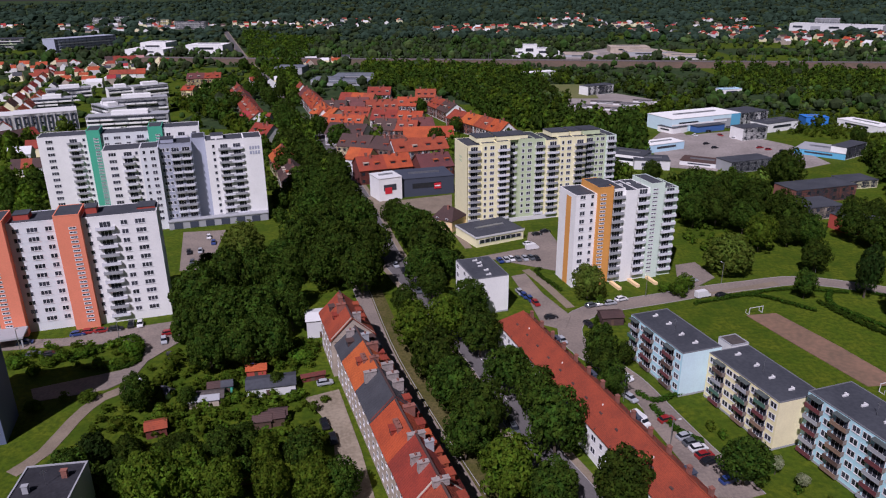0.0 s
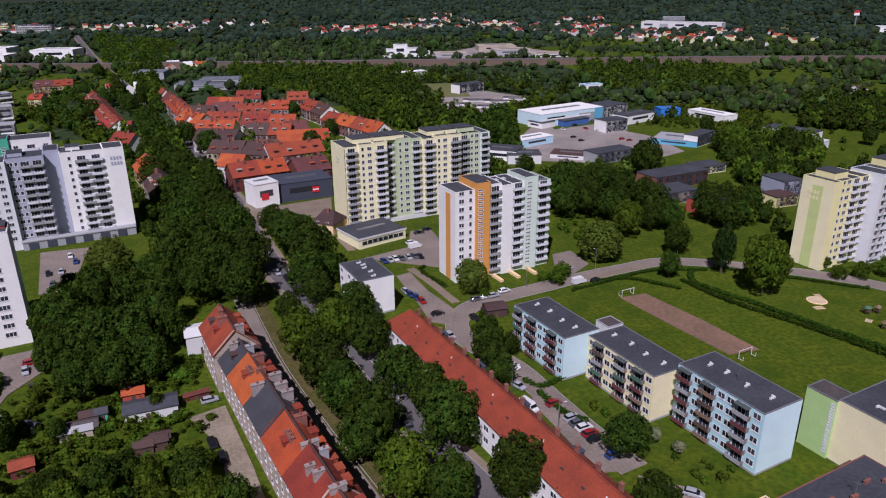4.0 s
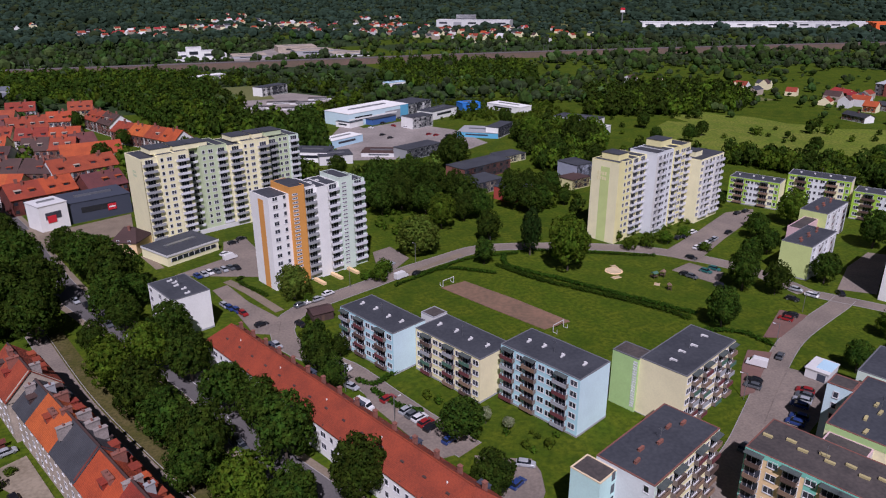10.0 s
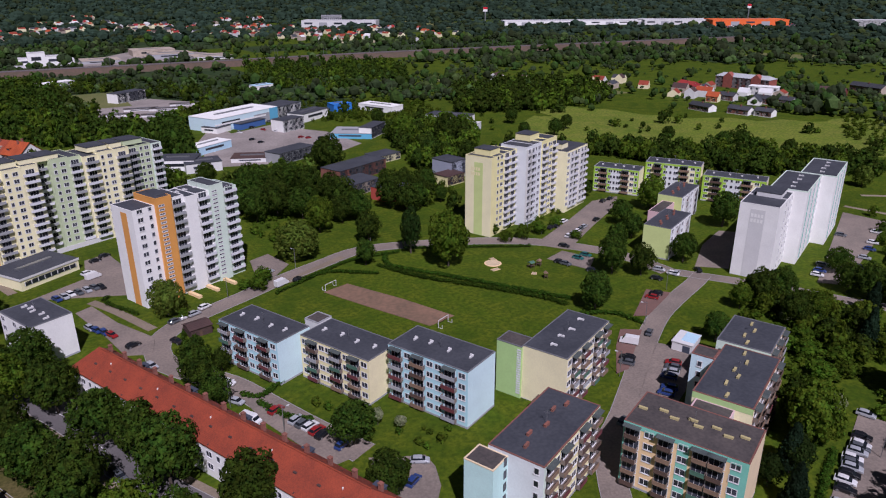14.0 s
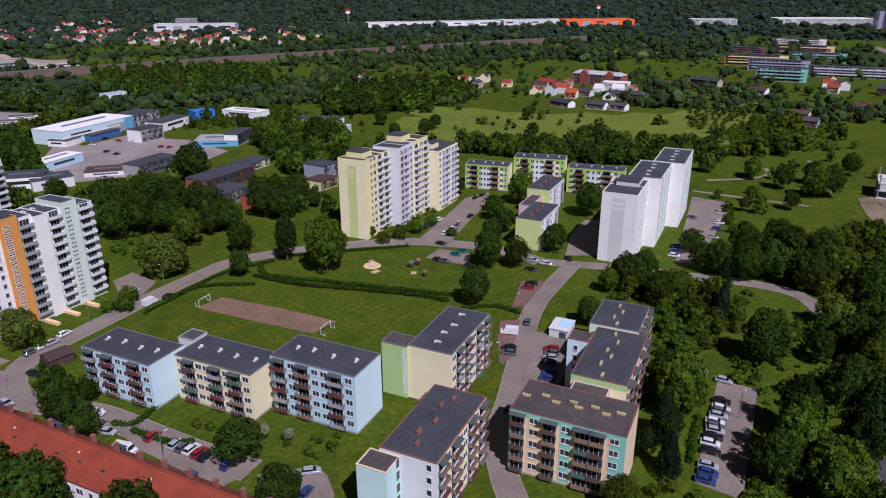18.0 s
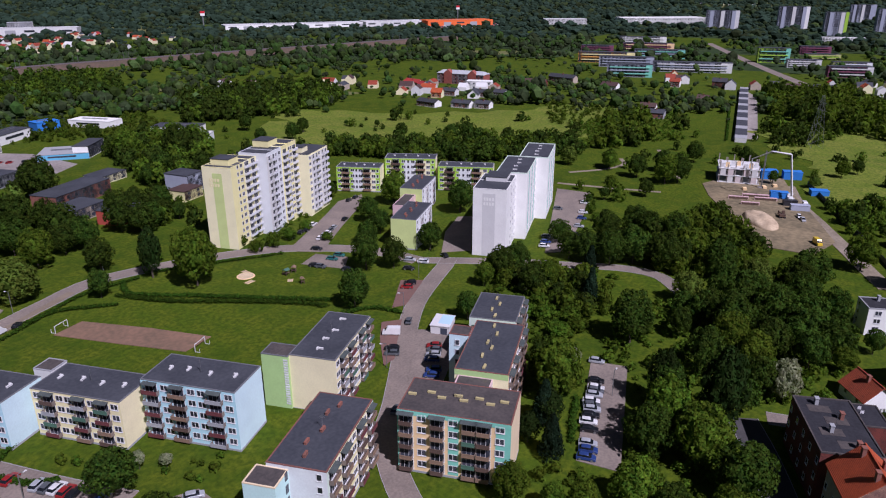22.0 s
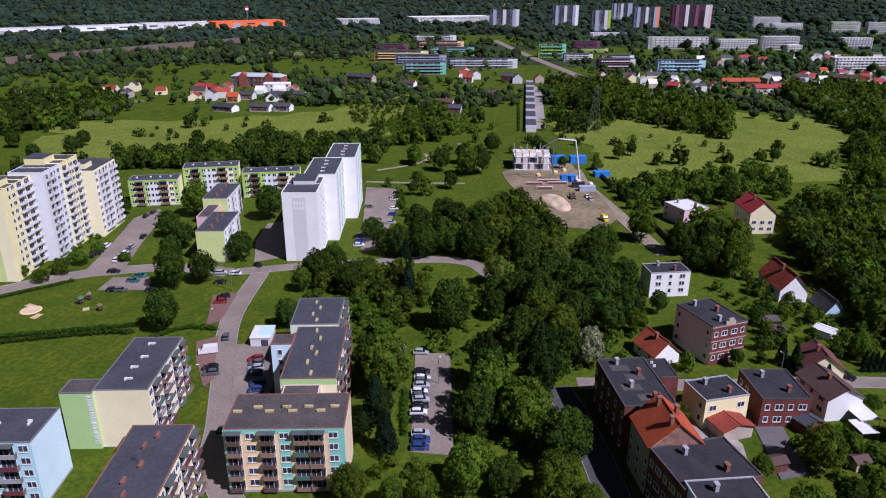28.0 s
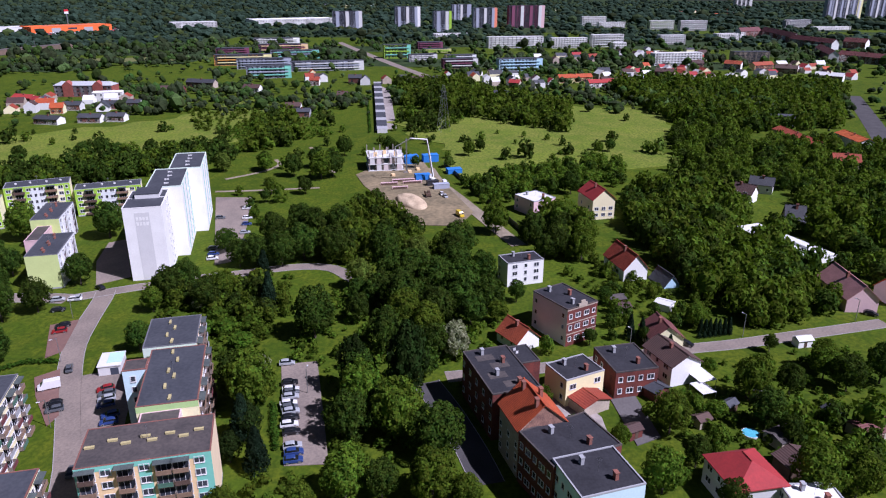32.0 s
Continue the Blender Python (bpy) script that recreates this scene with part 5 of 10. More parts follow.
def tower(label, x, y, yaw, D, h, segs, sh=2.8, base=2.0, storeys=11, group="tower blocks", yawgroup=None):
    """A tall slab of segments. Each: length, shift forward, wall, columns, rails, rise of the roof, gable colour."""
    b = thing("tower_block", x, y, yaw, label, "tower block", group)
    s = 0
    for L, fwd, wall, pattern, rails, rise in segs:
        body(b, s, -fwd, s + L, D - fwd, h + rise, wall, TAR)
        n = storeys + (1 if rise > 2 else 0)
        if pattern:
            facade(b, FRONT, s + 0.3, -fwd, L - 0.6, base, storeys, sh, pattern, rails)
        s += L
    foot(x, y, yaw, s, D)
    bm = bmesh.new()
    n = int(s / 3.4)
    for st in range(storeys):
        for i in range(n):
            xx = (i + 0.5) * s / n
            box(bm, xx - 0.7, D - 0.02, base + 0.95 + st * sh, xx + 0.7, D + 0.05, base + 2.3 + st * sh)
    tagged(part("rear_windows", bm, GLASS, b), kind="stuff")
    return b


def roof_house(b, x0, x1, y0, y1, z, h, wall):
    part("lift_house", boxes((x0, y0, z, x1, y1, z + h)), wall, b)
    part("lift_house_roof", boxes((x0 - 0.15, y0 - 0.15, z + h, x1 + 0.15, y1 + 0.15, z + h + 0.2)), TAR, b)


# orange and white tower by the curved street
b = tower("eleven-storey white tower block with orange stair shaft and balconies", 43.0, 217.2, 17, 12, 32.2,
          [(7.5, 0, WHITE, "wn", (5,), 0), (5.5, 0.9, ORANGE, "s|", (5,), 2.2), (5, -0.2, WHITE, "b", (2, 5, 5), 0.9), (4.2, 0.7, WHITE, "|", (5,), 0.2), (5, 0, WHITE, "b", (5,), 0.2), (5.2, 0.7, MINT, "s|", (5,), 1.8), (6, -0.3, MINT, "b", (5,), -0.5)])
panel(b, 5.2, 8.6, 0, 0, 31, ORANGE, "painted_strip", left_of(12))
roof_house(b, 8, 14, 2, 10, 33, 1.4, WHITE)
roof_bits(b, 18, 36, 2, 10, 32.6, 5)
for i in range(3):
    part("garden_wall", boxes((14 + i * 7, -7, 0, 15.2 + i * 7, -0.9, 0.9)), PEACH, b)

# long pale yellow and sage tower
YEH = 35.0
b = tower("thirteen-storey pale yellow and sage green tower block with balconies", 9.9, 281.5, 17, 16, YEH,
          [(6.5, -0.6, CREAM, "b", (2, 2, 5), -0.6), (6.5, 0, CREAM, "nw", (5,), 0), (6, -0.2, CREAM, "b", (2, 5, 2), 0.2), (5, -4.5, SAGE, "b", (5, 2), 0), (6.5, -1.5, SAGE, "nw", (5,), 0.4), (5, -1.5, SAGE, "b", (2, 5), 0),
           (6, 0, CREAM, "b", (2, 5), -0.6), (6.5, 0.3, CREAM, "nw", (5,), 0.2), (6, 0.3, CREAM, "b", (2, 2, 5), 0.1), (5, -1.5, SAGE, "b", (2,), -0.6), (5.5, -1.5, SAGE, "nw", (5,), -0.5), (5, -1.5, MINT, "b", (5, 2), -0.8)], storeys=12, sh=2.68)
panel(b, 0, 16, 0, 0, YEH - 0.6, CREAM, "gable_panel", left_of(16))
for xx, ww, wl in ((5, 8, CREAM), (14, 6, CREAM), (20, 8, CREAM), (39, 8, CREAM), (48, 5, CREAM), (54, 8, SAGE)):
    roof_house(b, xx, xx + ww, 3, 12, YEH + 0.1, 1.9, wl)
lettering(b, pose(0, 10, 29, 0, 0, -90), 3.4, 1.0, SAGE)
part("base_strip", boxes((-0.1, -0.1, 0, 66, 0.2, 1.8)), LIGHTGREY, b)

# yellow stepped tower by the car park
b = tower("eleven-storey yellow and white stepped tower block", 171.9, 202.6, S_, 12.2, 32.3,
          [(3.5, 0, YELLOW, "|", (5,), 0), (6, 0, YELLOW, "nw", (5,), 0), (5, -0.2, CREAM, "b", (5,), 0), (5, -0.2, YELLOW, "b", (5,), 0.1),
           (7, 4.5, LAVENDER, "lb", (5,), 1.2), (6, 4.3, LAVENDER, "nw", (5,), 1.2), (5, 4.5, YELLOW, "b", (5,), 1.4), (8, 4.7, YELLOW, "nwb", (5,), 1.6)])
part("wall", boxes((45.6, -10, 0, 66, 2, 27.5)), CREAM, b)
part("roof", boxes((45.8, -9.8, 27.5, 65.8, 1.8, 27.7)), TAR, b)
facade(b, FRONT, 46, -10, 19.5, 2, 9, 2.8, "wlbwlb", (5,))
panel(b, 0, 12.2, 0, 0, 32.2, CREAM, "gable_panel", left_of(12.2))
panel(b, 4.2, 8.2, -0.03, 0, 30, PALELIME, "painted_strip", left_of(12.2))
roof_house(b, 3, 10, 2.5, 10, 32.3, 2.4, YELLOW)
roof_house(b, 30, 38, 0, 7, 33.7, 2.6, YELLOW)
roof_house(b, 48, 54, -6, 0, 27.7, 2.2, CREAM)
lettering(b, pose(-0.06, 9.5, 28, 0, 0, -90), 4.5, 1.3, PALEYEL)

# white stepped tower
b = tower("nine-storey white stepped tower block with teal window strips", 219.6, 111.7, S_, 12.6, 26.2,
          [(12, 0, WHITE, "...n", (5,), 0), (10, 0, WHITE, ".n.n", (5,), 0)], storeys=9, base=0.6)
for x0, x1, f, hh in ((22, 50, 4.5, 27), (50, 78, 9.5, 27)):
    part("wall", boxes((x0, -f, 0, x1, 12.6 - f, hh)), WHITE, b)
    part("roof", boxes((x0 + 0.3, -f + 0.3, hh, x1 - 0.3, 12.3 - f, hh + 0.12)), TAR, b)
    part("parapet", boxes((x0, -f, hh, x1, -f + 0.3, hh + 0.4), (x0, 12.3 - f, hh, x1, 12.6 - f, hh + 0.4), (x0, -f + .3, hh, x0 + 0.3, 12.3 - f, hh + 0.4), (x1 - 0.3, -f + .3, hh, x1, 12.3 - f, hh + 0.4)), MINT, b)
    facade(b, FRONT, x0 + 0.5, -f, 27, 0.6, 9, 2.85, ".n.n.n.n", (5,))
    for q in range(3):
        panel(b, x0 + 4.6 + q * 8.6, x0 + 6.2 + q * 8.6, -f, 1, hh, TEAL, "painted_strip")
    roof_bits(b, x0 + 2, x1 - 2, 2 - f, 10 - f, hh + 0.1, 4)
    foot(219.6 + x0 * 0.951 + f * .309, 111.7 + x0 * .309 - f * .951, S_, x1 - x0, 12.6)
panel(b, 3.6, 8.4, 0, 0, 24.5, LIGHTGREY, "painted_strip", left_of(12.6))
lettering(b, pose(0, 8.6, 23, 0, 0, -90), 4.2, 1.2, WHITE, 2, 4)
roof_house(b, 11, 20, 2, 10, 26.3, 1.6, LIGHTGREY)

# coral and lavender tower
b = tower("eleven-storey white and lavender tower block with coral stair shafts", -147.8, 178.2, S_, 11, 34,
          [(19, 0, WHITE, "bwnb", (2, 5), 0), (6.5, 1.2, CORAL, "s|", (5,), 1.8), (12.8, -1.6, LAVENDER, "wtw", (5,), 0), (6.8, 1.2, CORAL, "|s", (5,), 1.8), (20.5, -0.6, WHITE, "nbwt|", (2, 5), 0)])
roof_house(b, 8, 14, 2, 8, 34.1, 1.6, REDWALL)
roof_house(b, 27, 31, 4.5, 9, 34.1, 1.6, REDWALL)
roof_house(b, 46, 49, 4.5, 9, 34.1, 1.8, REDWALL)
roof_house(b, 60, 65, 4.5, 10, 34.1, 0.6, REDWALL)
part("entrance_canopy", boxes((17, -9, 3, 26, -1.3, 3.5), (17.3, -8.7, 0, 17.7, -8.3, 3), (25.3, -8.7, 0, 25.7, -8.3, 3)), GREY, b)

# grey and white tower with the green shafts behind
b = tower("eleven-storey white and grey tower block with balconies", -137.2, 277.5, S_, 12, 35,
          [(14, 2, WHITE, "|t|bn", (2, 5), 0), (7, 2, LAVENDER, "nw", (5,), 0), (13, 0, GREYBLUE, "wnbb", (2, 5), 0.6), (5.5, -4, GREYBLUE, "|", (5,), 1.5), (4.5, 0, WHITE, "|n", (5,), 0.8), (11, 0, WHITE, "bb", (2, 5), 0.8), (7.5, 0.3, WHITE, "|", (5,), 1.0)], storeys=11, sh=2.85, base=3.2)
lettering(b, pose(57.2, -0.35, 32.5), 4.5, 1.4, GREYBLUE)
roof_house(b, 22, 27, 3, 9, 35.6, 1.6, GREYBLUE)
roof_house(b, 42, 47, 3, 9, 36, 1.4, WHITE)
part("shop_front", boxes((21, -4, 0, 62, -0.4, 3.2), (20.8, -4.3, 3.2, 62.2, -0.38, 3.6)), GREY, b)
for i in range(6):
    part("arch_opening", boxes((23 + i * 6.4, -4.1, 0.1, 26.5 + i * 6.4, -3.9, 2.7)), DARKGREY, b)
b = tower("eleven-storey white tower block with emerald stair shaft", -177.2, 302.4, S_, 12, 35,
          [(20, 0, WHITE, "|t.bn", (2, 5), 0), (5.5, 1.2, GREEN, "|s", (5,), 2), (20, 0, LAVENDER, "wtwb", (5,), 0), (6, 1, GREEN, "|s", (5,), 2), (16, 0, WHITE, "wbw", (5,), 1)], storeys=11, sh=2.85, base=2.8)
# tower at the edge, the shade on its wall put into the dark blue
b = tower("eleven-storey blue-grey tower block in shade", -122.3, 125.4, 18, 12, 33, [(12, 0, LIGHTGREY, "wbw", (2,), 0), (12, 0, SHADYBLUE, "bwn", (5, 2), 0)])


def window_rows(b, L, h, n, storeys, D=None):
    """Rows of small windows on a distant wall, as one connected plate."""
    xs, zs = [0.2], [0.3]
    for i in range(n):
        c = L * (i + 0.5) / n
        wd = min(0.8, L / n * 0.3)
        xs += [c - wd, c + wd]
    xs.append(L - 0.2)
    for s in range(storeys):
        z = h * (s + 0.3) / storeys
        zs += [z, z + min(1.5, h / storeys * 0.5)]
    zs.append(h - 0.1)
    part("window_front", relief(xs, zs, lambda i, j: (0.05, 1) if i % 2 and j % 2 else (0.0, 0)), [b.children[0].data.materials[0], GLASS], b)


# ---- houses with pitched roofs ----
def gable_house(x, y, yaw, L, D, eave, ridge, wall, roof, label, front="", group="houses", storeys=2, chimneys=1, name="house", category="house", hip=0.0, sh=2.8, base=0.5, tall=0.9, simple=False, right="", i_far=False):
    b = thing(name, x, y, yaw, label, category, group)
    bm = bmesh.new()
    box(bm, 0, 0, 0, L, D, eave)
    if not hip:
        for xx in (0, L - 0.3):
            v = [bm.verts.new(p) for p in ((xx, 0, eave), (xx, D, eave), (xx, D / 2, ridge - 0.15), (xx + 0.3, 0, eave), (xx + 0.3, D, eave), (xx + 0.3, D / 2, ridge - 0.15))]
            for q in ((0, 2, 1), (3, 4, 5), (0, 3, 5, 2), (1, 2, 5, 4)):
                bm.faces.new([v[i] for i in q])
    part("wall", bm, wall, b)
    bm = bmesh.new()
    o, th = 0.45, 0.22
    k = (ridge - eave) / (D / 2)
    for s in (0, 1):
        ya, yb = (-o, D / 2) if s == 0 else (D + o, D / 2)
        za = eave - o * k
        i = hip
        v = [bm.verts.new(p) for p in ((-o, ya, za), (L + o, ya, za), (L + o - i, yb, ridge), (-o + i, yb, ridge))]
        w = [bm.verts.new((p.co.x, p.co.y, p.co.z + th)) for p in v]
        bm.faces.new(v)
        bm.faces.new(w)
        for a in range(4):
            bm.faces.new((v[a], v[(a + 1) % 4], w[(a + 1) % 4], w[a]))
    if hip:
        for sx in (0, 1):
            xa, xb = (-o, -o + hip) if sx == 0 else (L + o, L + o - hip)
            za = eave - o * k
            v = [bm.verts.new(p) for p in ((xa, -o, za), (xa, D + o, za), (xb, D / 2, ridge))]
            w = [bm.verts.new((p.co.x, p.co.y, p.co.z + th)) for p in v]
            bm.faces.new(v)
            bm.faces.new(w)
            for a in range(3):
                bm.faces.new((v[a], v[(a + 1) % 3], w[(a + 1) % 3], w[a]))
    part("roof", bm, roof, b)
    if not simple:
        part("ridge", boxes((-o + hip, D / 2 - 0.15, ridge + th - 0.05, L + o - hip, D / 2 + 0.15, ridge + th + 0.08)), roof, b)
    for i in range(0 if simple and L < 18 and i_far else chimneys):
        xx = L * (i + 0.5) / chimneys + 0.4
        yy = D * (0.62 if i % 2 else 0.4)
        part("chimney", boxes((xx - 0.45, yy - 0.35, eave, xx + 0.45, yy + 0.35, ridge + tall), (xx - 0.55, yy - 0.45, ridge + tall, xx + 0.55, yy + 0.45, ridge + tall + 0.15)), CHIMNEY, b)
    if front and simple:
        window_rows(b, L, eave, len(front), storeys)
    elif front:
        facade(b, FRONT, 0.2, 0, L - 0.4, base, storeys, sh, front)
    if right:
        facade(b, right_of(L), 0.2, 0, D - 0.4, base, storeys, sh, right)
    if group == "old quarter" and simple:
        r = random.Random(int(x * 7 + y))
        n = max(1, int(L / 5.5))
        at = r.uniform(0.22, 0.4) * D / 2
        for i in range(n):
            if r.random() < 0.8:
                d = put("dormer", ROOF_LIGHT[r.randrange(3)], b, pose(L * (i + 0.5) / n + r.uniform(-0.8, 0.8), at, eave + k * at))
                put("window", ROOF_PANE, d, pose(0, -0.02, 0))
        for i in range(max(1, int(L / 10))):
            put("chimney", STACK, b, pose(L * (i + r.uniform(0.2, 0.8)) / max(1, int(L / 10)), D / 2 + r.uniform(-1.5, 0.3), ridge - 0.8))
    foot(x, y, yaw, L, D, 1.0)
    return b


ROOF_LIGHT = [done("dormer", boxes((-1.3, 0, -0.2, 1.3, 3.0, 1.3), (-1.5, -0.25, 1.3, 1.5, 3.2, 1.5)), [m]) for m in (TILE_RED, TILE_ORANGE, OCHRE)]
ROOF_PANE = done("dormer_window", boxes((-1.05, -0.05, 0.15, 1.05, 0.02, 1.15)), [GLASS])
STACK = capped("chimney", 1.2, 0.8, 2.6, CHIMNEY, 0.1)
# tenement row on the avenue, houses wall to wall
DORMER = {m: done("dormer", boxes((-1.0, 0, 0, 1.0, 2.6, 1.75), (-1.15, -0.2, 1.75, 1.15, 2.9, 1.95)), [m]) for m in (TILE_RED, TILE_BROWN, TILE_ORANGE, WHITE)}
DORMER_PANE = done("dormer_window", boxes((-0.7, -0.04, 0.35, 0.7, 0.02, 1.45)), [GLASS])


def tenement(x, y, yaw, L, D, eave, ridge, wall, roof, label, dormers, firewall, stacks):
    """One house of the row: ridge along the street, dormers on both slopes, a fire wall and chimney stacks at its end."""
    b = gable_house(x, y, yaw, L - 0.05, D, eave, ridge, wall, roof, label, ("n|" * 6)[:2 * int(L / 3.2)], "tenement row", 3, 0, sh=(eave - 0.8) / 3, name="tenement", category="tenement")
    k = (ridge - eave) / (D / 2)
    part("ridge_tiles", boxes((-0.2, D / 2 - 0.22, ridge + 0.2, L + 0.2, D / 2 + 0.22, ridge + 0.42)), TILE_BROWN, b)
    bm = bmesh.new()
    pts = [(-0.1, eave - 0.7), (-0.1, eave + 0.25), (D / 2, ridge + 0.4), (D + 0.1, eave + 0.25), (D + 0.1, eave - 0.7)]
    A, B = [[bm.verts.new((xx, yy, zz)) for yy, zz in pts] for xx in (L - 0.3, L + 0.12)]
    bm.faces.new(A)
    bm.faces.new(B[::-1])
    for i in range(5):
        bm.faces.new((A[i], B[i], B[(i + 1) % 5], A[(i + 1) % 5]))
    part("fire_wall", bm, firewall, b)
    for i, (xx, yy, w, d, tall, m) in enumerate(stacks):
        z = eave + k * min(yy, D - yy)
        c = part("chimney", boxes((xx - w / 2, yy - d / 2, z - 0.6, xx + w / 2, yy + d / 2, ridge + tall), (xx - w / 2 - 0.12, yy - d / 2 - 0.12, ridge + tall, xx + w / 2 + 0.12, yy + d / 2 + 0.12, ridge + tall + 0.2)), m, b)
        for j in range(2):
            part("chimney_pot", boxes((xx - 0.15 + (j - 0.5) * w * 0.4, yy - 0.15, ridge + tall + 0.2, xx + 0.15 + (j - 0.5) * w * 0.4, yy + 0.15, ridge + tall + 0.6)), CHIMNEY, c)
    for xx, back, m in dormers:
        yy = 2.0
        at = pose(xx, yy, eave + k * yy - 0.25) if not back else pose(xx, D - 1.2, eave + k * 1.2 - 0.25, 0, 0, 180)
        d = put("dormer", DORMER[m], b, at)
        put("window", DORMER_PANE, d, pose(0, -0.02, 0))
    return b


tenement(-34.8, 177.3, -71.4, 17.4, 11.4, 10.8, 16.2, OCHRE, TILE_RED, "old tenement with a steep red tiled roof and plaster gable",
         [(4, 0, TILE_BROWN), (9.5, 0, TILE_RED), (3, 1, TILE_RED), (7, 1, TILE_RED), (11, 1, TILE_RED)], OCHRE, [(5, 5.0, 2.6, 0.9, 0.9, CHIMNEY), (9.5, 4.4, 0.9, 2.4, 0.7, CHIMNEY), (16, 7.2, 0.8, 2.0, 0.6, OLD_RENDER)])
s = 0
for L, roof, wall, lab, rise, dm, fw, st in (
        (9.5, TILE_DARK, OCHRE, "old tenement with a dark slate roof and grey chimneys", -0.9, [(4.5, 0, TILE_BROWN), (3, 1, TILE_BROWN), (7, 1, TILE_BROWN)], OLD_RENDER, [(2.4, 3.4, 0.9, 2.0, 0.6, OLD_RENDER), (6.0, 6.4, 0.9, 1.8, 0.8, GREY)]),
        (14.5, TILE_ORANGE, OCHRE, "old tenement with a bright orange tiled roof", -0.2, [(6, 0, TILE_RED), (2.5, 1, TILE_RED), (6, 1, TILE_RED), (9.5, 1, TILE_RED), (12.6, 1, TILE_ORANGE)], OLD_RENDER, [(6.5, 3.6, 3.0, 0.9, -0.6, CHIMNEY), (9.6, 5.4, 0.8, 2.0, 0.7, CHIMNEY), (3.0, 6.6, 0.8, 2.6, 0.6, CHIMNEY), (12.9, 7.6, 0.9, 2.6, 0.3, OLD_RENDER)]),
        (12.5, TILE_DARK, OCHRE, "old tenement with a slate roof and white fire walls", 0.1, [(3, 1, TILE_RED), (6.5, 1, TILE_BROWN), (10, 1, TILE_RED)], BRICK, [(0.6, 3.0, 0.8, 2.8, 0.0, OLD_RENDER), (3.6, 7.4, 0.9, 2.6, 0.4, OLD_RENDER), (7.2, 7.6, 0.9, 2.4, 0.4, OLD_RENDER)]),
        (15, TILE_ORANGE, OCHRE, "old tenement with an orange tiled roof and red dormer", -0.3, [(8, 0, TILE_RED), (3, 1, TILE_RED), (7, 1, TILE_RED), (11, 1, TILE_ORANGE), (13.8, 1, TILE_RED)], OLD_RENDER, [(8.2, 3.5, 3.2, 0.9, -0.5, CHIMNEY), (4.2, 7.2, 0.9, 2.4, 0.4, CHIMNEY), (14.2, 5.6, 0.9, 3.4, 0.7, OLD_RENDER)]),
        (13, TILE_RED, OCHRE, "old tenement with a dark red tiled roof", 0.6, [(2.5, 1, TILE_RED), (6, 1, TILE_RED), (9.5, 1, TILE_RED)], OCHRE, [(5.4, 3.4, 0.8, 1.8, -0.4, OLD_RENDER), (8.4, 4.0, 0.8, 2.2, 0.2, OLD_RENDER), (3.0, 7.0, 0.8, 1.6, 0.3, GREY)]),
        (14, TILE_RED, BRICK, "old tenement with a red tiled roof and brick walls", 0.3, [(4, 0, TILE_RED), (3, 1, TILE_RED), (7, 1, TILE_RED), (11, 1, TILE_RED)], OCHRE, [(1.2, 5.3, 0.9, 3.0, 0.8, OLD_RENDER), (8, 6.5, 0.8, 2.2, 0.5, CHIMNEY)])):
    tenement(-28.0 + s * 0.337, 160.0 - s * 0.9415, -70.3, L, 10.6, 10.2 + rise * 0.4, 15.0 + rise, wall, roof, lab, dm, fw, st)
    s += L
# long terrace with one red roof
b = gable_house(15.2, 176.0, W_, 98, 10.4, 8.2, 12.6, WHITE, TILE_RED, "long white terrace under one red tiled roof", "nwnw" * 8, "terraces", 2, 0, name="terraced_house", category="terraced house", hip=5, sh=3.0, base=1.0)
for i in range(15):
    xx = 5 + i * 6.3
    part("chimney", boxes((xx, 7.2, 9, xx + 0.8, 7.9, 12.5), (xx - 0.08, 7.1, 12.5, xx + 0.88, 8.0, 12.65)), CHIMNEY, b)
    part("skylight", boxes((xx + 2, 2.2, 9.7, xx + 2.9, 3.0, 10.6)), TILE_BROWN, b)
    part("roof_seam", boxes((xx + 4.4, -0.3, 8.1, xx + 4.55, 0.2, 8.5)), TILE_BROWN, b)
    if i % 3 == 1:
        part("vent_pipe", boxes((xx + 1, 3.4, 10.8, xx + 1.25, 3.65, 11.7)), WHITE, b)
        part("rear_dormer", boxes((xx + 3, 8.6, 7.5, xx + 5.4, 10.6, 9.2), (xx + 2.85, 8.4, 9.2, xx + 5.55, 10.8, 9.35)), DARKGREY, b)


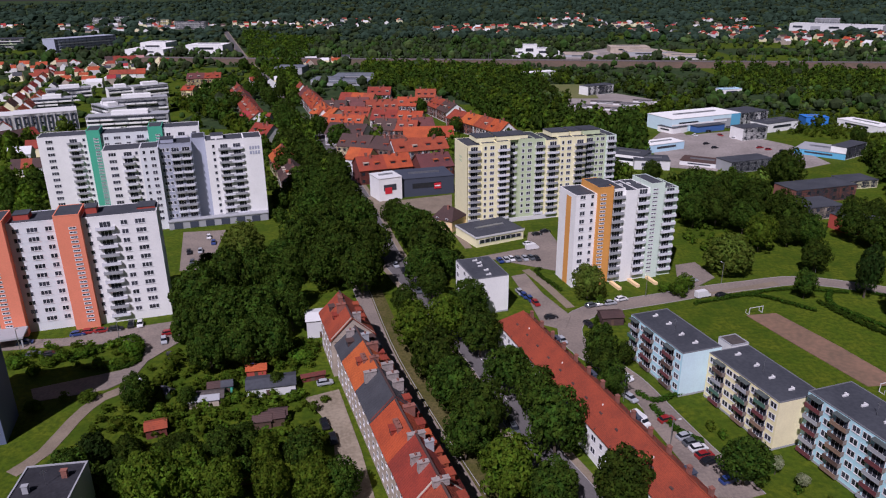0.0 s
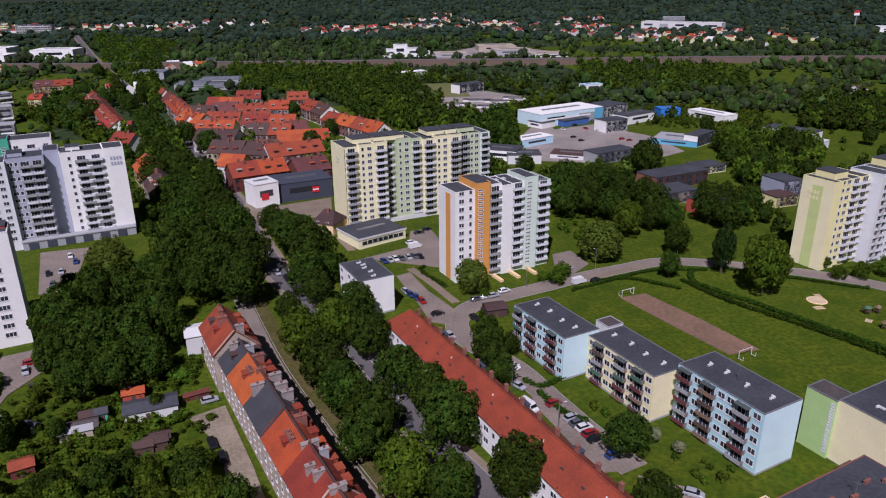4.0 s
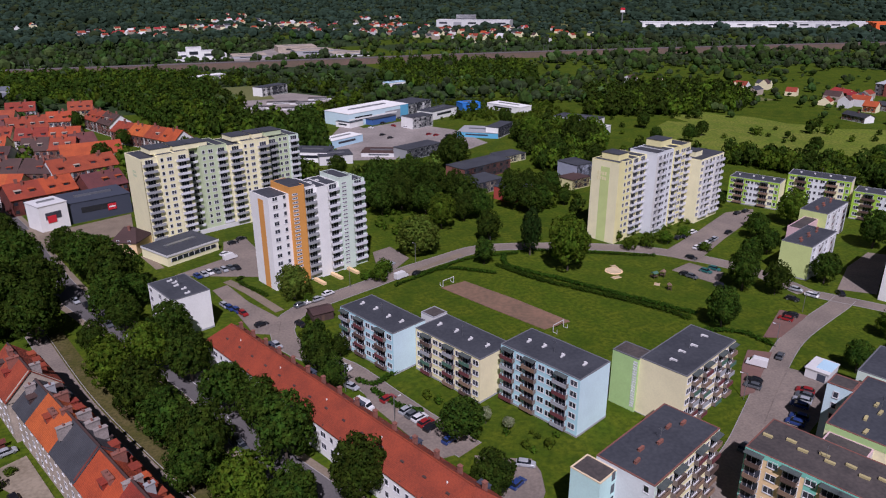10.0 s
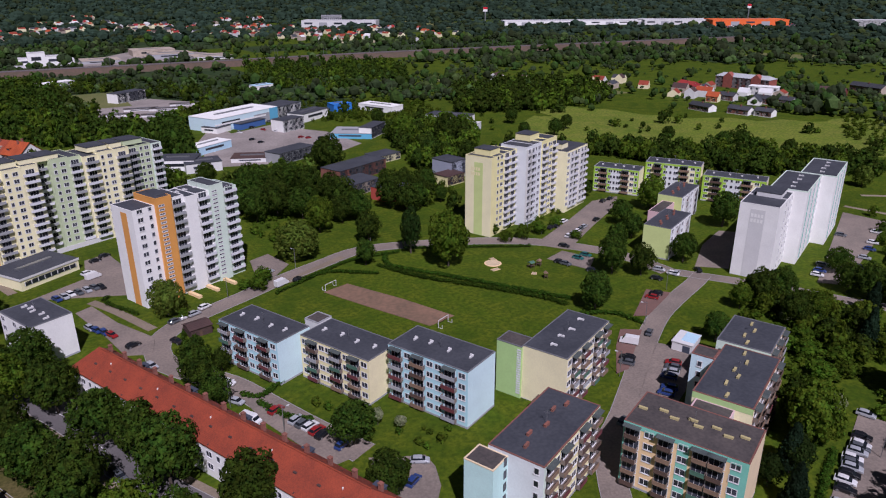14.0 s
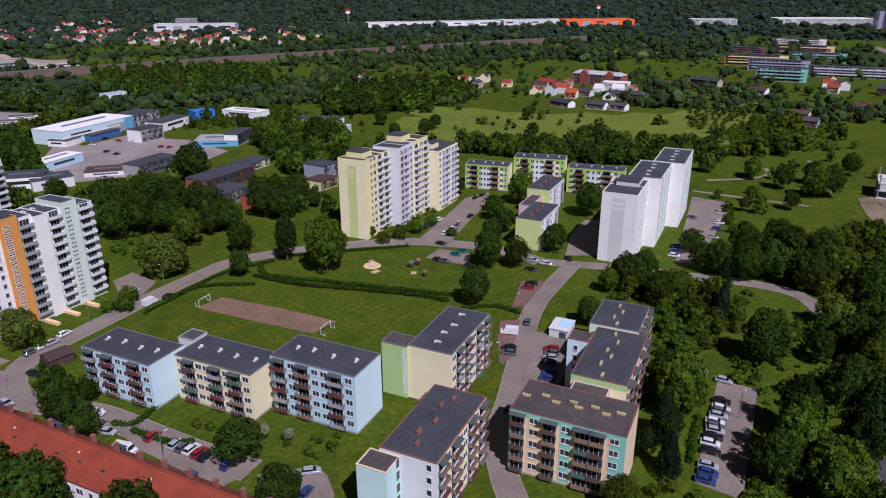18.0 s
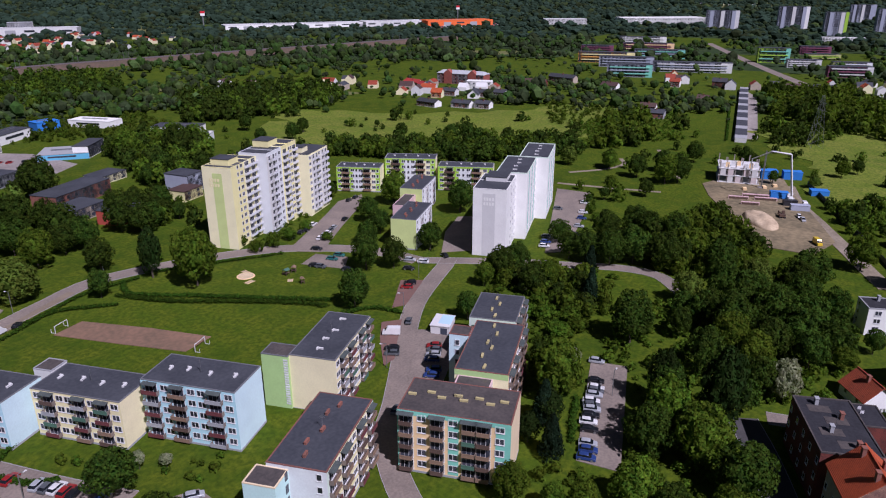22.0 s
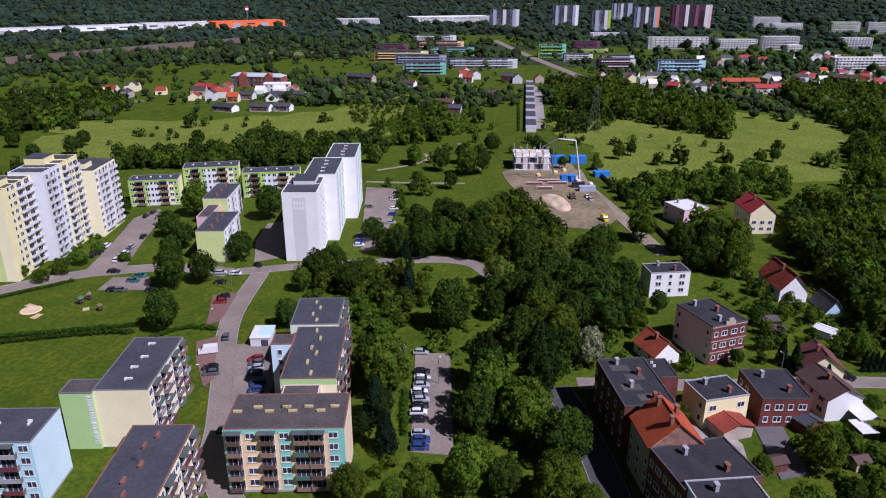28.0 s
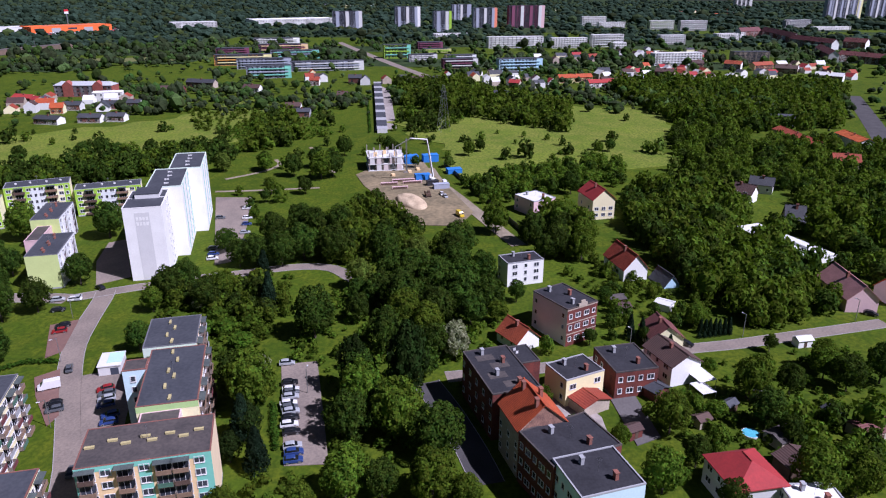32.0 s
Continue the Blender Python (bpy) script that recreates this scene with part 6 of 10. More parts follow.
def flat_house(label, x, y, yaw, L, D, h, wall, roof, front, storeys, right="", ornate=0):
    b = thing("tenement" if h > 9 else "house", x, y, yaw, label, "tenement" if h > 9 else "house", "old quarter")
    roof = TAR_OLD if roof in (TAR, TAR_BROWN) else roof
    body(b, 0, 0, L, D, h, wall, roof, parapet=0.3, rim=TAR_BROWN if wall in (BRICK, LIGHTGREY) else GREY)
    sh = (h - 1.0) / storeys
    facade(b, FRONT, 0.3, 0, L - 0.6, 0.5, storeys, sh, front)
    if right:
        facade(b, right_of(L), 0.3, -0.04 if ornate else 0, D - 0.6, 0.5, storeys, sh, right)
    if ornate:
        panel(b, 0, D, 0, 0, h, BRICK, "brick_front", right_of(L))
        for z in (3.6, 7, h - 0.4):
            panel(b, -0.1, D + 0.1, -0.06, z, z + 0.3, OCHRE, "cornice", right_of(L))
        g2 = boxes((D / 2 - 1.6, -0.2, h, D / 2 + 1.6, 0.2, h + 1.0), (D / 2 - 0.8, -0.2, h + 1.0, D / 2 + 0.8, 0.2, h + 1.8))
        part("pediment", g2, OCHRE, b).matrix_basis = right_of(L)
    for i in range(max(2, int(L / 5))):
        xx, yy = L * (i + 0.5) / max(2, int(L / 5)), D * (0.35 + 0.3 * (i % 2))
        part("chimney", boxes((xx - 0.5, yy - 0.35, h, xx + 0.5, yy + 0.35, h + 1.6), (xx - 0.6, yy - 0.45, h + 1.6, xx + 0.6, yy + 0.45, h + 1.75)), CHIMNEY if i % 2 else GREY, b)
    put("aerial", AERIAL, b, pose(L / 2, D / 2, h, 0, 0, 40))
    foot(x, y, yaw, L, D, 1.0)
    return b


def slab(label, x, y, yaw, L, D, h, wall, roof, storeys, end):
    """A building seen from afar: walls, roof with parapet, a window band for each storey, and a coloured gable where it has one."""
    kind = "industrial hall" if storeys == 1 else "apartment block" if storeys > 3 else "building"
    b = thing(kind.replace(" ", "_"), x, y, yaw, label, kind, "far buildings")
    part("wall", boxes((0, 0, 0, L, D, h)), wall, b)
    part("roof", boxes((-0.2, -0.2, h, L + 0.2, D + 0.2, h + 0.25)), roof, b)
    sh = h / storeys
    if storeys > 1:
        window_rows(b, L, h, max(2, int(L / (4.5 if L < 80 else 7))), storeys)
        if storeys > 3:
            if storeys < 6:
                for i in range(1, storeys):
                    part("balcony_strip", boxes((L * 0.06, -1.1, i * sh - 0.1, L * 0.94, -0.06, i * sh + 0.95)), (end or WHITE) if i % 2 else wall, b)
            n = max(2, int(L / 19)) if storeys > 5 else 0
            for i in range(n):
                x0 = L * (i + 0.3) / n
                part("balcony_shaft", boxes((x0, -1.2, 1, x0 + L / n * 0.35, -0.06, h - 0.8)), (LIGHTGREY if storeys > 8 else WHITE) if i % 2 else wall, b)
    else:
        n = max(1, int(L / 30))
        for i in range(n):
            x0 = L * (i + 0.2) / n
            part("roller_door" if i % 2 else "window", boxes((x0, -0.1, 0.1 if i % 2 else h * 0.45, x0 + L / n * 0.55, 0.02, h * 0.72)), GREY if i % 2 else GLASS, b)
        part("rooflight", boxes((L * 0.2, D * 0.45, h + 0.25, L * 0.8, D * 0.55, h + 0.8)), METAL, b)
    if storeys == 3 and "apartment" in label:
        r = random.Random(int(x))
        for i in range(storeys):
            part("window_band", boxes((L * 0.03, -0.12, i * sh + 1.0, L * 0.97, -0.05, i * sh + 2.5)), GLASS, b)
            for j in range(int(L / 8)):
                if r.random() < 0.7:
                    part("balcony", boxes((L * j / int(L / 8) + 0.4, -1.5, i * sh - 0.1, L * (j + 1) / int(L / 8) - 0.4, -0.1, i * sh + 1.0)), WHITE, b)
        part("penthouse", boxes((L * 0.3, D * 0.25, h + 0.25, L * 0.75, D * 0.8, h + 2.8)), WHITE, b)
    if "vertical fins" in label:
        for i in range(int(L / 2.5)):
            part("fin", boxes((i * 2.5 + 0.6, -0.5, 0.5, i * 2.5 + 1.5, -0.08, h - 1.5)), DARKGREY, b)
    if end is not None:
        part("coloured_gable", boxes((L, -0.1, 0, L + 0.15, D + 0.1, h + 0.2), (L * 0.86, -0.18, 0, L + 0.15, -0.1, h + 0.2)), end, b)
    foot(x, y, yaw, L, D, 1.5)
    return b


def wedge(x0, x1, y0, y1, z, top):
    """A hipped roof body."""
    bm = bmesh.new()
    c = (y0 + y1) / 2
    p = [bm.verts.new(v) for v in ((x0 - 0.4, y0 - 0.5, z), (x1 + 0.4, y0 - 0.5, z), (x1 + 0.4, y1 + 0.5, z), (x0 - 0.4, y1 + 0.5, z), (x0 + 4, c, top), (x1 - 4, c, top))]
    for f in ((0, 1, 5, 4), (1, 2, 5), (2, 3, 4, 5), (3, 0, 4), (3, 2, 1, 0)):
        bm.faces.new([p[i] for i in f])
    return bm


def gable_front(x0, x1, y0, y1, z0, eave, top):
    """A gabled bay standing before a wall."""
    bm = bmesh.new()
    c = (x0 + x1) / 2
    rings = [[bm.verts.new((x, y, z)) for x, z in ((x0, z0), (x1, z0), (x1, eave), (c, top), (x0, eave))] for y in (y0, y1)]
    bm.faces.new(rings[0])
    bm.faces.new(rings[1][::-1])
    for k in range(5):
        bm.faces.new((rings[0][k], rings[1][k], rings[1][(k + 1) % 5], rings[0][(k + 1) % 5]))
    return bm


vq = random.Random(5)
FAR_BM, FAR_MATS = bmesh.new(), []


def far_house(x, y, yaw, L, D, eave, ridge, wall, roof):
    """One small house in the joined mesh of the far suburbs."""
    for m in (wall, roof):
        if m not in FAR_MATS:
            FAR_MATS.append(m)
    mx = pose(x, y, 0, 0, 0, yaw)
    V = [FAR_BM.verts.new(mx @ Vector(p)) for p in ((0, 0, 0), (L, 0, 0), (L, D, 0), (0, D, 0), (0, 0, eave), (L, 0, eave), (L, D, eave), (0, D, eave), (0, D / 2, ridge), (L, D / 2, ridge))]
    for q in ((0, 1, 5, 4), (1, 2, 6, 9, 5), (2, 3, 7, 6), (3, 0, 4, 8, 7)):
        FAR_BM.faces.new([V[i] for i in q]).material_index = FAR_MATS.index(wall)
    for q in ((4, 5, 9, 8), (6, 7, 8, 9)):
        FAR_BM.faces.new([V[i] for i in q]).material_index = FAR_MATS.index(roof)




def village(x, y, reach, n, red):
    for i in range(n):
        a, d = vq.uniform(0, 6.283), reach * math.sqrt(vq.random())
        px, py = x + math.cos(a) * d, y + math.sin(a) * d
        if on_spot(px, py):
            continue
        is_red = vq.random() < red
        roof = vq.choice([TILE_ORANGE, TILE_RED, TILE_RED, TIN_RED]) if is_red else vq.choice([TILE_DARK, TILE_BROWN, TAR, LIGHTGREY])
        wall = vq.choice([WHITE, CREAM, LIGHTGREY, OCHRE, BEIGE])
        L, D, e = vq.uniform(9, 15), vq.uniform(8, 10.5), vq.uniform(3.2, 6)
        if px * px + py * py > 640 ** 2:
            far_house(px, py, vq.choice([18, -72]) + vq.uniform(-8, 8), L, D, e, e + vq.uniform(2.6, 4.4), wall, roof)
            foot(px, py, 18, L, D, 1.0)
            continue
        gable_house(px, py, vq.choice([18, -72, 108, -162]) + vq.uniform(-8, 8), L, D, e, e + vq.uniform(2.6, 4.4), wall, roof,
                    "suburban house with a red roof and pale walls" if is_red else "suburban house with a dark roof and pale walls", "nn" if vq.random() < 0.4 else "", "suburban houses", 1, 1, simple=True, i_far=True)


def on_spot(x, y):
    for fx, fy, a, L, D, m in FOOT:
        if (x - fx) ** 2 + (y - fy) ** 2 < 196:
            return True
    return False


def garage_row(x0, y0, x1, y1):
    a, b_ = Vector((x0, y0)), Vector((x1, y1))
    yaw = math.degrees(math.atan2(y1 - y0, x1 - x0))
    n = 22
    step = (b_ - a).length / n
    for i in range(n):
        p = a + (b_ - a) * (i / n)
        g3 = thing("garage", p.x, p.y, yaw, "small lock-up garage with a flat grey roof, one of a row", "garage", "garage row")
        part("wall", boxes((0.1, 0, 0, step - 0.1, 7, 2.7)), LIGHTGREY, g3)
        part("roof", boxes((0.0, -0.3, 2.7, step - 0.15, 7.2, 2.9)), TAR if i % 3 else GREY, g3)
        part("door", boxes((0.6, -0.08, 0.1, step - 0.6, 0.02, 2.3)), WOOD if i % 2 else GREY, g3)
    FOOT.append((x0, y0, radians(yaw), n * step, 7, 1))


def pylon(x, y, h):
    b = thing("pylon", x, y, 30, "grey steel lattice power pylon in the meadow", "pylon")
    bm = bmesh.new()

    def bar(a, c, r=0.12):
        a, c = Vector(a), Vector(c)
        d = (c - a).normalized()
        u = d.orthogonal().normalized() * r
        w = d.cross(u)
        A = [bm.verts.new(a + u * i + w * j) for i, j in ((1, 0), (-0.5, 0.87), (-0.5, -0.87))]
        C = [bm.verts.new(c + u * i + w * j) for i, j in ((1, 0), (-0.5, 0.87), (-0.5, -0.87))]
        for k in range(3):
            bm.faces.new((A[k], A[(k + 1) % 3], C[(k + 1) % 3], C[k]))

    n = 8
    for i in range(n):
        z0, z1 = h * i / n, h * (i + 1) / n
        r0, r1 = 3.2 * (1 - i / n) + 0.5, 3.2 * (1 - (i + 1) / n) + 0.5
        cs = [(1, 1), (1, -1), (-1, -1), (-1, 1)]
        for k in range(4):
            (a, c), (d, e) = cs[k], cs[(k + 1) % 4]
            bar((a * r0, c * r0, z0), (a * r1, c * r1, z1))
            bar((a * r0, c * r0, z0), (d * r1, e * r1, z1), 0.07)
    part("lattice", bm, METAL, b)
    for z, w in ((h * 0.72, 6), (h * 0.86, 4.5)):
        part("cross_arm", boxes((-w, -0.15, z, w, 0.15, z + 0.3)), METAL, b)




# old brick quarter
b = flat_house("dark red brick tenement with a flat tar roof and rear wing", 152.7, 6.0, -158.2, 20.2, 11.6, 12, BRICK, TAR_BROWN, "n.n.n.n.n", 3)
body(b, 0, 11.62, 8.5, 17.0, 11.4, BRICK, TAR_OLD, "rear_wing", 0.25, rim=TAR_BROWN)
for k in range(4):
    part("roof_patch", boxes((3.0 + k * 4.2, 2.0 + 2.2 * (k % 2), 12.08, 5.6 + k * 4.2, 6.4 + 2.2 * (k % 2), 12.12)), TAR_BROWN, b, "brownish felt patch")
for k in range(2):
    part("satellite_dish", boxes((2.0 + k * 1.6, 12.6, 11.5, 2.06 + k * 1.6, 13.3, 12.2), (2.06 + k * 1.6, 12.9, 11.5, 2.12 + k * 1.6, 12.96, 11.9)), PVC, b)
b = gable_house(130.9, -3.1, -158.6, 10.3, 11, 12, 17, OCHRE, TILE_ORANGE, "old tenement with an orange tiled roof and bare brick gable", "n.n.n", storeys=3, chimneys=3)
gb = bmesh.new()
A, B = [[gb.verts.new((xx, yy, zz)) for yy, zz in ((0.1, 11.2), (10.9, 11.2), (5.5, 16.7))] for xx in (10.3, 10.42)]
gb.faces.new(A)
gb.faces.new(B[::-1])
for i in range(3):
    gb.faces.new((A[i], B[i], B[(i + 1) % 3], A[(i + 1) % 3]))
part("bare_gable", gb, mat("weathered_brick", (0.34, 0.19, 0.13), (0.17, 0.09, 0.07), 0.9, 4, 0.95, bump=0.3), b, "bare weathered brick gable")
flat_house("dark brick tenement with a flat grey roof", 120.7, -6.9, -150.2, 12.4, 16.2, 12, BRICK, TAR, "nwnwn", 3)
flat_house("pale blue house with a flat grey roof and chimneys", 111.8, -13.0, -158.1, 11.6, 13.0, 12.5, PALEBLUE, TAR, "wnwn", 3)
flat_house("yellow cube house with a flat grey roof", 156.4, -14.8, -149.7, 9.0, 11.4, 7.5, PALEYEL, TAR, ".n", 2, right="w.w")
flat_house("red brick house with a flat grey roof", 165.9, -28.0, -162.8, 13.2, 11.5, 7.5, BRICK, TAR, "nn.", 2, right="nwnw")
gable_house(171.1, -42.2, -155.6, 12.1, 9, 6, 8.5, WHITE, TILE_BROWN, "white house with a brown pitched roof and white awnings", "wnw", storeys=2)
flat_house("ornate three-storey tenement with a decorated red brick front", 192, -13.2, -143.6, 15.2, 11.4, 11.6, LIGHTGREY, TAR, "n..n", 3, right="nwwn", ornate=1)
gable_house(182.3, -2.7, -143.4, 9.3, 8, 3.2, 6.8, WHITE, TILE_RED, "small house with a red tiled roof", "nn", storeys=1)
gable_house(188.5, -44.6, -170.0, 9.0, 9.5, 3.6, 7.2, CREAM, TILE_MAROON, "house with a brown tiled roof and cream walls", "nw", storeys=1)
flat_house("white two-storey house with a grey roof", 228.5, -2.9, -157.1, 8.3, 13.5, 8.5, WHITE, TAR, "n.", 3, right="wnw")
gable_house(243.8, -42.0, -162.6, 15.6, 9, 4.5, 9.5, WHITE, TILE_RED, "white house with a dark red roof", "nw", storeys=1)
gable_house(229.6, -112.1, -177.6, 19.8, 10, 4.5, 9.0, PINK, TIN_PINK, "house with a pale pink metal roof", "wnw", storeys=1)
gable_house(123.5, -45.4, -165.0, 11.2, 11, 6.5, 9.5, LIGHTGREY, TIN_RED, "house with a bright red hipped metal roof", "wnw", storeys=2, hip=4.5, chimneys=0)
flat_house("white bow-fronted house with a flat roof", 116.0, -57.6, -174.2, 6.6, 10.2, 6, WHITE, WHITE, "w.w", 2)
gable_house(312.2, -39.6, -162.4, 15.5, 10.5, 9.2, 13.6, BEIGE, TIN_RED, "yellow house with a red metal roof", "nn", storeys=2, right="www")
flat_house("unfinished pink house with a flat white roof", 310.4, -10.5, -143.0, 13.7, 12.7, 7, PINK, LIGHTGREY, "n.n", 2)
gable_house(335.5, -110.6, -128.2, 14.2, 9, 5, 8.5, WHITE, TILE_BROWN, "house with a brown roof and white walls", "wnw", storeys=2)
gable_house(349.1, -128.2, -113.9, 10.9, 9, 4.5, 7.5, LIGHTGREY, TILE_DARK, "house with a grey roof", "wn", storeys=1)
gable_house(293.4, -125.2, -102.5, 7.7, 9, 3.5, 9, PINK, TILE_DARK, "pink house with a steep dark roof", "wn", storeys=1)
gable_house(500.5, -193.7, -173.7, 49.8, 10, 4, 6, OCHRE, TILE_RED, "long shed with a red roof", "", storeys=1)
slab("white workshop building", 535.4, -205.6, -101.5, 15.4, 10, 7.0, WHITE, TAR, 2, None)
gable_house(479.3, -225.9, -177.8, 30.3, 11, 6, 8, WHITE, TILE_ORANGE, "white workshop with an orange roof", "ww", storeys=2)
gable_house(405.0, -193.4, -101.7, 14.1, 10, 4, 7.5, OCHRE, TILE_RED, "house with a red roof among trees", "", storeys=1)
slab("long low white workshop with pale roof panels", 285.5, -102.1, -154.7, 39.1, 12, 2.5, WHITE, LIGHTGREY, 1, None)
gable_house(232.3, -56.5, -160.8, 9.2, 6, 0.8, 4.5, SKYBLUE, TILE_DARK, "small blue tent roofed shed", "", storeys=1, chimneys=0)
gable_house(129.6, -61.9, -158.4, 4.9, 8, 3, 4.5, WOOD, TILE_BROWN, "long dark shed roof", "", storeys=1, chimneys=0)
gable_house(207.4, -53.1, -124.6, 4.7, 4, 2.4, 3, WHITE, LIGHTGREY, "white garden shed", "", storeys=1, chimneys=0)
gable_house(155.6, -39.6, -140.0, 3.8, 5, 2.6, 3.6, BRICK, TAR, "brick garden house", "", storeys=1, chimneys=0)
gable_house(149.5, -20.0, -145.5, 6.2, 8, 3, 4.2, OCHRE, TILE_RED, "red roofed garage beside the yellow house", "", storeys=1, chimneys=0)
# red-roofed quarter
gable_house(-335.1, 537.7, 111.6, 22.0, 9, 5, 9, CREAM, TILE_RED, "terraced house with a red roof in a row", "", "terraced houses", storeys=1, simple=True, i_far=True)
gable_house(-350.4, 576.5, 111.6, 22.0, 9, 5, 9.8, CREAM, TILE_BROWN, "terraced house with a red roof in a row", "", "terraced houses", storeys=1, simple=True, i_far=True)
gable_house(-365.7, 615.3, 111.6, 22.0, 9, 5, 9, WHITE, TILE_RED, "terraced house with a red roof in a row", "", "terraced houses", storeys=1, simple=True, i_far=True)
gable_house(-381.0, 654.1, 111.6, 22.0, 9, 5, 9, CREAM, TIN_RED, "terraced house with a red roof in a row", "", "terraced houses", storeys=1, simple=True, i_far=True)
gable_house(-396.4, 692.8, 111.6, 22.0, 9, 5, 9, WHITE, TIN_RED, "terraced house with a red roof in a row", "", "terraced houses", storeys=1, simple=True, i_far=True)
gable_house(-411.7, 731.6, 111.6, 22.0, 9, 5, 9, WHITE, TILE_RED, "terraced house with a red roof in a row", "", "terraced houses", storeys=1, simple=True, i_far=True)
gable_house(-427.0, 770.4, 111.6, 22.0, 9, 5, 9, WHITE, TILE_RED, "terraced house with a red roof in a row", "", "terraced houses", storeys=1, simple=True, i_far=True)
gable_house(-442.3, 809.2, 111.6, 22.0, 9, 5, 9.8, CREAM, TIN_RED, "terraced house with a red roof in a row", "", "terraced houses", storeys=1, simple=True, i_far=True)
gable_house(-457.7, 848.0, 111.6, 22.0, 9, 5, 9, WHITE, TIN_RED, "terraced house with a red roof in a row", "", "terraced houses", storeys=1, simple=True, i_far=True)
gable_house(-302.4, 488.8, 110.5, 22.0, 9, 5, 9, LIGHTGREY, TILE_RED, "terraced house with a red roof in a row", "", "terraced houses", storeys=1, simple=True, i_far=True)
gable_house(-312.8, 516.8, 110.5, 22.0, 9, 5, 9, WHITE, TILE_RED, "terraced house with a red roof in a row", "", "terraced houses", storeys=1, simple=True, i_far=True)
gable_house(-323.3, 544.9, 110.5, 22.0, 9, 5, 9, LIGHTGREY, TILE_ORANGE, "terraced house with a red roof in a row", "", "terraced houses", storeys=1, simple=True, i_far=True)
gable_house(-333.8, 572.9, 110.5, 22.0, 9, 5, 9.8, WHITE, TILE_RED, "terraced house with a red roof in a row", "", "terraced houses", storeys=1, simple=True, i_far=True)
gable_house(-344.3, 600.9, 110.5, 22.0, 9, 5, 9, CREAM, TILE_ORANGE, "terraced house with a red roof in a row", "", "terraced houses", storeys=1, simple=True, i_far=True)
gable_house(-354.8, 628.9, 110.5, 22.0, 9, 5, 9, LIGHTGREY, TILE_ORANGE, "terraced house with a red roof in a row", "", "terraced houses", storeys=1, simple=True, i_far=True)
gable_house(-285.9, 436.9, 61.1, 7.7, 9, 5, 9, CREAM, TILE_BROWN, "terraced house with a red roof in a row", "", "terraced houses", storeys=1, simple=True, i_far=True)
gable_house(-281.9, 444.2, 61.1, 7.7, 9, 5, 9.8, WHITE, TILE_BROWN, "terraced house with a red roof in a row", "", "terraced houses", storeys=1, simple=True, i_far=True)
gable_house(-277.9, 451.5, 61.1, 7.7, 9, 5, 9, LIGHTGREY, TILE_BROWN, "terraced house with a red roof in a row", "", "terraced houses", storeys=1, simple=True, i_far=True)
gable_house(-273.8, 458.7, 61.1, 7.7, 9, 5, 9, CREAM, TILE_RED, "terraced house with a red roof in a row", "", "terraced houses", storeys=1, simple=True, i_far=True)
gable_house(-233.1, 368.5, 16.9, 4.7, 9, 5, 9, CREAM, TILE_BROWN, "terraced house with a red roof in a row", "", "terraced houses", storeys=1, simple=True, i_far=True)
gable_house(-228.2, 369.9, 16.9, 4.7, 9, 5, 9, WHITE, TILE_RED, "terraced house with a red roof in a row", "", "terraced houses", storeys=1, simple=True, i_far=True)
gable_house(-223.3, 371.4, 16.9, 4.7, 9, 5, 9, LIGHTGREY, TILE_BROWN, "terraced house with a red roof in a row", "", "terraced houses", storeys=1, simple=True, i_far=True)
gable_house(-148.9, 508.7, -22.0, 8.2, 9, 5, 10.8, LIGHTGREY, TIN_RED, "terraced house with a red roof in a row", "", "terraced houses", storeys=1, simple=True, i_far=True)
gable_house(-140.7, 505.4, -22.0, 8.2, 9, 5, 10.8, CREAM, TILE_RED, "terraced house with a red roof in a row", "", "terraced houses", storeys=1, simple=True, i_far=True)
gable_house(-132.5, 502.0, -22.0, 8.2, 9, 5, 10.8, WHITE, TILE_RED, "terraced house with a red roof in a row", "", "terraced houses", storeys=1, simple=True, i_far=True)
gable_house(-137.3, 665.3, -73.6, 22.0, 9, 7, 12, WHITE, TILE_RED, "terraced house with a red roof in a row", "", "terraced houses", storeys=1, simple=True, i_far=True)
gable_house(-127.3, 631.3, -73.6, 22.0, 9, 7, 12, WHITE, TILE_RED, "terraced house with a red roof in a row", "", "terraced houses", storeys=1, simple=True, i_far=True)
gable_house(-117.3, 597.4, -73.6, 22.0, 9, 7, 12, LIGHTGREY, TILE_RED, "terraced house with a red roof in a row", "", "terraced houses", storeys=1, simple=True, i_far=True)
gable_house(-107.3, 563.4, -73.6, 22.0, 9, 7, 12.8, LIGHTGREY, TILE_ORANGE, "terraced house with a red roof in a row", "", "terraced houses", storeys=1, simple=True, i_far=True)
gable_house(-97.3, 529.4, -73.6, 22.0, 9, 7, 12, WHITE, TILE_ORANGE, "terraced house with a red roof in a row", "", "terraced houses", storeys=1, simple=True, i_far=True)
gable_house(-441.5, 946.7, 31.8, 9.1, 9, 5, 9.8, WHITE, TILE_BROWN, "terraced house with a red roof in a row", "", "terraced houses", storeys=1, simple=True, i_far=True)
gable_house(-433.2, 951.9, 31.8, 9.1, 9, 5, 9.8, LIGHTGREY, TILE_RED, "terraced house with a red roof in a row", "", "terraced houses", storeys=1, simple=True, i_far=True)
gable_house(-424.9, 957.0, 31.8, 9.1, 9, 5, 9, CREAM, TILE_RED, "terraced house with a red roof in a row", "", "terraced houses", storeys=1, simple=True, i_far=True)
gable_house(-416.6, 962.2, 31.8, 9.1, 9, 5, 9, CREAM, TILE_RED, "terraced house with a red roof in a row", "", "terraced houses", storeys=1, simple=True, i_far=True)
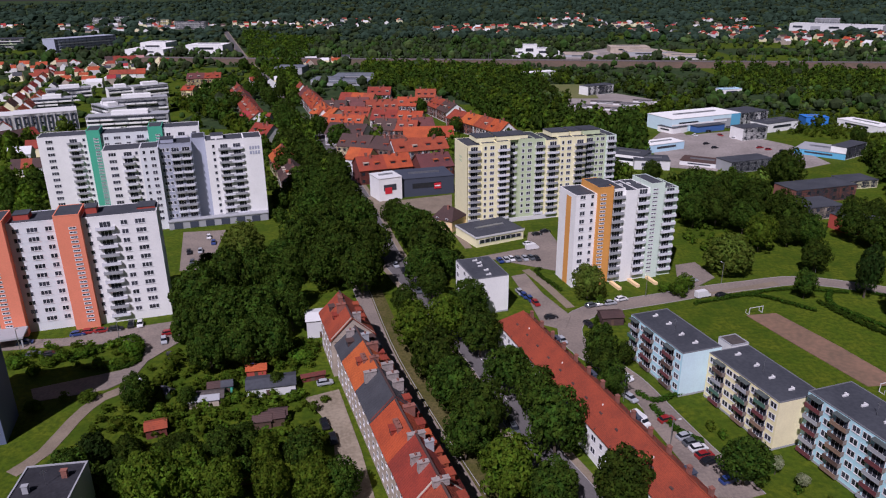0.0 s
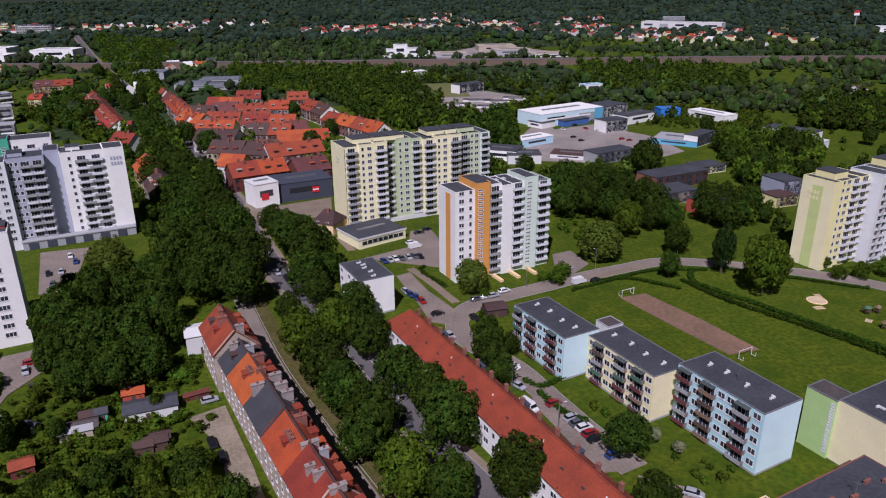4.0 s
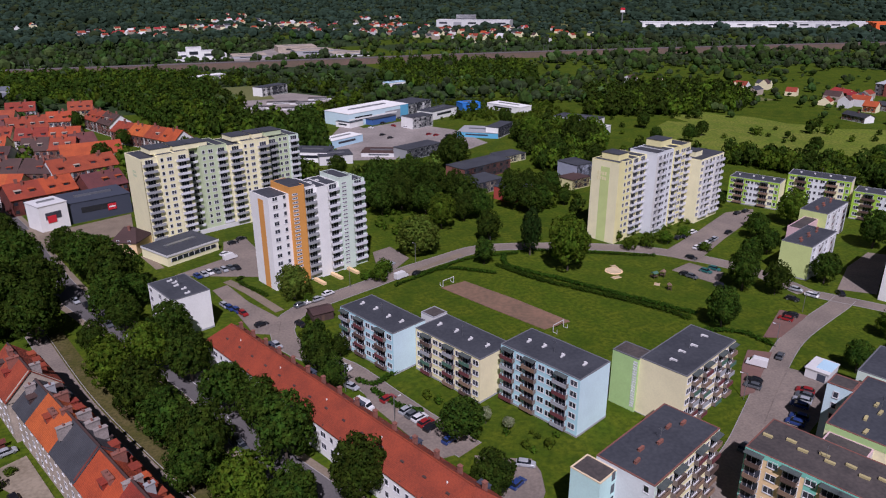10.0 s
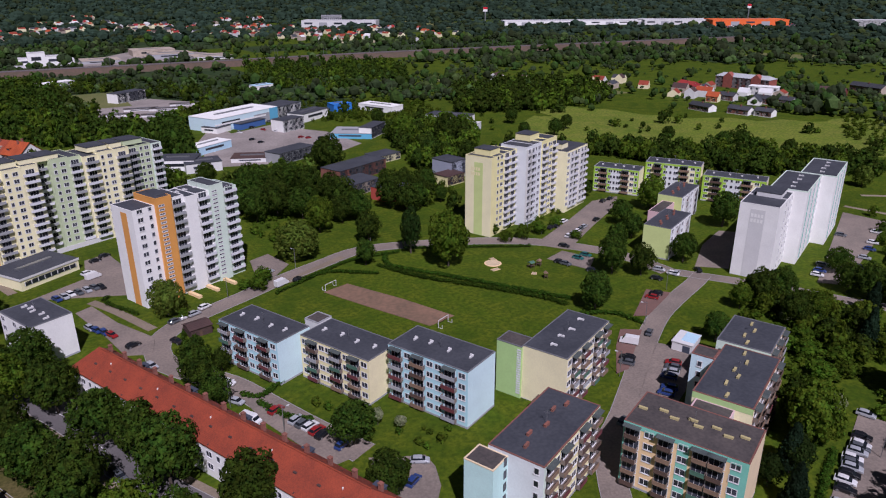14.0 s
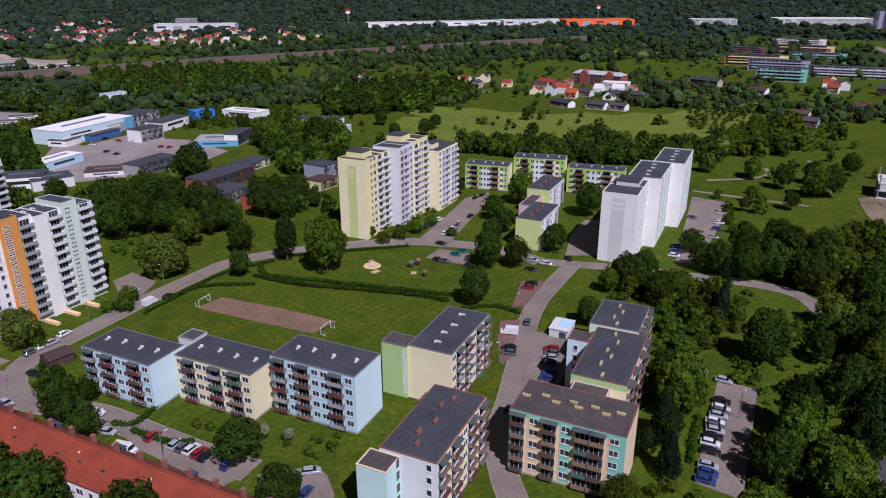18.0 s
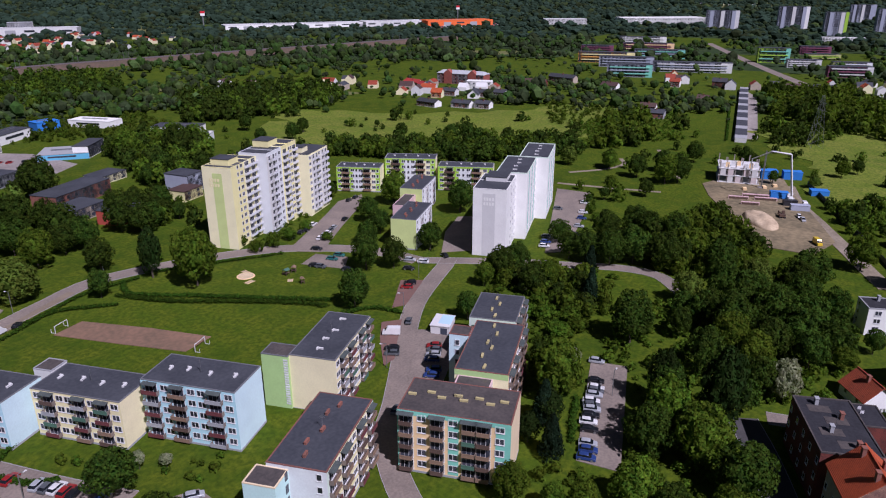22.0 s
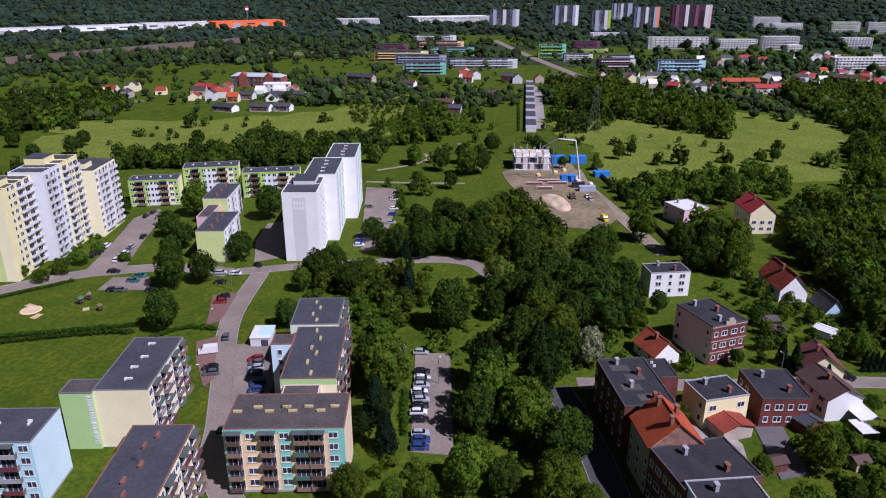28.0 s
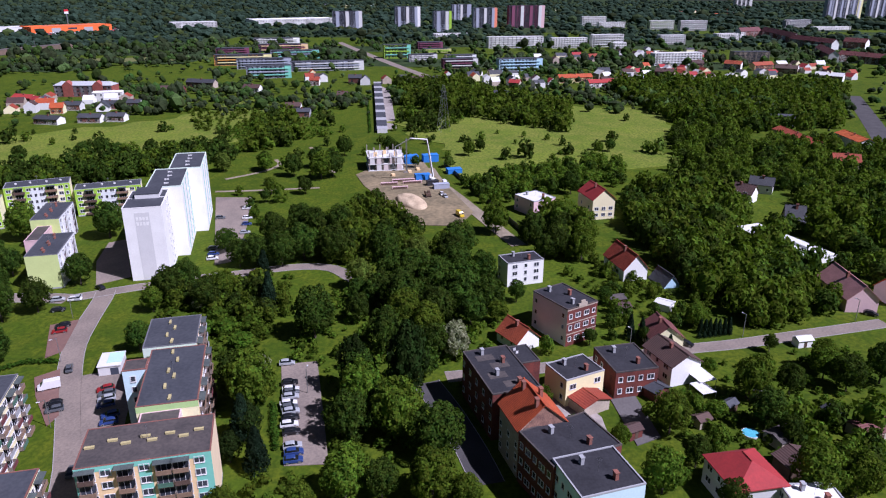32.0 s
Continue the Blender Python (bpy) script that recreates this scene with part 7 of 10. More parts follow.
gable_house(-408.3, 967.3, 31.8, 9.1, 9, 5, 9, CREAM, TIN_PINK, "terraced house with a red roof in a row", "", "terraced houses", storeys=1, simple=True, i_far=True)
gable_house(-369.8, 795.4, 11.6, 8.9, 9, 5, 9, CREAM, TILE_RED, "terraced house with a red roof in a row", "", "terraced houses", storeys=1, simple=True, i_far=True)
gable_house(-360.4, 797.3, 11.6, 8.9, 9, 5, 9, CREAM, TILE_RED, "terraced house with a red roof in a row", "", "terraced houses", storeys=1, simple=True, i_far=True)
gable_house(-351.0, 799.3, 11.6, 8.9, 9, 5, 9, WHITE, TILE_RED, "terraced house with a red roof in a row", "", "terraced houses", storeys=1, simple=True, i_far=True)
gable_house(-341.6, 801.2, 11.6, 8.9, 9, 5, 9.8, LIGHTGREY, TILE_ORANGE, "terraced house with a red roof in a row", "", "terraced houses", storeys=1, simple=True, i_far=True)
gable_house(-54.2, 377.6, -23.6, 6.6, 14, 7, 12, LIGHTGREY, TILE_ORANGE, "terraced house with a red roof in a row", "", "terraced houses", storeys=1, simple=True, i_far=True)
gable_house(-47.6, 374.8, -23.6, 6.6, 14, 7, 12, CREAM, TILE_ORANGE, "terraced house with a red roof in a row", "", "terraced houses", storeys=1, simple=True, i_far=True)
gable_house(-24.2, 430.8, 3.9, 9.8, 15, 7, 12.5, CREAM, TILE_ORANGE, "terraced house with a red roof in a row", "", "terraced houses", storeys=1, simple=True, i_far=True)
gable_house(-13.7, 431.5, 3.9, 9.8, 15, 7, 12.5, LIGHTGREY, TILE_ORANGE, "terraced house with a red roof in a row", "", "terraced houses", storeys=1, simple=True, i_far=True)
gable_house(-3.1, 432.3, 3.9, 9.8, 15, 7, 12.5, WHITE, TILE_ORANGE, "terraced house with a red roof in a row", "", "terraced houses", storeys=1, simple=True, i_far=True)
gable_house(-86.2, 588.0, -14.6, 9.3, 13, 7, 12, CREAM, TILE_RED, "terraced house with a red roof in a row", "", "terraced houses", storeys=1, simple=True, i_far=True)
gable_house(-76.5, 585.4, -14.6, 9.3, 13, 7, 12, LIGHTGREY, TILE_ORANGE, "terraced house with a red roof in a row", "", "terraced houses", storeys=1, simple=True, i_far=True)
gable_house(-66.8, 582.9, -14.6, 9.3, 13, 7, 12, WHITE, TILE_RED, "terraced house with a red roof in a row", "", "terraced houses", storeys=1, simple=True, i_far=True)
gable_house(-42.5, 348.1, 20.0, 14.0, 17, 7.5, 12.9, BRICK, TILE_RED, "old quarter house with a red tiled roof", "nnnn", storeys=2, group="old quarter", simple=True)
gable_house(-29.2, 353.0, 20.0, 14.0, 17, 7.5, 12.9, BRICK, TILE_ORANGE, "old quarter house with a bright orange tiled roof", "nnnn", storeys=2, group="old quarter", simple=True)
gable_house(-10.9, 351.7, 21.9, 17.7, 17, 7.5, 13, BRICK, TILE_MAROON, "old quarter house with a maroon tiled roof", "nnnnnn", storeys=2, group="old quarter", simple=True)
gable_house(-62.8, 408.5, -19.9, 19.9, 18, 7.5, 13, CREAM, TILE_BROWN, "old quarter house with a dark brown tiled roof", "nnnnnn", storeys=2, group="old quarter", simple=True)
gable_house(-43.4, 401.7, -27.7, 20.3, 18, 7.5, 13, OCHRE, TILE_BROWN, "old quarter house with a dark brown tiled roof", "nnnnnn", storeys=2, group="old quarter", simple=True)
gable_house(-26.9, 389.5, 18.9, 15.9, 18, 7.5, 13.1, LAVENDER, TILE_RED, "old quarter house with a red tiled roof", "nnnn", storeys=2, group="old quarter", simple=True)
gable_house(-11.7, 394.7, 18.9, 15.9, 18, 7.5, 12.6, LAVENDER, TILE_RED, "old quarter house with a red tiled roof", "nnnn", storeys=2, group="old quarter", simple=True)
gable_house(-75.6, 445.6, -18.3, 25.7, 18, 7.5, 13, LAVENDER, TILE_BROWN, "old quarter house with a dark brown tiled roof", "nnnnnn", storeys=2, group="old quarter", simple=True)
gable_house(-79.3, 476.4, -11.8, 25.0, 16, 7.5, 13, CREAM, TILE_ORANGE, "old quarter house with a bright orange tiled roof", "nnnnnn", storeys=2, group="old quarter", simple=True)
gable_house(-45.7, 455.4, -10.0, 14.0, 18, 7.5, 13.4, LIGHTGREY, TILE_BROWN, "old quarter house with a dark brown tiled roof", "nnnn", storeys=2, group="old quarter", simple=True)
gable_house(-31.8, 452.9, -10.0, 14.0, 18, 7.5, 12.8, OCHRE, TILE_RED, "old quarter house with a red tiled roof", "nnnn", storeys=2, group="old quarter", simple=True)
gable_house(-51.1, 492.0, -9.4, 18.0, 17, 7.5, 13.2, WHITE, TILE_RED, "old quarter house with a red tiled roof", "nnnn", storeys=2, group="old quarter", simple=True)
gable_house(-33.1, 489.0, -9.4, 18.0, 17, 7.5, 12.7, WHITE, TILE_ORANGE, "old quarter house with a bright orange tiled roof", "nnnn", storeys=2, group="old quarter", simple=True)
gable_house(-18.1, 458.0, 14.2, 13.4, 18, 7.5, 13, LAVENDER, TILE_MAROON, "old quarter house with a maroon tiled roof", "nnnnnn", storeys=2, group="old quarter", simple=True)
gable_house(-76.9, 508.9, -13.9, 23.4, 17, 7.5, 13, CREAM, TILE_RED, "old quarter house with a red tiled roof", "nnnnnn", storeys=2, group="old quarter", simple=True)
gable_house(-55.5, 516.8, 9.4, 22.9, 18, 8, 16, OCHRE, TILE_RED, "old quarter house with a red tiled roof", "nnnnnn", storeys=2, group="old quarter", simple=True)
gable_house(-36.9, 551.8, -12.6, 16.0, 17, 7.5, 13, WHITE, TILE_ORANGE, "old quarter house with a bright orange tiled roof", "nnnnnn", storeys=2, group="old quarter", simple=True)
gable_house(-64.8, 609.5, -3.2, 19.5, 17, 7.5, 13, LAVENDER, TILE_RED, "old quarter house with a red tiled roof", "nnnnnn", storeys=2, group="old quarter", simple=True)
gable_house(-22.9, 594.5, -3.1, 16.6, 16, 7.5, 13, CREAM, TILE_RED, "old quarter house with a red tiled roof", "nnnnnn", storeys=2, group="old quarter", simple=True)
gable_house(-98.8, 521.7, -48.5, 26.0, 16, 7.5, 13, OCHRE, TILE_ORANGE, "old quarter house with a bright orange tiled roof", "nnnnnn", storeys=2, group="old quarter", simple=True)
gable_house(-94.2, 537.6, -2.9, 19.6, 16, 9, 13, WHITE, TILE_BROWN, "old quarter house with a dark brown tiled roof", "nnnnnn", storeys=2, group="old quarter", simple=True)
gable_house(-76.6, 551.2, -2.9, 17.8, 16, 7.5, 13, LAVENDER, TILE_MAROON, "old quarter house with a maroon tiled roof", "nnnnnn", storeys=2, group="old quarter", simple=True)
gable_house(-12.7, 556.0, -68.6, 20.9, 16, 7.5, 13.5, LIGHTGREY, TILE_RED, "old quarter house with a red tiled roof", "nnnn", storeys=2, group="old quarter", simple=True)
gable_house(-5.0, 536.4, -68.6, 20.9, 16, 7.5, 13.5, WHITE, TILE_BROWN, "old quarter house with a dark brown tiled roof", "nnnn", storeys=2, group="old quarter", simple=True)
gable_house(2.5, 498.4, -59.3, 17.4, 15, 7.5, 12.7, LIGHTGREY, TILE_RED, "old quarter house with a red tiled roof", "nnnn", storeys=2, group="old quarter", simple=True)
gable_house(11.5, 483.2, -59.3, 17.4, 15, 7.5, 13.0, WHITE, TILE_ORANGE, "old quarter house with a bright orange tiled roof", "nnnn", storeys=2, group="old quarter", simple=True)
gable_house(20.5, 468.0, -61.6, 15.2, 15, 7.5, 13.4, WHITE, TILE_RED, "old quarter house with a red tiled roof", "nnnn", storeys=2, group="old quarter", simple=True)
gable_house(27.8, 454.5, -61.6, 15.2, 15, 7.5, 13.6, WHITE, TILE_ORANGE, "old quarter house with a bright orange tiled roof", "nnnn", storeys=2, group="old quarter", simple=True)
gable_house(-126.6, 622.9, -72.4, 18.2, 15, 7.5, 12.9, LIGHTGREY, TILE_MAROON, "old quarter house with a maroon tiled roof", "nnnn", storeys=2, group="old quarter", simple=True)
gable_house(-121.0, 605.3, -72.4, 18.2, 15, 7.5, 13.5, LAVENDER, TILE_RED, "old quarter house with a red tiled roof", "nnnn", storeys=2, group="old quarter", simple=True)
gable_house(-115.4, 587.7, -72.4, 18.2, 15, 7.5, 12.7, LAVENDER, TILE_RED, "old quarter house with a red tiled roof", "nnnn", storeys=2, group="old quarter", simple=True)
gable_house(-109.9, 570.1, -72.4, 18.2, 15, 7.5, 13.2, LAVENDER, TILE_ORANGE, "old quarter house with a bright orange tiled roof", "nnnn", storeys=2, group="old quarter", simple=True)
gable_house(-104.3, 552.6, -70.8, 15.0, 15, 7.5, 13.4, CREAM, TILE_RED, "old quarter house with a red tiled roof", "nnnn", storeys=2, group="old quarter", simple=True)
gable_house(-99.3, 538.2, -70.8, 15.0, 15, 7.5, 13.1, CREAM, TILE_ORANGE, "old quarter house with a bright orange tiled roof", "nnnn", storeys=2, group="old quarter", simple=True)
gable_house(-94.3, 523.9, -70.8, 15.0, 15, 7.5, 12.7, CREAM, TILE_RED, "old quarter house with a red tiled roof", "nnnn", storeys=2, group="old quarter", simple=True)
gable_house(-192.1, 644.0, -70.1, 16.5, 14, 7.5, 13.3, OCHRE, TILE_RED, "old quarter house with a red tiled roof", "nnnn", storeys=2, group="old quarter", simple=True)
gable_house(-186.4, 628.3, -70.1, 16.5, 14, 7.5, 12.5, CREAM, TILE_MAROON, "old quarter house with a maroon tiled roof", "nnnn", storeys=2, group="old quarter", simple=True)
gable_house(-180.8, 612.7, -70.1, 16.5, 14, 7.5, 13.0, LIGHTGREY, TILE_RED, "old quarter house with a red tiled roof", "nnnn", storeys=2, group="old quarter", simple=True)
gable_house(-175.1, 597.0, -70.1, 16.5, 14, 7.5, 12.8, WHITE, TILE_BROWN, "old quarter house with a dark brown tiled roof", "nnnn", storeys=2, group="old quarter", simple=True)
gable_house(-169.4, 581.3, -70.1, 16.5, 14, 7.5, 12.7, OCHRE, TILE_RED, "old quarter house with a red tiled roof", "nnnn", storeys=2, group="old quarter", simple=True)
gable_house(-163.7, 565.6, -70.1, 16.5, 14, 7.5, 13.1, CREAM, TILE_RED, "old quarter house with a red tiled roof", "nnnn", storeys=2, group="old quarter", simple=True)
gable_house(-158.0, 549.9, -68.4, 19.2, 14, 7.5, 12.9, WHITE, TILE_RED, "old quarter house with a red tiled roof", "nnnn", storeys=2, group="old quarter", simple=True)
gable_house(-150.9, 531.9, -68.4, 19.2, 14, 7.5, 13.0, WHITE, TILE_RED, "old quarter house with a red tiled roof", "nnnn", storeys=2, group="old quarter", simple=True)
gable_house(-143.7, 513.9, -68.4, 19.2, 14, 7.5, 12.6, WHITE, TILE_RED, "old quarter house with a red tiled roof", "nnnn", storeys=2, group="old quarter", simple=True)
gable_house(-125.5, 449.5, -35.7, 16.2, 14, 7.5, 13, WHITE, TILE_RED, "old quarter house with a red tiled roof", "nnnnnn", storeys=2, group="old quarter", simple=True)
gable_house(-97.5, 385.1, -70.3, 16.9, 14, 7.5, 13.2, CREAM, TILE_ORANGE, "old quarter house with a bright orange tiled roof", "nnnn", storeys=2, group="old quarter", simple=True)
gable_house(-91.8, 369.0, -70.3, 16.9, 14, 7.5, 13.0, CREAM, TILE_RED, "old quarter house with a red tiled roof", "nnnn", storeys=2, group="old quarter", simple=True)
gable_house(-86.0, 353.0, -71.9, 16.9, 14, 7.5, 13.4, WHITE, TILE_BROWN, "old quarter house with a dark brown tiled roof", "nnnn", storeys=2, group="old quarter", simple=True)
gable_house(-80.7, 336.7, -71.9, 16.9, 14, 7.5, 13.6, LIGHTGREY, TILE_BROWN, "old quarter house with a dark brown tiled roof", "nnnn", storeys=2, group="old quarter", simple=True)
gable_house(-228.7, 621.4, -3.3, 10.1, 14, 11, 14, YELLOW, TILE_ORANGE, "old quarter house with a bright orange tiled roof", "nnnnnn", storeys=2, group="old quarter", simple=True)
gable_house(-256.3, 715.9, 12.0, 16.2, 28, 9, 13.0, YELLOW, TILE_MAROON, "old quarter house with a maroon tiled roof", "nnnn", storeys=2, group="old quarter", simple=True)
gable_house(-240.3, 719.3, 12.0, 16.2, 28, 9, 12.8, YELLOW, TILE_RED, "old quarter house with a red tiled roof", "nnnn", storeys=2, group="old quarter", simple=True)
gable_house(-4.8, 279.2, -33.4, 9.8, 11, 5, 9, PEACH, TILE_BROWN, "small orange house with a brown hipped roof", "nn", storeys=2, hip=3)
b = slab("white corner shop with a red sign", -30.2, 318.2, 26.8, 11.7, 12, 11.0, WHITE, LIGHTGREY, 1, None)
part("sign", boxes((3, -0.2, 3.5, 6.5, -0.02, 6.5)), REDSIGN, b)
b = slab("long dark grey shop hall", -19.9, 325.3, 15.8, 26.0, 18, 9.0, DARKGREY, DARKGREY, 1, None)
part("sign", boxes((16, -0.25, 3.2, 19.5, -0.12, 6)), REDSIGN, b)
part("sign_bar", boxes((16.4, -0.3, 4.3, 19.1, -0.25, 4.9)), WHITE, b)
flat_house("low grey flat-roofed block with roof vents", -75.5, 95.1, 8.3, 10.6, 11.5, 14, GREY, TAR, "wnw", 4)
b = slab("single-storey cream office wing with a tar roof", 12.7, 255.9, 27.0, 21.8, 17, 4.2, CREAM, TAR, 1, None)
part("window_band", boxes((1.2, -0.16, 1.5, 20.6, -0.11, 2.9)), GLASS, b)
for i in range(9):
    part("mullion", boxes((1.2 + i * 2.4, -0.22, 1.45, 1.45 + i * 2.4, -0.16, 2.95)), PVC, b)
part("fascia", boxes((-0.25, -0.28, 3.7, 22.05, -0.2, 4.5), (-0.28, -0.2, 3.7, -0.2, 17.2, 4.5)), LIGHTGREY, b)
# industrial estate
b = slab("large blue and white industrial hall", 155.4, 473.2, 23.1, 60.4, 26, 9.2, PALEBLUE, WHITE, 1, CYANHALL)
part("loading_bay", boxes((16, -7, 0, 40, -0.2, 4.2)), BLUEHALL, b)
part("loading_bay_roof", boxes((15.6, -7.4, 4.2, 40.4, -0.2, 4.5)), TAR, b)
part("white_band", boxes((-0.1, -0.16, 4.5, 48, -0.05, 5.6)), WHITE, b)
slab("white two-storey office beside the hall", 211.0, 496.9, 28.5, 29.3, 20, 8.4, WHITE, TAR, 2, None)
slab("low white wing of the industrial hall", 148.2, 481.2, -59.8, 13.7, 14, 3.9, WHITE, TAR, 1, None)
slab("white workshop with roller doors", 192.7, 446.2, 18.8, 19.4, 12, 8.0, WHITE, TAR, 2, None)
slab("white and grey workshop", 218.9, 470.5, 27.1, 31.8, 14, 6.1, WHITE, TAR, 1, None)
slab("blue and white hall with a grey roof", 209.4, 410.5, -40.6, 27.4, 22, 3.4, CYANHALL, GREY, 1, None)
slab("white annexe", 230.2, 392.7, 35.4, 23.2, 9, 7.1, WHITE, TAR, 2, None)
slab("grey flat-roofed office", 153.7, 364.7, 18.8, 27.5, 12, 6.1, GREY, TAR, 2, None)
slab("pale blue depot", 124.3, 413.6, 25.3, 26.6, 12, 4.8, SKYBLUE, WHITE, 1, None)
slab("grey depot shed", 105.1, 376.0, -9.4, 18.9, 14, 5.1, LIGHTGREY, TAR, 1, None)
slab("brown row of sheds", 133.0, 385.3, -29.5, 22.1, 14, 2.6, LIGHTGREY, TILE_BROWN, 1, None)
slab("white low hall behind the trees", 279.7, 496.0, -70.6, 34.2, 14, 4.8, WHITE, WHITE, 1, None)
slab("blue arched tent", 258.1, 497.0, -2.5, 15.8, 12, 5.6, TARP, TARP, 1, None)
slab("grey roofed white workshop among trees", 294.6, 423.3, -60.7, 32.5, 16, 4.7, WHITE, TAR, 1, None)
slab("white workshop with a pale roof", 295.5, 375.9, -59.7, 7.1, 10, 5.0, LAVENDER, LIGHTGREY, 1, None)
slab("white low depot building", 93.4, 391.1, -31.5, 20.6, 16, 6.0, WHITE, TAR, 1, None)
slab("orange and blue-grey nursery building", 211.9, 281.8, 9.3, 11.5, 14, 9.0, GREYBLUE, TAR, 2, None)
slab("yellow and brown low building", 202.0, 272.0, 10.0, 12.7, 10, 4.9, YELLOW, TILE_BROWN, 2, None)
slab("red brick school wing", 161.0, 307.5, 16.5, 34.6, 14, 6.9, CHIMNEY, TAR, 2, None)
slab("pale school wing", 153.5, 284.9, 13.7, 20.7, 14, 5.5, OCHRE, TAR, 2, None)
slab("red plastered building", 165.0, 265.9, 20.6, 14.7, 12, 6.1, REDWALL, TAR, 2, None)
slab("cream flat-roofed house", 199.3, 332.7, 12.2, 16.9, 12, 3.9, CREAM, TAR, 2, None)
slab("low white pump house", 80.2, 751.6, 26.3, 46.6, 12, 7.0, WHITE, WHITE, 2, None)
slab("white shed", 131.5, 642.5, 30.7, 31.0, 12, 8.1, WHITE, TAR, 2, None)
slab("white shed by the allotments", 250.9, 635.9, 16.3, 20.3, 10, 5.5, WHITE, SKYBLUE, 1, None)
slab("row of lock-up garages", 105.7, 582.1, -20.3, 18.5, 6, 1.9, LIGHTGREY, TAR_BROWN, 1, None)
slab("row of lock-up garages", 125.3, 598.4, -16.1, 25.6, 6, 1.9, LIGHTGREY, TAR_BROWN, 1, None)
slab("row of lock-up garages", 142.3, 588.8, -16.0, 25.1, 6, 1.9, LIGHTGREY, TAR_BROWN, 1, None)
slab("row of lock-up garages", 162.3, 602.5, -17.9, 23.1, 6, 1.9, LIGHTGREY, TAR_BROWN, 1, None)
slab("row of lock-up garages", 106.5, 560.4, -19.7, 17.8, 6, 1.8, LIGHTGREY, TAR_BROWN, 1, None)
slab("row of lock-up garages", 129.9, 564.5, -16.6, 22.0, 6, 1.8, LIGHTGREY, TAR_BROWN, 1, None)
slab("white silo building of a factory", 102.0, 1009.8, -4.9, 14.1, 20, 9.1, WHITE, LIGHTGREY, 1, None)
slab("white silo building of a factory", 111.3, 1001.1, -4.9, 19.4, 20, 15.8, WHITE, LIGHTGREY, 1, None)
slab("white silo building of a factory", 129.2, 999.5, -4.9, 20.9, 20, 11.3, WHITE, LIGHTGREY, 1, None)
slab("white silo building of a factory", 146.2, 998.1, -4.9, 15.5, 20, 6.8, LIGHTGREY, LIGHTGREY, 1, None)
slab("white silo building of a factory", 92.3, 964.6, -4.7, 15.0, 20, 3.7, WHITE, LIGHTGREY, 1, None)
slab("long low works hall", 168.0, 988.4, -4.8, 45.7, 40, 3.7, GREY, OCHRE, 1, None)
slab("long low works hall", 243.2, 1047.6, -5.1, 56.1, 40, 7.9, OCHRE, OCHRE, 1, None)
slab("long low works hall", 255.1, 996.7, -4.9, 53.4, 40, 6.0, GREY, OCHRE, 1, None)
slab("long low works hall", 295.0, 947.9, -4.7, 50.7, 40, 4.3, LIGHTGREY, OCHRE, 1, None)
# left distance
slab("huge grey factory block", -598.1, 1123.4, 61.2, 110.0, 30, 20.0, GREYBLUE, GREYBLUE, 5, None)
slab("long pale factory block", -734.4, 1174.6, 17.2, 53.2, 30, 17.4, SAGE, TAR, 4, None)
slab("white industrial hall", -471.2, 1076.1, -5.0, 59.3, 40, 8.1, WHITE, WHITE, 1, None)
slab("white industrial hall", -469.5, 1130.6, -5.2, 41.2, 40, 13.5, WHITE, WHITE, 1, None)
slab("white industrial hall", -386.9, 1095.2, -5.1, 57.3, 40, 12.3, WHITE, WHITE, 1, None)
slab("white and grey terraced apartment house", -351.3, 629.3, 28.9, 36.6, 14, 10.7, LIGHTGREY, GREY, 3, None)
slab("white and grey terraced apartment house", -345.1, 590.5, 23.6, 31.9, 14, 7.8, WHITE, GREY, 3, None)
slab("white and grey terraced apartment house", -279.1, 560.7, -44.2, 33.2, 14, 9.3, WHITE, GREY, 3, None)
slab("white and grey terraced apartment house", -266.4, 552.6, 22.4, 48.2, 14, 13.1, LIGHTGREY, GREY, 3, None)
slab("white and grey terraced apartment house", -297.5, 632.8, 34.0, 21.5, 14, 10.8, WHITE, GREY, 3, None)
slab("white and grey terraced apartment house", -276.9, 638.1, 38.2, 30.3, 14, 11.9, LIGHTGREY, GREY, 3, None)
slab("white and grey terraced apartment house", -256.0, 502.3, 15.4, 55.7, 14, 8.8, LIGHTGREY, GREY, 3, None)
slab("grey office building with tall vertical fins", -298.8, 488.0, 28.1, 40.0, 22, 13.2, LIGHTGREY, LIGHTGREY, 3, None)
slab("pale office building with vertical fins", -320.8, 485.0, 19.7, 20.9, 20, 12.3, LIGHTGREY, LIGHTGREY, 3, None)
slab("grey flat hall near the avenue", -135.7, 734.3, -3.5, 29.4, 30, 4.6, GREY, GREYROOF, 1, None)
slab("grey flat hall near the avenue", -116.8, 764.2, -3.7, 42.7, 30, 4.7, GREY, GREYROOF, 1, None)
slab("grey flat hall near the avenue", -192.9, 823.7, -3.9, 32.3, 30, 7.6, GREY, GREYROOF, 1, None)
slab("grey flat hall near the avenue", -119.7, 724.8, -3.5, 43.5, 30, 3.4, GREY, GREYROOF, 1, None)
slab("far apartment house", -955.8, 2013.9, -8.9, 42.1, 14, 14.7, WHITE, TAR, 4, None)
slab("far apartment house", -919.9, 2066.6, -9.1, 46.6, 14, 15.0, WHITE, TAR, 4, None)
slab("far apartment house", -697.0, 1819.5, -8.2, 22.4, 14, 17.3, YELLOW, TAR, 4, None)
slab("far apartment house", -626.4, 1719.6, -7.8, 76.9, 14, 17.6, LIGHTGREY, TAR, 4, None)
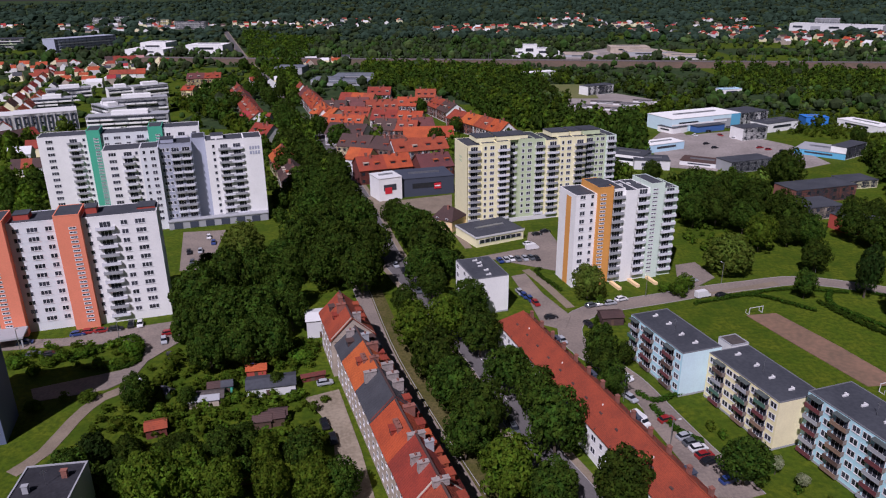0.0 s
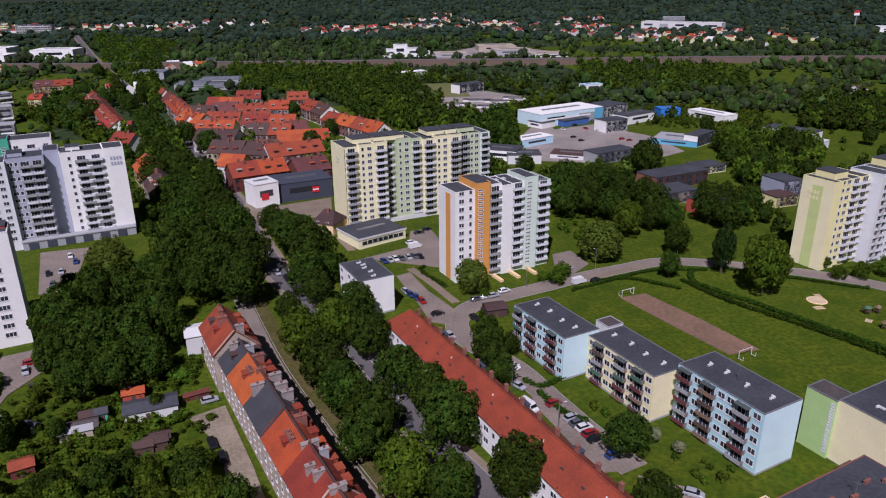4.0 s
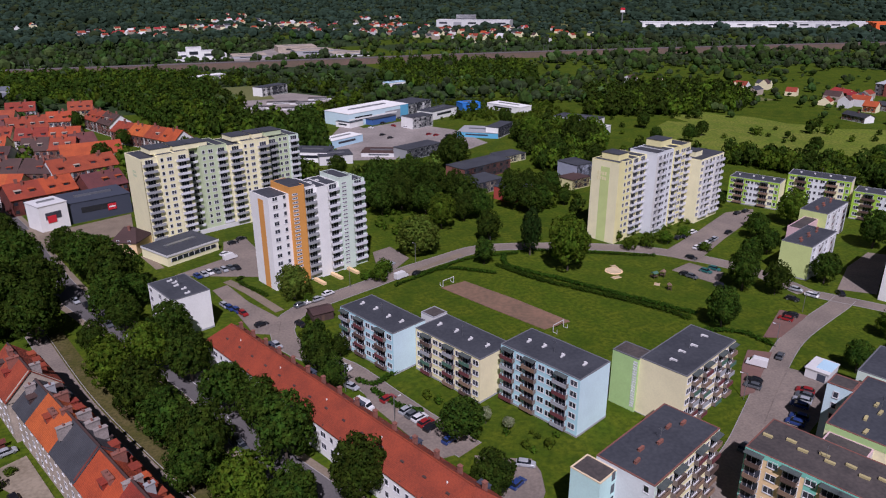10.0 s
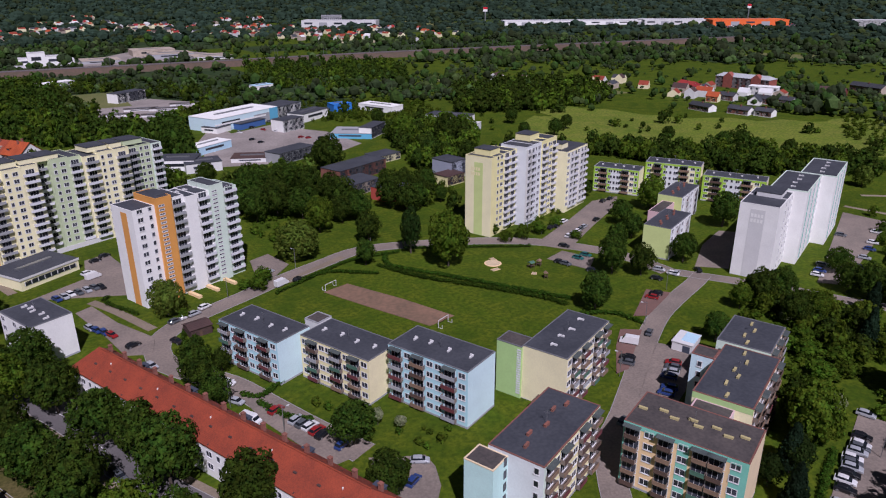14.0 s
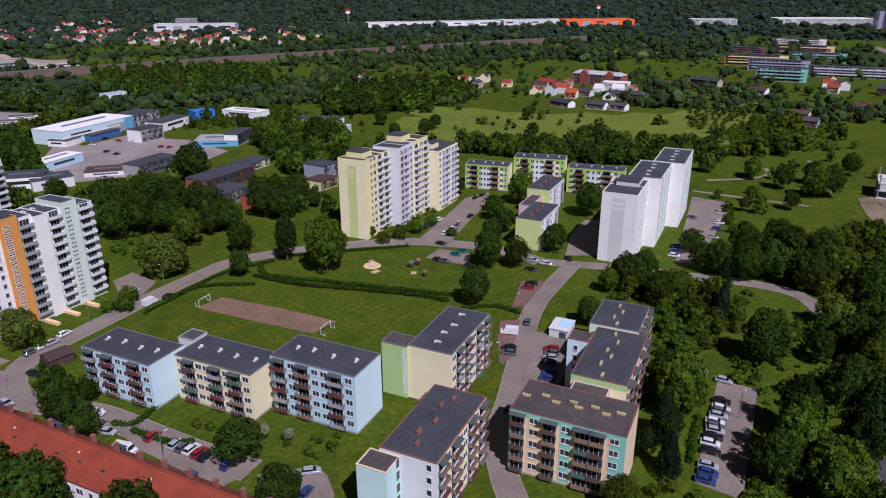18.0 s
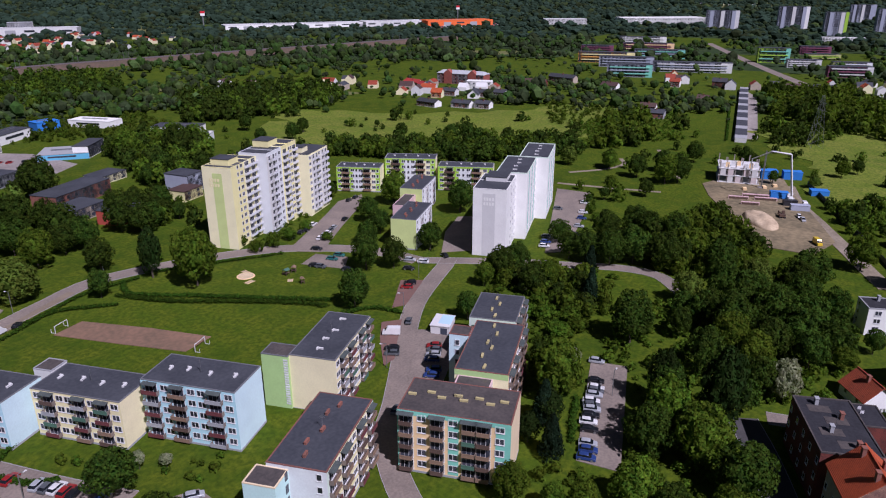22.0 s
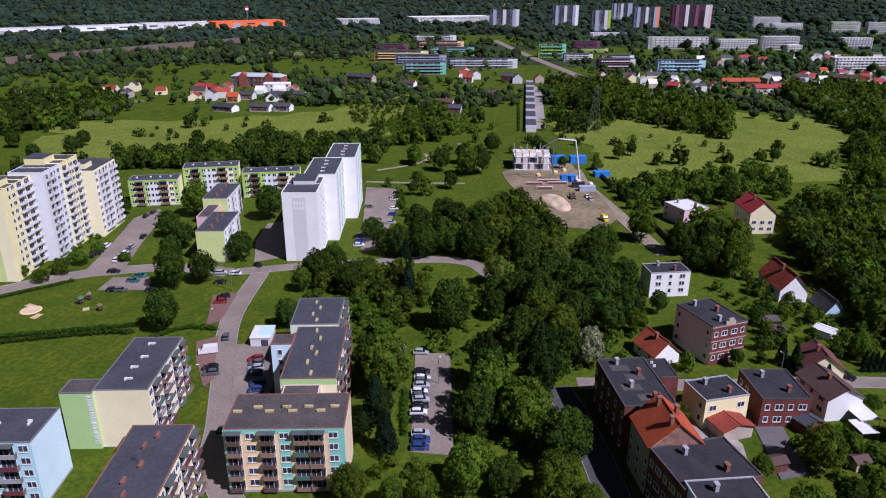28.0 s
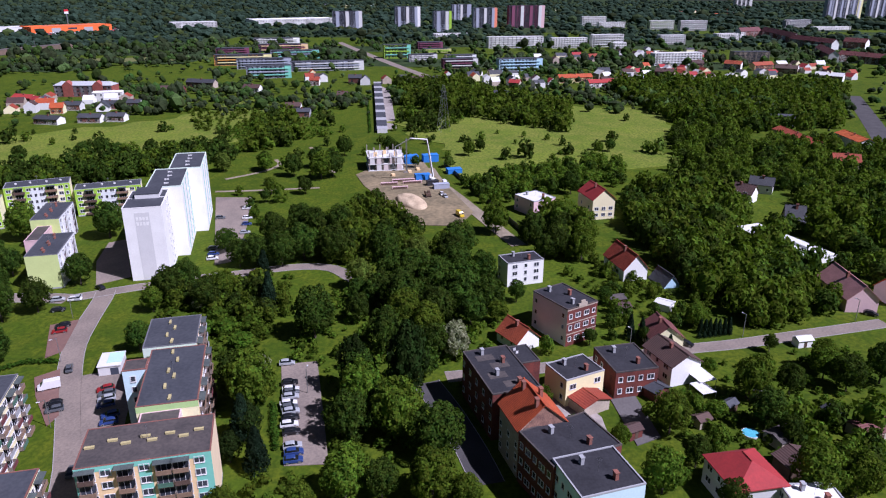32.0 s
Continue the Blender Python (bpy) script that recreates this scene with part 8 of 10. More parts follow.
slab("far apartment house", -773.0, 1931.0, -8.6, 20.7, 14, 16.9, WHITE, TAR, 4, None)
slab("far apartment house", -2.8, 1486.4, -7.1, 5.8, 14, 16.4, BRICK, TAR, 4, None)
# far retail park and estates
slab("long white retail hall", 1090.6, 1250.6, -32.6, 321.1, 60, 9.0, WHITE, LIGHTGREY, 1, None)
slab("grey retail hall", 1343.5, 1063.7, -35.1, 154.6, 60, 11.0, LIGHTGREY, LIGHTGREY, 1, None)
slab("bright orange retail hall", 1432.0, 949.5, -36.5, 167.2, 60, 12.5, BRIGHTORANGE, BRIGHTORANGE, 1, None)
slab("white car dealer hall", 1656.6, 753.4, -55.7, 103.6, 40, 12.0, WHITE, LIGHTGREY, 2, None)
slab("long white warehouse", 1774.2, 597.4, -52.0, 214.2, 60, 14.0, WHITE, WHITE, 2, None)
slab("grey works hall", 706.1, 1489.6, -42.3, 166.9, 40, 14.5, LIGHTGREY, LIGHTGREY, 1, None)
slab("tall grey works block", 764.1, 1506.0, -28.6, 45.3, 30, 22.2, LIGHTGREY, GREY, 2, None)
b = slab("red brick school with pointed gables and a white roof", 617.7, 398.9, -84.5, 52.0, 16, 10.0, BRICK_LIT, GREY, 3, None)
part("pitched_roof", wedge(0, 52, 0, 16, 10.3, 13.2), PALE_SHEET, b)
for x0 in (8, 35):
    part("gable", gable_front(x0, x0 + 9, -0.6, 6, 0, 10.6, 14.4), BRICK_LIT, b)
slab("white school wing", 595.8, 350.9, -69.3, 24.3, 12, 7.3, WHITE, WHITE, 2, None)
slab("colourful four-storey apartment slab of the far estate", 1205.5, 408.9, -72.0, 76.1, 12, 11.0, LIGHTGREY, TAR, 4, WHITE)
slab("colourful four-storey apartment slab of the far estate", 1073.1, 358.0, -72.0, 73.9, 12, 11.5, PURPLE, TAR, 4, PEACH)
slab("colourful four-storey apartment slab of the far estate", 1006.0, 397.9, -72.0, 45.6, 12, 10.9, PURPLE, TAR, 4, PURPLE)
slab("colourful four-storey apartment slab of the far estate", 975.0, 308.6, -72.0, 65.8, 12, 11.3, GREYBLUE, TAR, 4, TEAL)
slab("colourful four-storey apartment slab of the far estate", 883.9, 353.2, -72.0, 70.8, 12, 13.1, ORANGE, TAR, 4, YELLOW)
slab("colourful four-storey apartment slab of the far estate", 850.3, 312.1, -72.0, 64.7, 12, 11.9, GREYBLUE, TAR, 4, GREYBLUE)
slab("colourful four-storey apartment slab of the far estate", 833.9, 241.2, -72.0, 86.7, 12, 11.0, GREYBLUE, TAR, 4, LIGHTGREY)
slab("colourful four-storey apartment slab of the far estate", 761.8, 269.9, -72.0, 47.8, 12, 13.2, GREYBLUE, TAR, 4, TEAL)
slab("colourful four-storey apartment slab of the far estate", 999.5, 155.2, -72.0, 37.8, 12, 18.2, LIME, TAR, 4, TEAL)
slab("colourful four-storey apartment slab of the far estate", 1149.1, 123.7, -72.0, 40.5, 12, 11.3, PURPLE, TAR, 4, PURPLE)
slab("colourful four-storey apartment slab of the far estate", 1073.1, 107.1, -72.0, 42.1, 12, 7.3, LIME, TAR, 4, OLIVE)
slab("colourful four-storey apartment slab of the far estate", 957.8, 114.6, -72.0, 37.8, 12, 9.5, LIGHTGREY, TAR, 4, LIGHTGREY)
slab("colourful four-storey apartment slab of the far estate", 948.7, 64.8, -72.0, 41.1, 12, 10.1, OLIVE, TAR, 4, LAVENDER)
slab("colourful four-storey apartment slab of the far estate", 882.2, 63.7, -72.0, 43.9, 12, 11.5, PURPLE, TAR, 4, LIGHTGREY)
slab("colourful four-storey apartment slab of the far estate", 859.2, -4.3, -72.0, 54.9, 12, 14.4, SKYBLUE, TAR, 4, SKYBLUE)
slab("far high-rise block with a coloured gable", 1662.3, 374.5, -72.0, 67.3, 14, 39.4, GREYBLUE, TAR, 11, LIGHTGREY)
slab("far high-rise block with a coloured gable", 1772.2, 245.5, -72.0, 61.9, 14, 46.8, GREYBLUE, TAR, 11, WHITE)
slab("far high-rise block with a coloured gable", 1570.8, 134.4, -72.0, 39.1, 14, 43.9, GREYBLUE, TAR, 11, LIME)
slab("far high-rise block with a coloured gable", 1750.1, 55.0, -72.0, 58.4, 14, 45.9, GREYBLUE, TAR, 11, CORAL)
slab("far high-rise block with a coloured gable", 1761.3, -28.5, -72.0, 90.2, 14, 51.1, PURPLE, TAR, 11, PINK)
slab("far high-rise block with a coloured gable", 2138.7, 130.1, -72.0, 57.9, 14, 43.5, GREYBLUE, TAR, 11, GREYBLUE)
slab("far high-rise block with a coloured gable", 3552.2, -1107.4, -79.3, 83.8, 14, 34.8, LIGHTGREY, TAR, 11, LIGHTGREY)
slab("far high-rise block with a coloured gable", 2343.3, -1006.6, -72.0, 127.5, 14, 57.2, GREYBLUE, TAR, 11, YELLOW)
slab("far high-rise block with a coloured gable", 2491.1, -1202.2, -72.0, 87.2, 14, 55.3, GREYBLUE, TAR, 11, GREYBLUE)
slab("far white apartment slab", 1183.1, 11.8, -72.0, 94.4, 13, 17.6, WHITE, LIGHTGREY, 5, None)
slab("far white apartment slab", 1194.9, -91.3, -72.0, 61.4, 13, 15.9, WHITE, LIGHTGREY, 5, None)
slab("far white apartment slab", 1224.8, -159.7, -72.0, 56.2, 13, 19.8, LIGHTGREY, LIGHTGREY, 5, None)
slab("far white apartment slab", 942.4, -203.6, -72.0, 67.6, 13, 15.4, WHITE, LIGHTGREY, 5, None)
slab("far white apartment slab", 1298.8, -286.4, -72.0, 49.3, 13, 15.2, LIGHTGREY, LIGHTGREY, 5, None)
slab("far white apartment slab", 1736.8, -356.1, -72.0, 61.8, 13, 20.0, SAGE, LIGHTGREY, 5, None)
slab("far white apartment slab", 1702.0, -417.5, -72.0, 67.1, 13, 22.0, LIGHTGREY, LIGHTGREY, 5, None)
slab("far white apartment slab", 1885.8, -216.3, -72.0, 65.7, 13, 21.8, WHITE, LIGHTGREY, 5, None)
slab("far white apartment slab", 1790.4, -246.2, -72.0, 69.3, 13, 13.0, WHITE, LIGHTGREY, 5, None)
slab("far white apartment slab", 1343.8, 115.0, -72.0, 65.0, 13, 12.0, WHITE, LIGHTGREY, 5, None)
slab("far white apartment slab", 1407.3, -414.1, -72.0, 47.8, 13, 12.2, WHITE, LIGHTGREY, 5, None)
slab("far white apartment slab", 1163.4, -184.8, -72.0, 22.6, 13, 12.0, LIGHTGREY, LIGHTGREY, 5, None)
slab("far white apartment slab", 1742.4, -728.0, -72.0, 100.9, 13, 8.6, WHITE, LIGHTGREY, 5, None)
slab("far white apartment slab", 1851.9, -705.6, -72.0, 71.5, 13, 18.4, GREY, LIGHTGREY, 5, None)
gable_house(1513.1, -529.8, 175.7, 200.6, 13, 13.0, 19.9, WHITE, TILE_MAROON, "long white apartment row with a maroon roof", "nnnnnnnn", storeys=4, simple=True)
gable_house(1312.5, -509.7, -167.3, 112.4, 13, 11.3, 17.4, WHITE, TILE_MAROON, "long white apartment row with a maroon roof", "nnnnnnnn", storeys=3, simple=True)
gable_house(1035.4, -470.2, -148.7, 78.9, 13, 9.0, 13.8, WHITE, TILE_MAROON, "long white apartment row with a maroon roof", "nnnnnnnn", storeys=2, simple=True)
gable_house(1475.0, -479.0, -53.1, 63.6, 13, 12.7, 19.5, WHITE, TILE_MAROON, "long white apartment row with a maroon roof", "nnnnnnnn", storeys=4, simple=True)
gable_house(1261.5, -577.8, -143.8, 37.6, 13, 10.8, 16.6, WHITE, TILE_MAROON, "long white apartment row with a maroon roof", "nnnnnnn", storeys=3, simple=True)
gable_house(1138.3, -481.8, 165.8, 123.7, 13, 9.9, 15.1, WHITE, TILE_MAROON, "long white apartment row with a maroon roof", "nnnnnnnn", storeys=3, simple=True)
gable_house(757.8, -67.6, -70.4, 37.9, 9, 5.7, 8.7, YELLOW, TILE_ORANGE, "detached house with a pitched roof", "nnnnnnn", storeys=1, simple=True)
gable_house(721.8, -94.4, -68.2, 29.5, 9, 5.4, 8.3, WHITE, TIN_RED, "detached house with a pitched roof", "nnnnn", storeys=1, simple=True)
gable_house(583.3, 416.6, -102.4, 20.1, 9, 4.6, 7.1, YELLOW, TIN_RED, "detached house with a pitched roof", "nnnn", storeys=1, simple=True)
gable_house(573.3, 393.2, -107.6, 15.1, 9, 4.6, 7.0, WHITE, TIN_RED, "detached house with a pitched roof", "nnn", storeys=1, simple=True)
gable_house(490.4, 337.2, -97.6, 19.9, 9, 4.0, 6.1, WHITE, TILE_DARK, "detached house with a pitched roof", "nnn", storeys=1, simple=True)
gable_house(497.6, 307.7, -84.8, 16.6, 9, 4.0, 6.2, WHITE, TILE_DARK, "detached house with a pitched roof", "nnn", storeys=1, simple=True)
gable_house(503.9, 289.4, -84.8, 13.4, 9, 4.1, 6.2, WHITE, TILE_DARK, "detached house with a pitched roof", "nn", storeys=1, simple=True)
gable_house(548.6, 350.7, -84.7, 14.6, 9, 4.4, 6.7, LIGHTGREY, TILE_DARK, "detached house with a pitched roof", "nn", storeys=1, simple=True)
gable_house(556.7, 322.8, -84.7, 13.8, 9, 4.4, 6.8, LIGHTGREY, TILE_DARK, "detached house with a pitched roof", "nn", storeys=1, simple=True)
gable_house(564.1, 304.0, -84.6, 10.7, 9, 4.5, 6.9, LIGHTGREY, TILE_DARK, "detached house with a pitched roof", "nn", storeys=1, simple=True)
gable_house(639.9, 314.4, -84.5, 25.1, 9, 5.0, 7.7, BRICK, TILE_BROWN, "detached house with a pitched roof", "nnnnn", storeys=1, simple=True)
gable_house(690.6, 307.3, -100.0, 30.3, 9, 5.4, 8.2, OCHRE, TILE_DARK, "detached house with a pitched roof", "nnnnnn", storeys=1, simple=True)
gable_house(658.2, 238.3, -97.6, 16.2, 9, 5.1, 7.9, WHITE, TILE_BROWN, "detached house with a pitched roof", "nnn", storeys=1, simple=True)
gable_house(714.9, 188.5, -84.4, 9.8, 9, 5.5, 8.4, WHITE, TILE_RED, "detached house with a pitched roof", "n", storeys=1, simple=True)
gable_house(560.1, 169.1, -84.7, 12.3, 9, 4.4, 6.8, WHITE, TILE_BROWN, "detached house with a pitched roof", "nn", storeys=1, simple=True)
gable_house(535.3, 156.1, -84.7, 13.1, 9, 4.3, 6.5, GREY, TAR, "detached house with a pitched roof", "nn", storeys=1, simple=True)
gable_house(622.3, 139.8, -84.6, 9.0, 9, 4.8, 7.4, ORANGE, TILE_BROWN, "detached house with a pitched roof", "n", storeys=1, simple=True)
gable_house(736.0, 152.5, -84.3, 13.5, 9, 5.6, 8.6, WOOD, TILE_DARK, "detached house with a pitched roof", "nn", storeys=1, simple=True)
gable_house(642.2, 1.1, -100.1, 12.4, 9, 4.9, 7.5, LIGHTGREY, TILE_DARK, "detached house with a pitched roof", "nn", storeys=1, simple=True)
gable_house(744.3, -109.8, -84.4, 15.8, 9, 5.5, 8.5, OCHRE, TILE_BROWN, "detached house with a pitched roof", "nnn", storeys=1, simple=True)
gable_house(827.4, -180.1, -115.1, 20.1, 9, 6.1, 9.3, WOOD, TILE_BROWN, "detached house with a pitched roof", "nnnn", storeys=2, simple=True)
gable_house(914.2, -244.1, -84.1, 14.2, 9, 6.6, 10.2, OCHRE, TILE_BROWN, "detached house with a pitched roof", "nn", storeys=2, simple=True)
gable_house(918.3, -283.1, -121.6, 20.2, 9, 6.6, 10.2, WHITE, TILE_RED, "detached house with a pitched roof", "nnnn", storeys=2, simple=True)
gable_house(896.9, -313.7, -61.4, 31.1, 9, 6.5, 9.9, PEACH, TILE_RED, "detached house with a pitched roof", "nnnnnn", storeys=2, simple=True)
gable_house(690.0, -281.1, -84.5, 18.9, 9, 5.1, 7.7, OCHRE, TIN_RED, "detached house with a pitched roof", "nnn", storeys=1, simple=True)
gable_house(718.0, -13.7, -107.2, 10.6, 9, 5.4, 8.3, OCHRE, TIN_RED, "detached house with a pitched roof", "nn", storeys=1, simple=True)
gable_house(736.0, 63.0, -84.4, 18.7, 9, 5.6, 8.6, WOOD, TILE_DARK, "detached house with a pitched roof", "nnn", storeys=1, simple=True)
gable_house(814.1, -349.7, -126.8, 28.2, 9, 5.9, 9.0, WHITE, LIGHTGREY, "detached house with a pitched roof", "nnnnn", storeys=1, simple=True)
gable_house(875.3, -329.3, -111.6, 24.2, 9, 6.3, 9.7, OCHRE, TILE_BROWN, "detached house with a pitched roof", "nnnn", storeys=2, simple=True)
slab("large stone church", 989.3, -317.2, -83.9, 47.6, 16, 14.5, OCHRE, TAR, 2, None)
# rows of cars far off before the retail halls
bm = bmesh.new()
for row in range(7):
    for i in range(44):
        if vq.random() < 0.7:
            cx, cy = 1385 + 26 * row + i * 2.4, 925 + 11 * row - i * 3.6
            k = vq.randrange(4)
            box(bm, cx - 2.1, cy - 0.9, 0.2, cx + 2.1, cy + 0.9, 0.85, k)
            box(bm, cx - 1.2, cy - 0.8, 0.85, cx + 1.0, cy + 0.8, 1.45, k)
tagged(put("distant_cars", done("distant_cars", bm, [WHITE, LIGHTGREY, DARKGREY, REDSIGN])), "rows of far parked cars before the shops", "cars", "", "stuff")
area("parking_retail", [(1370, 945), (1470, 765), (1680, 850), (1560, 1010)], ASPHALT_MID, 0.06)
# tall sign masts of the retail park
for x, y in ((1122.0, 1357.9), (1764.0, 1069.7)):
    b = thing("sign_mast", x, y, -35, "tall mast with a red and white sign head", "mast", "sign masts")
    part("pole", boxes((-1.2, -1.2, 0, 1.2, 1.2, 26)), METAL, b)
    part("sign_head", boxes((-5, -1.6, 26, 5, 1.6, 31)), WHITE, b)
    part("sign_head", boxes((-5, -1.6, 31.1, 5, 1.6, 36)), REDSIGN, b)
# scattered houses of the suburbs: centre, reach, number, share of red roofs
village(543.9, 465.1, 33.8, 8, 0.5)
village(555.7, 372.4, 36.3, 12, 0.5)
village(571.1, 323.2, 30.0, 8, 0.3)
village(472.5, 537.8, 28.4, 5, 0.4)
village(555.9, 369.0, 31.7, 10, 0.4)
village(-388.0, 749.8, 42.8, 34, 0.7)
village(-513.5, 903.7, 51.7, 34, 0.6)
village(-395.9, 920.3, 44.7, 24, 0.6)
village(-183.0, 737.2, 21.4, 12, 0.5)
village(-164.7, 942.5, 44.9, 16, 0.5)
village(-729.3, 1777.8, 202.1, 50, 0.5)
village(-327.7, 1916.1, 225.7, 40, 0.6)
village(146.5, 1614.0, 183.4, 40, 0.7)
village(504.5, 1565.1, 206.6, 50, 0.7)
village(690.2, 1198.4, 191.7, 40, 0.6)
village(-457.2, 800.6, 29.5, 40, 0.75)
village(-393.2, 654.2, 16.2, 24, 0.8)
village(-431.1, 824.2, 26.9, 20, 0.8)
village(-395.4, 877.1, 42.7, 26, 0.45)
village(-253.4, 408.1, 8.6, 8, 0.8)
village(787.3, 16.3, 37.4, 14, 0.3)
village(818.7, -296.8, 31.8, 14, 0.3)
village(1076.8, -249.0, 67.0, 18, 0.3)
village(-1039.4, 1868.7, 78.5, 18, 0.7)
village(-780.8, 1906.1, 94.0, 16, 0.5)
village(-467.5, 1884.7, 60.6, 16, 0.8)
village(-294.3, 1716.9, 54.5, 10, 0.5)
village(-230.8, 362.9, 7.7, 8, 0.8)
village(69.6, 1566.1, 30.2, 8, 0.8)
village(321.9, 1923.4, 86.9, 26, 0.7)
village(435.2, 1724.3, 64.4, 10, 0.4)
village(503.4, 1332.5, 31.8, 14, 0.9)
village(624.6, 1168.3, 30.2, 14, 0.8)
village(711.6, 1859.1, 54.3, 10, 0.8)
village(-113.3, 441.2, 4.4, 3, 0.6)
village(505.3, 1351.9, 33.6, 12, 0.9)
village(615.2, 1134.6, 29.7, 10, 0.7)
village(383.7, 2222.5, 69.4, 16, 0.8)
village(490.8, 1348.5, 32.8, 10, 0.8)
village(779.8, 1299.8, 41.0, 10, 0.8)
village(527.5, 437.7, 10.9, 4, 0.5)
village(745.3, -31.6, 41.3, 16, 0.3)
village(804.8, -158.2, 50.5, 20, 0.3)
village(732.0, 102.6, 29.2, 10, 0.3)
village(838.9, -240.9, 39.3, 14, 0.5)
village(909.3, -375.1, 49.3, 18, 0.4)
village(980.0, -93.2, 46.0, 14, 0.3)
village(2766.3, -865.5, 260.0, 26, 0.3)
village(2936.6, -156.3, 275.0, 24, 0.3)
village(3376.4, 728.9, 208.3, 16, 0.3)
village(828.3, -392.1, 25.6, 10, 0.4)
village(865.6, -191.5, 37.3, 10, 0.4)
village(216.4, -127.4, 3.7, 2, 0.5)
village(746.0, 189.1, 23.9, 8, 0.3)
tagged(put("distant_houses", done("distant_houses", FAR_BM, FAR_MATS)), "small far houses with red and dark roofs among trees", "houses", "", "stuff")
garage_row(729.9, 124.7, 479.9, 80.6)
pylon(490.1, 35.2, 32.5)


# ---- trees ----
def crown_mesh(kind, seed, leaves=1100, clumps=44):
    """A crown about one unit in radius: leafy clumps all over a core, with gaps between them."""
    q = random.Random(seed)
    bm = bmesh.new()
    if kind == 3:
        balls = [(Vector((math.cos(i * 2.4) * w, math.sin(i * 2.4) * w, -0.95 + 1.95 * i / 40)), 0.2 + 0.14 * (1 - i / 40)) for i in range(40) for w in (0.62 * (1 - i / 41),)]
        core = (0.42, 0.9)
    else:
        balls = []
        for i in range(clumps):
            z = 1 - 2 * (i + 0.5) / clumps * 0.93
            wide = math.sqrt(max(0.0, 1 - z * z)) * (1 - 0.14 * z)
            a = i * 2.39996 + q.uniform(-0.35, 0.35)
            f = q.uniform(0.62, 0.86)
            balls.append((Vector((math.cos(a) * wide * f, math.sin(a) * wide * f, z * f)), q.uniform(0.2, 0.36) * (44 / clumps) ** 0.4))
        core = (0.66, 0.66)
    res = bmesh.ops.create_icosphere(bm, subdivisions=2, radius=1)
    for v in res["verts"]:
        v.co = Vector((v.co.x * core[0], v.co.y * core[0], v.co.z * core[1])) * (1 + 0.25 * noise.noise(v.co * 2.5 + Vector((seed, 0, 0))))
    n = leaves // len(balls)
    size = 0.052 * (3000 / leaves) ** 0.42
    for c, r in balls:
        out = c.normalized() if c.length > 0.05 else Vector((0, 0, 1))
        for _ in range(n):
            d = (Vector((q.gauss(0, 1), q.gauss(0, 1), q.gauss(0, 1))).normalized() + out * 0.75 + Vector((0, 0, 0.2))).normalized()
            droop = q.uniform(0, 0.22) if kind == 4 else 0
            p = c + d * r * q.uniform(0.78, 1.14) - Vector((0, 0, droop))
            t = Vector((q.gauss(0, 1), q.gauss(0, 1), q.gauss(0, 1)))
            u = d.cross(t).normalized() + d * q.uniform(-0.6, 0.6)
            w = d.cross(u).normalized() + d * q.uniform(-0.6, 0.6)
            sz = size * q.uniform(0.6, 1.25)
            bm.faces.new([bm.verts.new(p + u * sz * a + w * sz * b) for a, b in ((-1.1, -0.8), (1.2, -0.7), (0.1, 1.3))])
    bmesh.ops.scale(bm, vec=(0.88, 0.88, 0.88), verts=bm.verts)
    me = bpy.data.meshes.new("crown")
    bm.to_mesh(me)
    bm.free()
    me.materials.append(LEAF[kind])
    return me


def trunk_mesh(seed):
    """A tapered trunk of height 1 with forking limbs."""
    q = random.Random(seed)
    bm = bmesh.new()

    def limb(a, b, ra, rb):
        d = (b - a).normalized()
        u = d.orthogonal().normalized()
        w = d.cross(u)
        rings = [[bm.verts.new(p + (u * math.cos(k * 1.0472) + w * math.sin(k * 1.0472)) * r) for k in range(6)] for p, r in ((a, ra), (b, rb))]
        for k in range(6):
            bm.faces.new((rings[0][k], rings[0][(k + 1) % 6], rings[1][(k + 1) % 6], rings[1][k]))

    mid = Vector((q.uniform(-0.03, 0.03), q.uniform(-0.03, 0.03), 0.55))
    limb(Vector((0, 0, -0.02)), mid, 0.045, 0.032)
    for i in range(5):
        a = i * 1.2566 + q.uniform(-0.3, 0.3)
        limb(mid * q.uniform(0.75, 1.0), Vector((math.cos(a) * 0.28, math.sin(a) * 0.28, q.uniform(0.8, 1.05))), 0.024, 0.008)
    return done("trunk", bm, BARK)


CROWNS = {k: [crown_mesh(k, 10 * k + i, 2900 if k in (0, 1) else 2200 if k < 6 else 800, 44 if k < 6 else 18) for i in range(5 if k in (0, 1) else 2)] for k in range(7)}
TRUNKS = [trunk_mesh(i) for i in range(3)]
TREE_WORDS = ["broad dark green deciduous tree with a dense crown", "broad fresh green deciduous tree", "tall slender poplar with dark leaves", "dark green conical spruce tree",
              "pale green spreading tree with drooping twigs", "tree covered in pale blossom", "rounded green shrub on the grass"]
tq = random.Random(3)


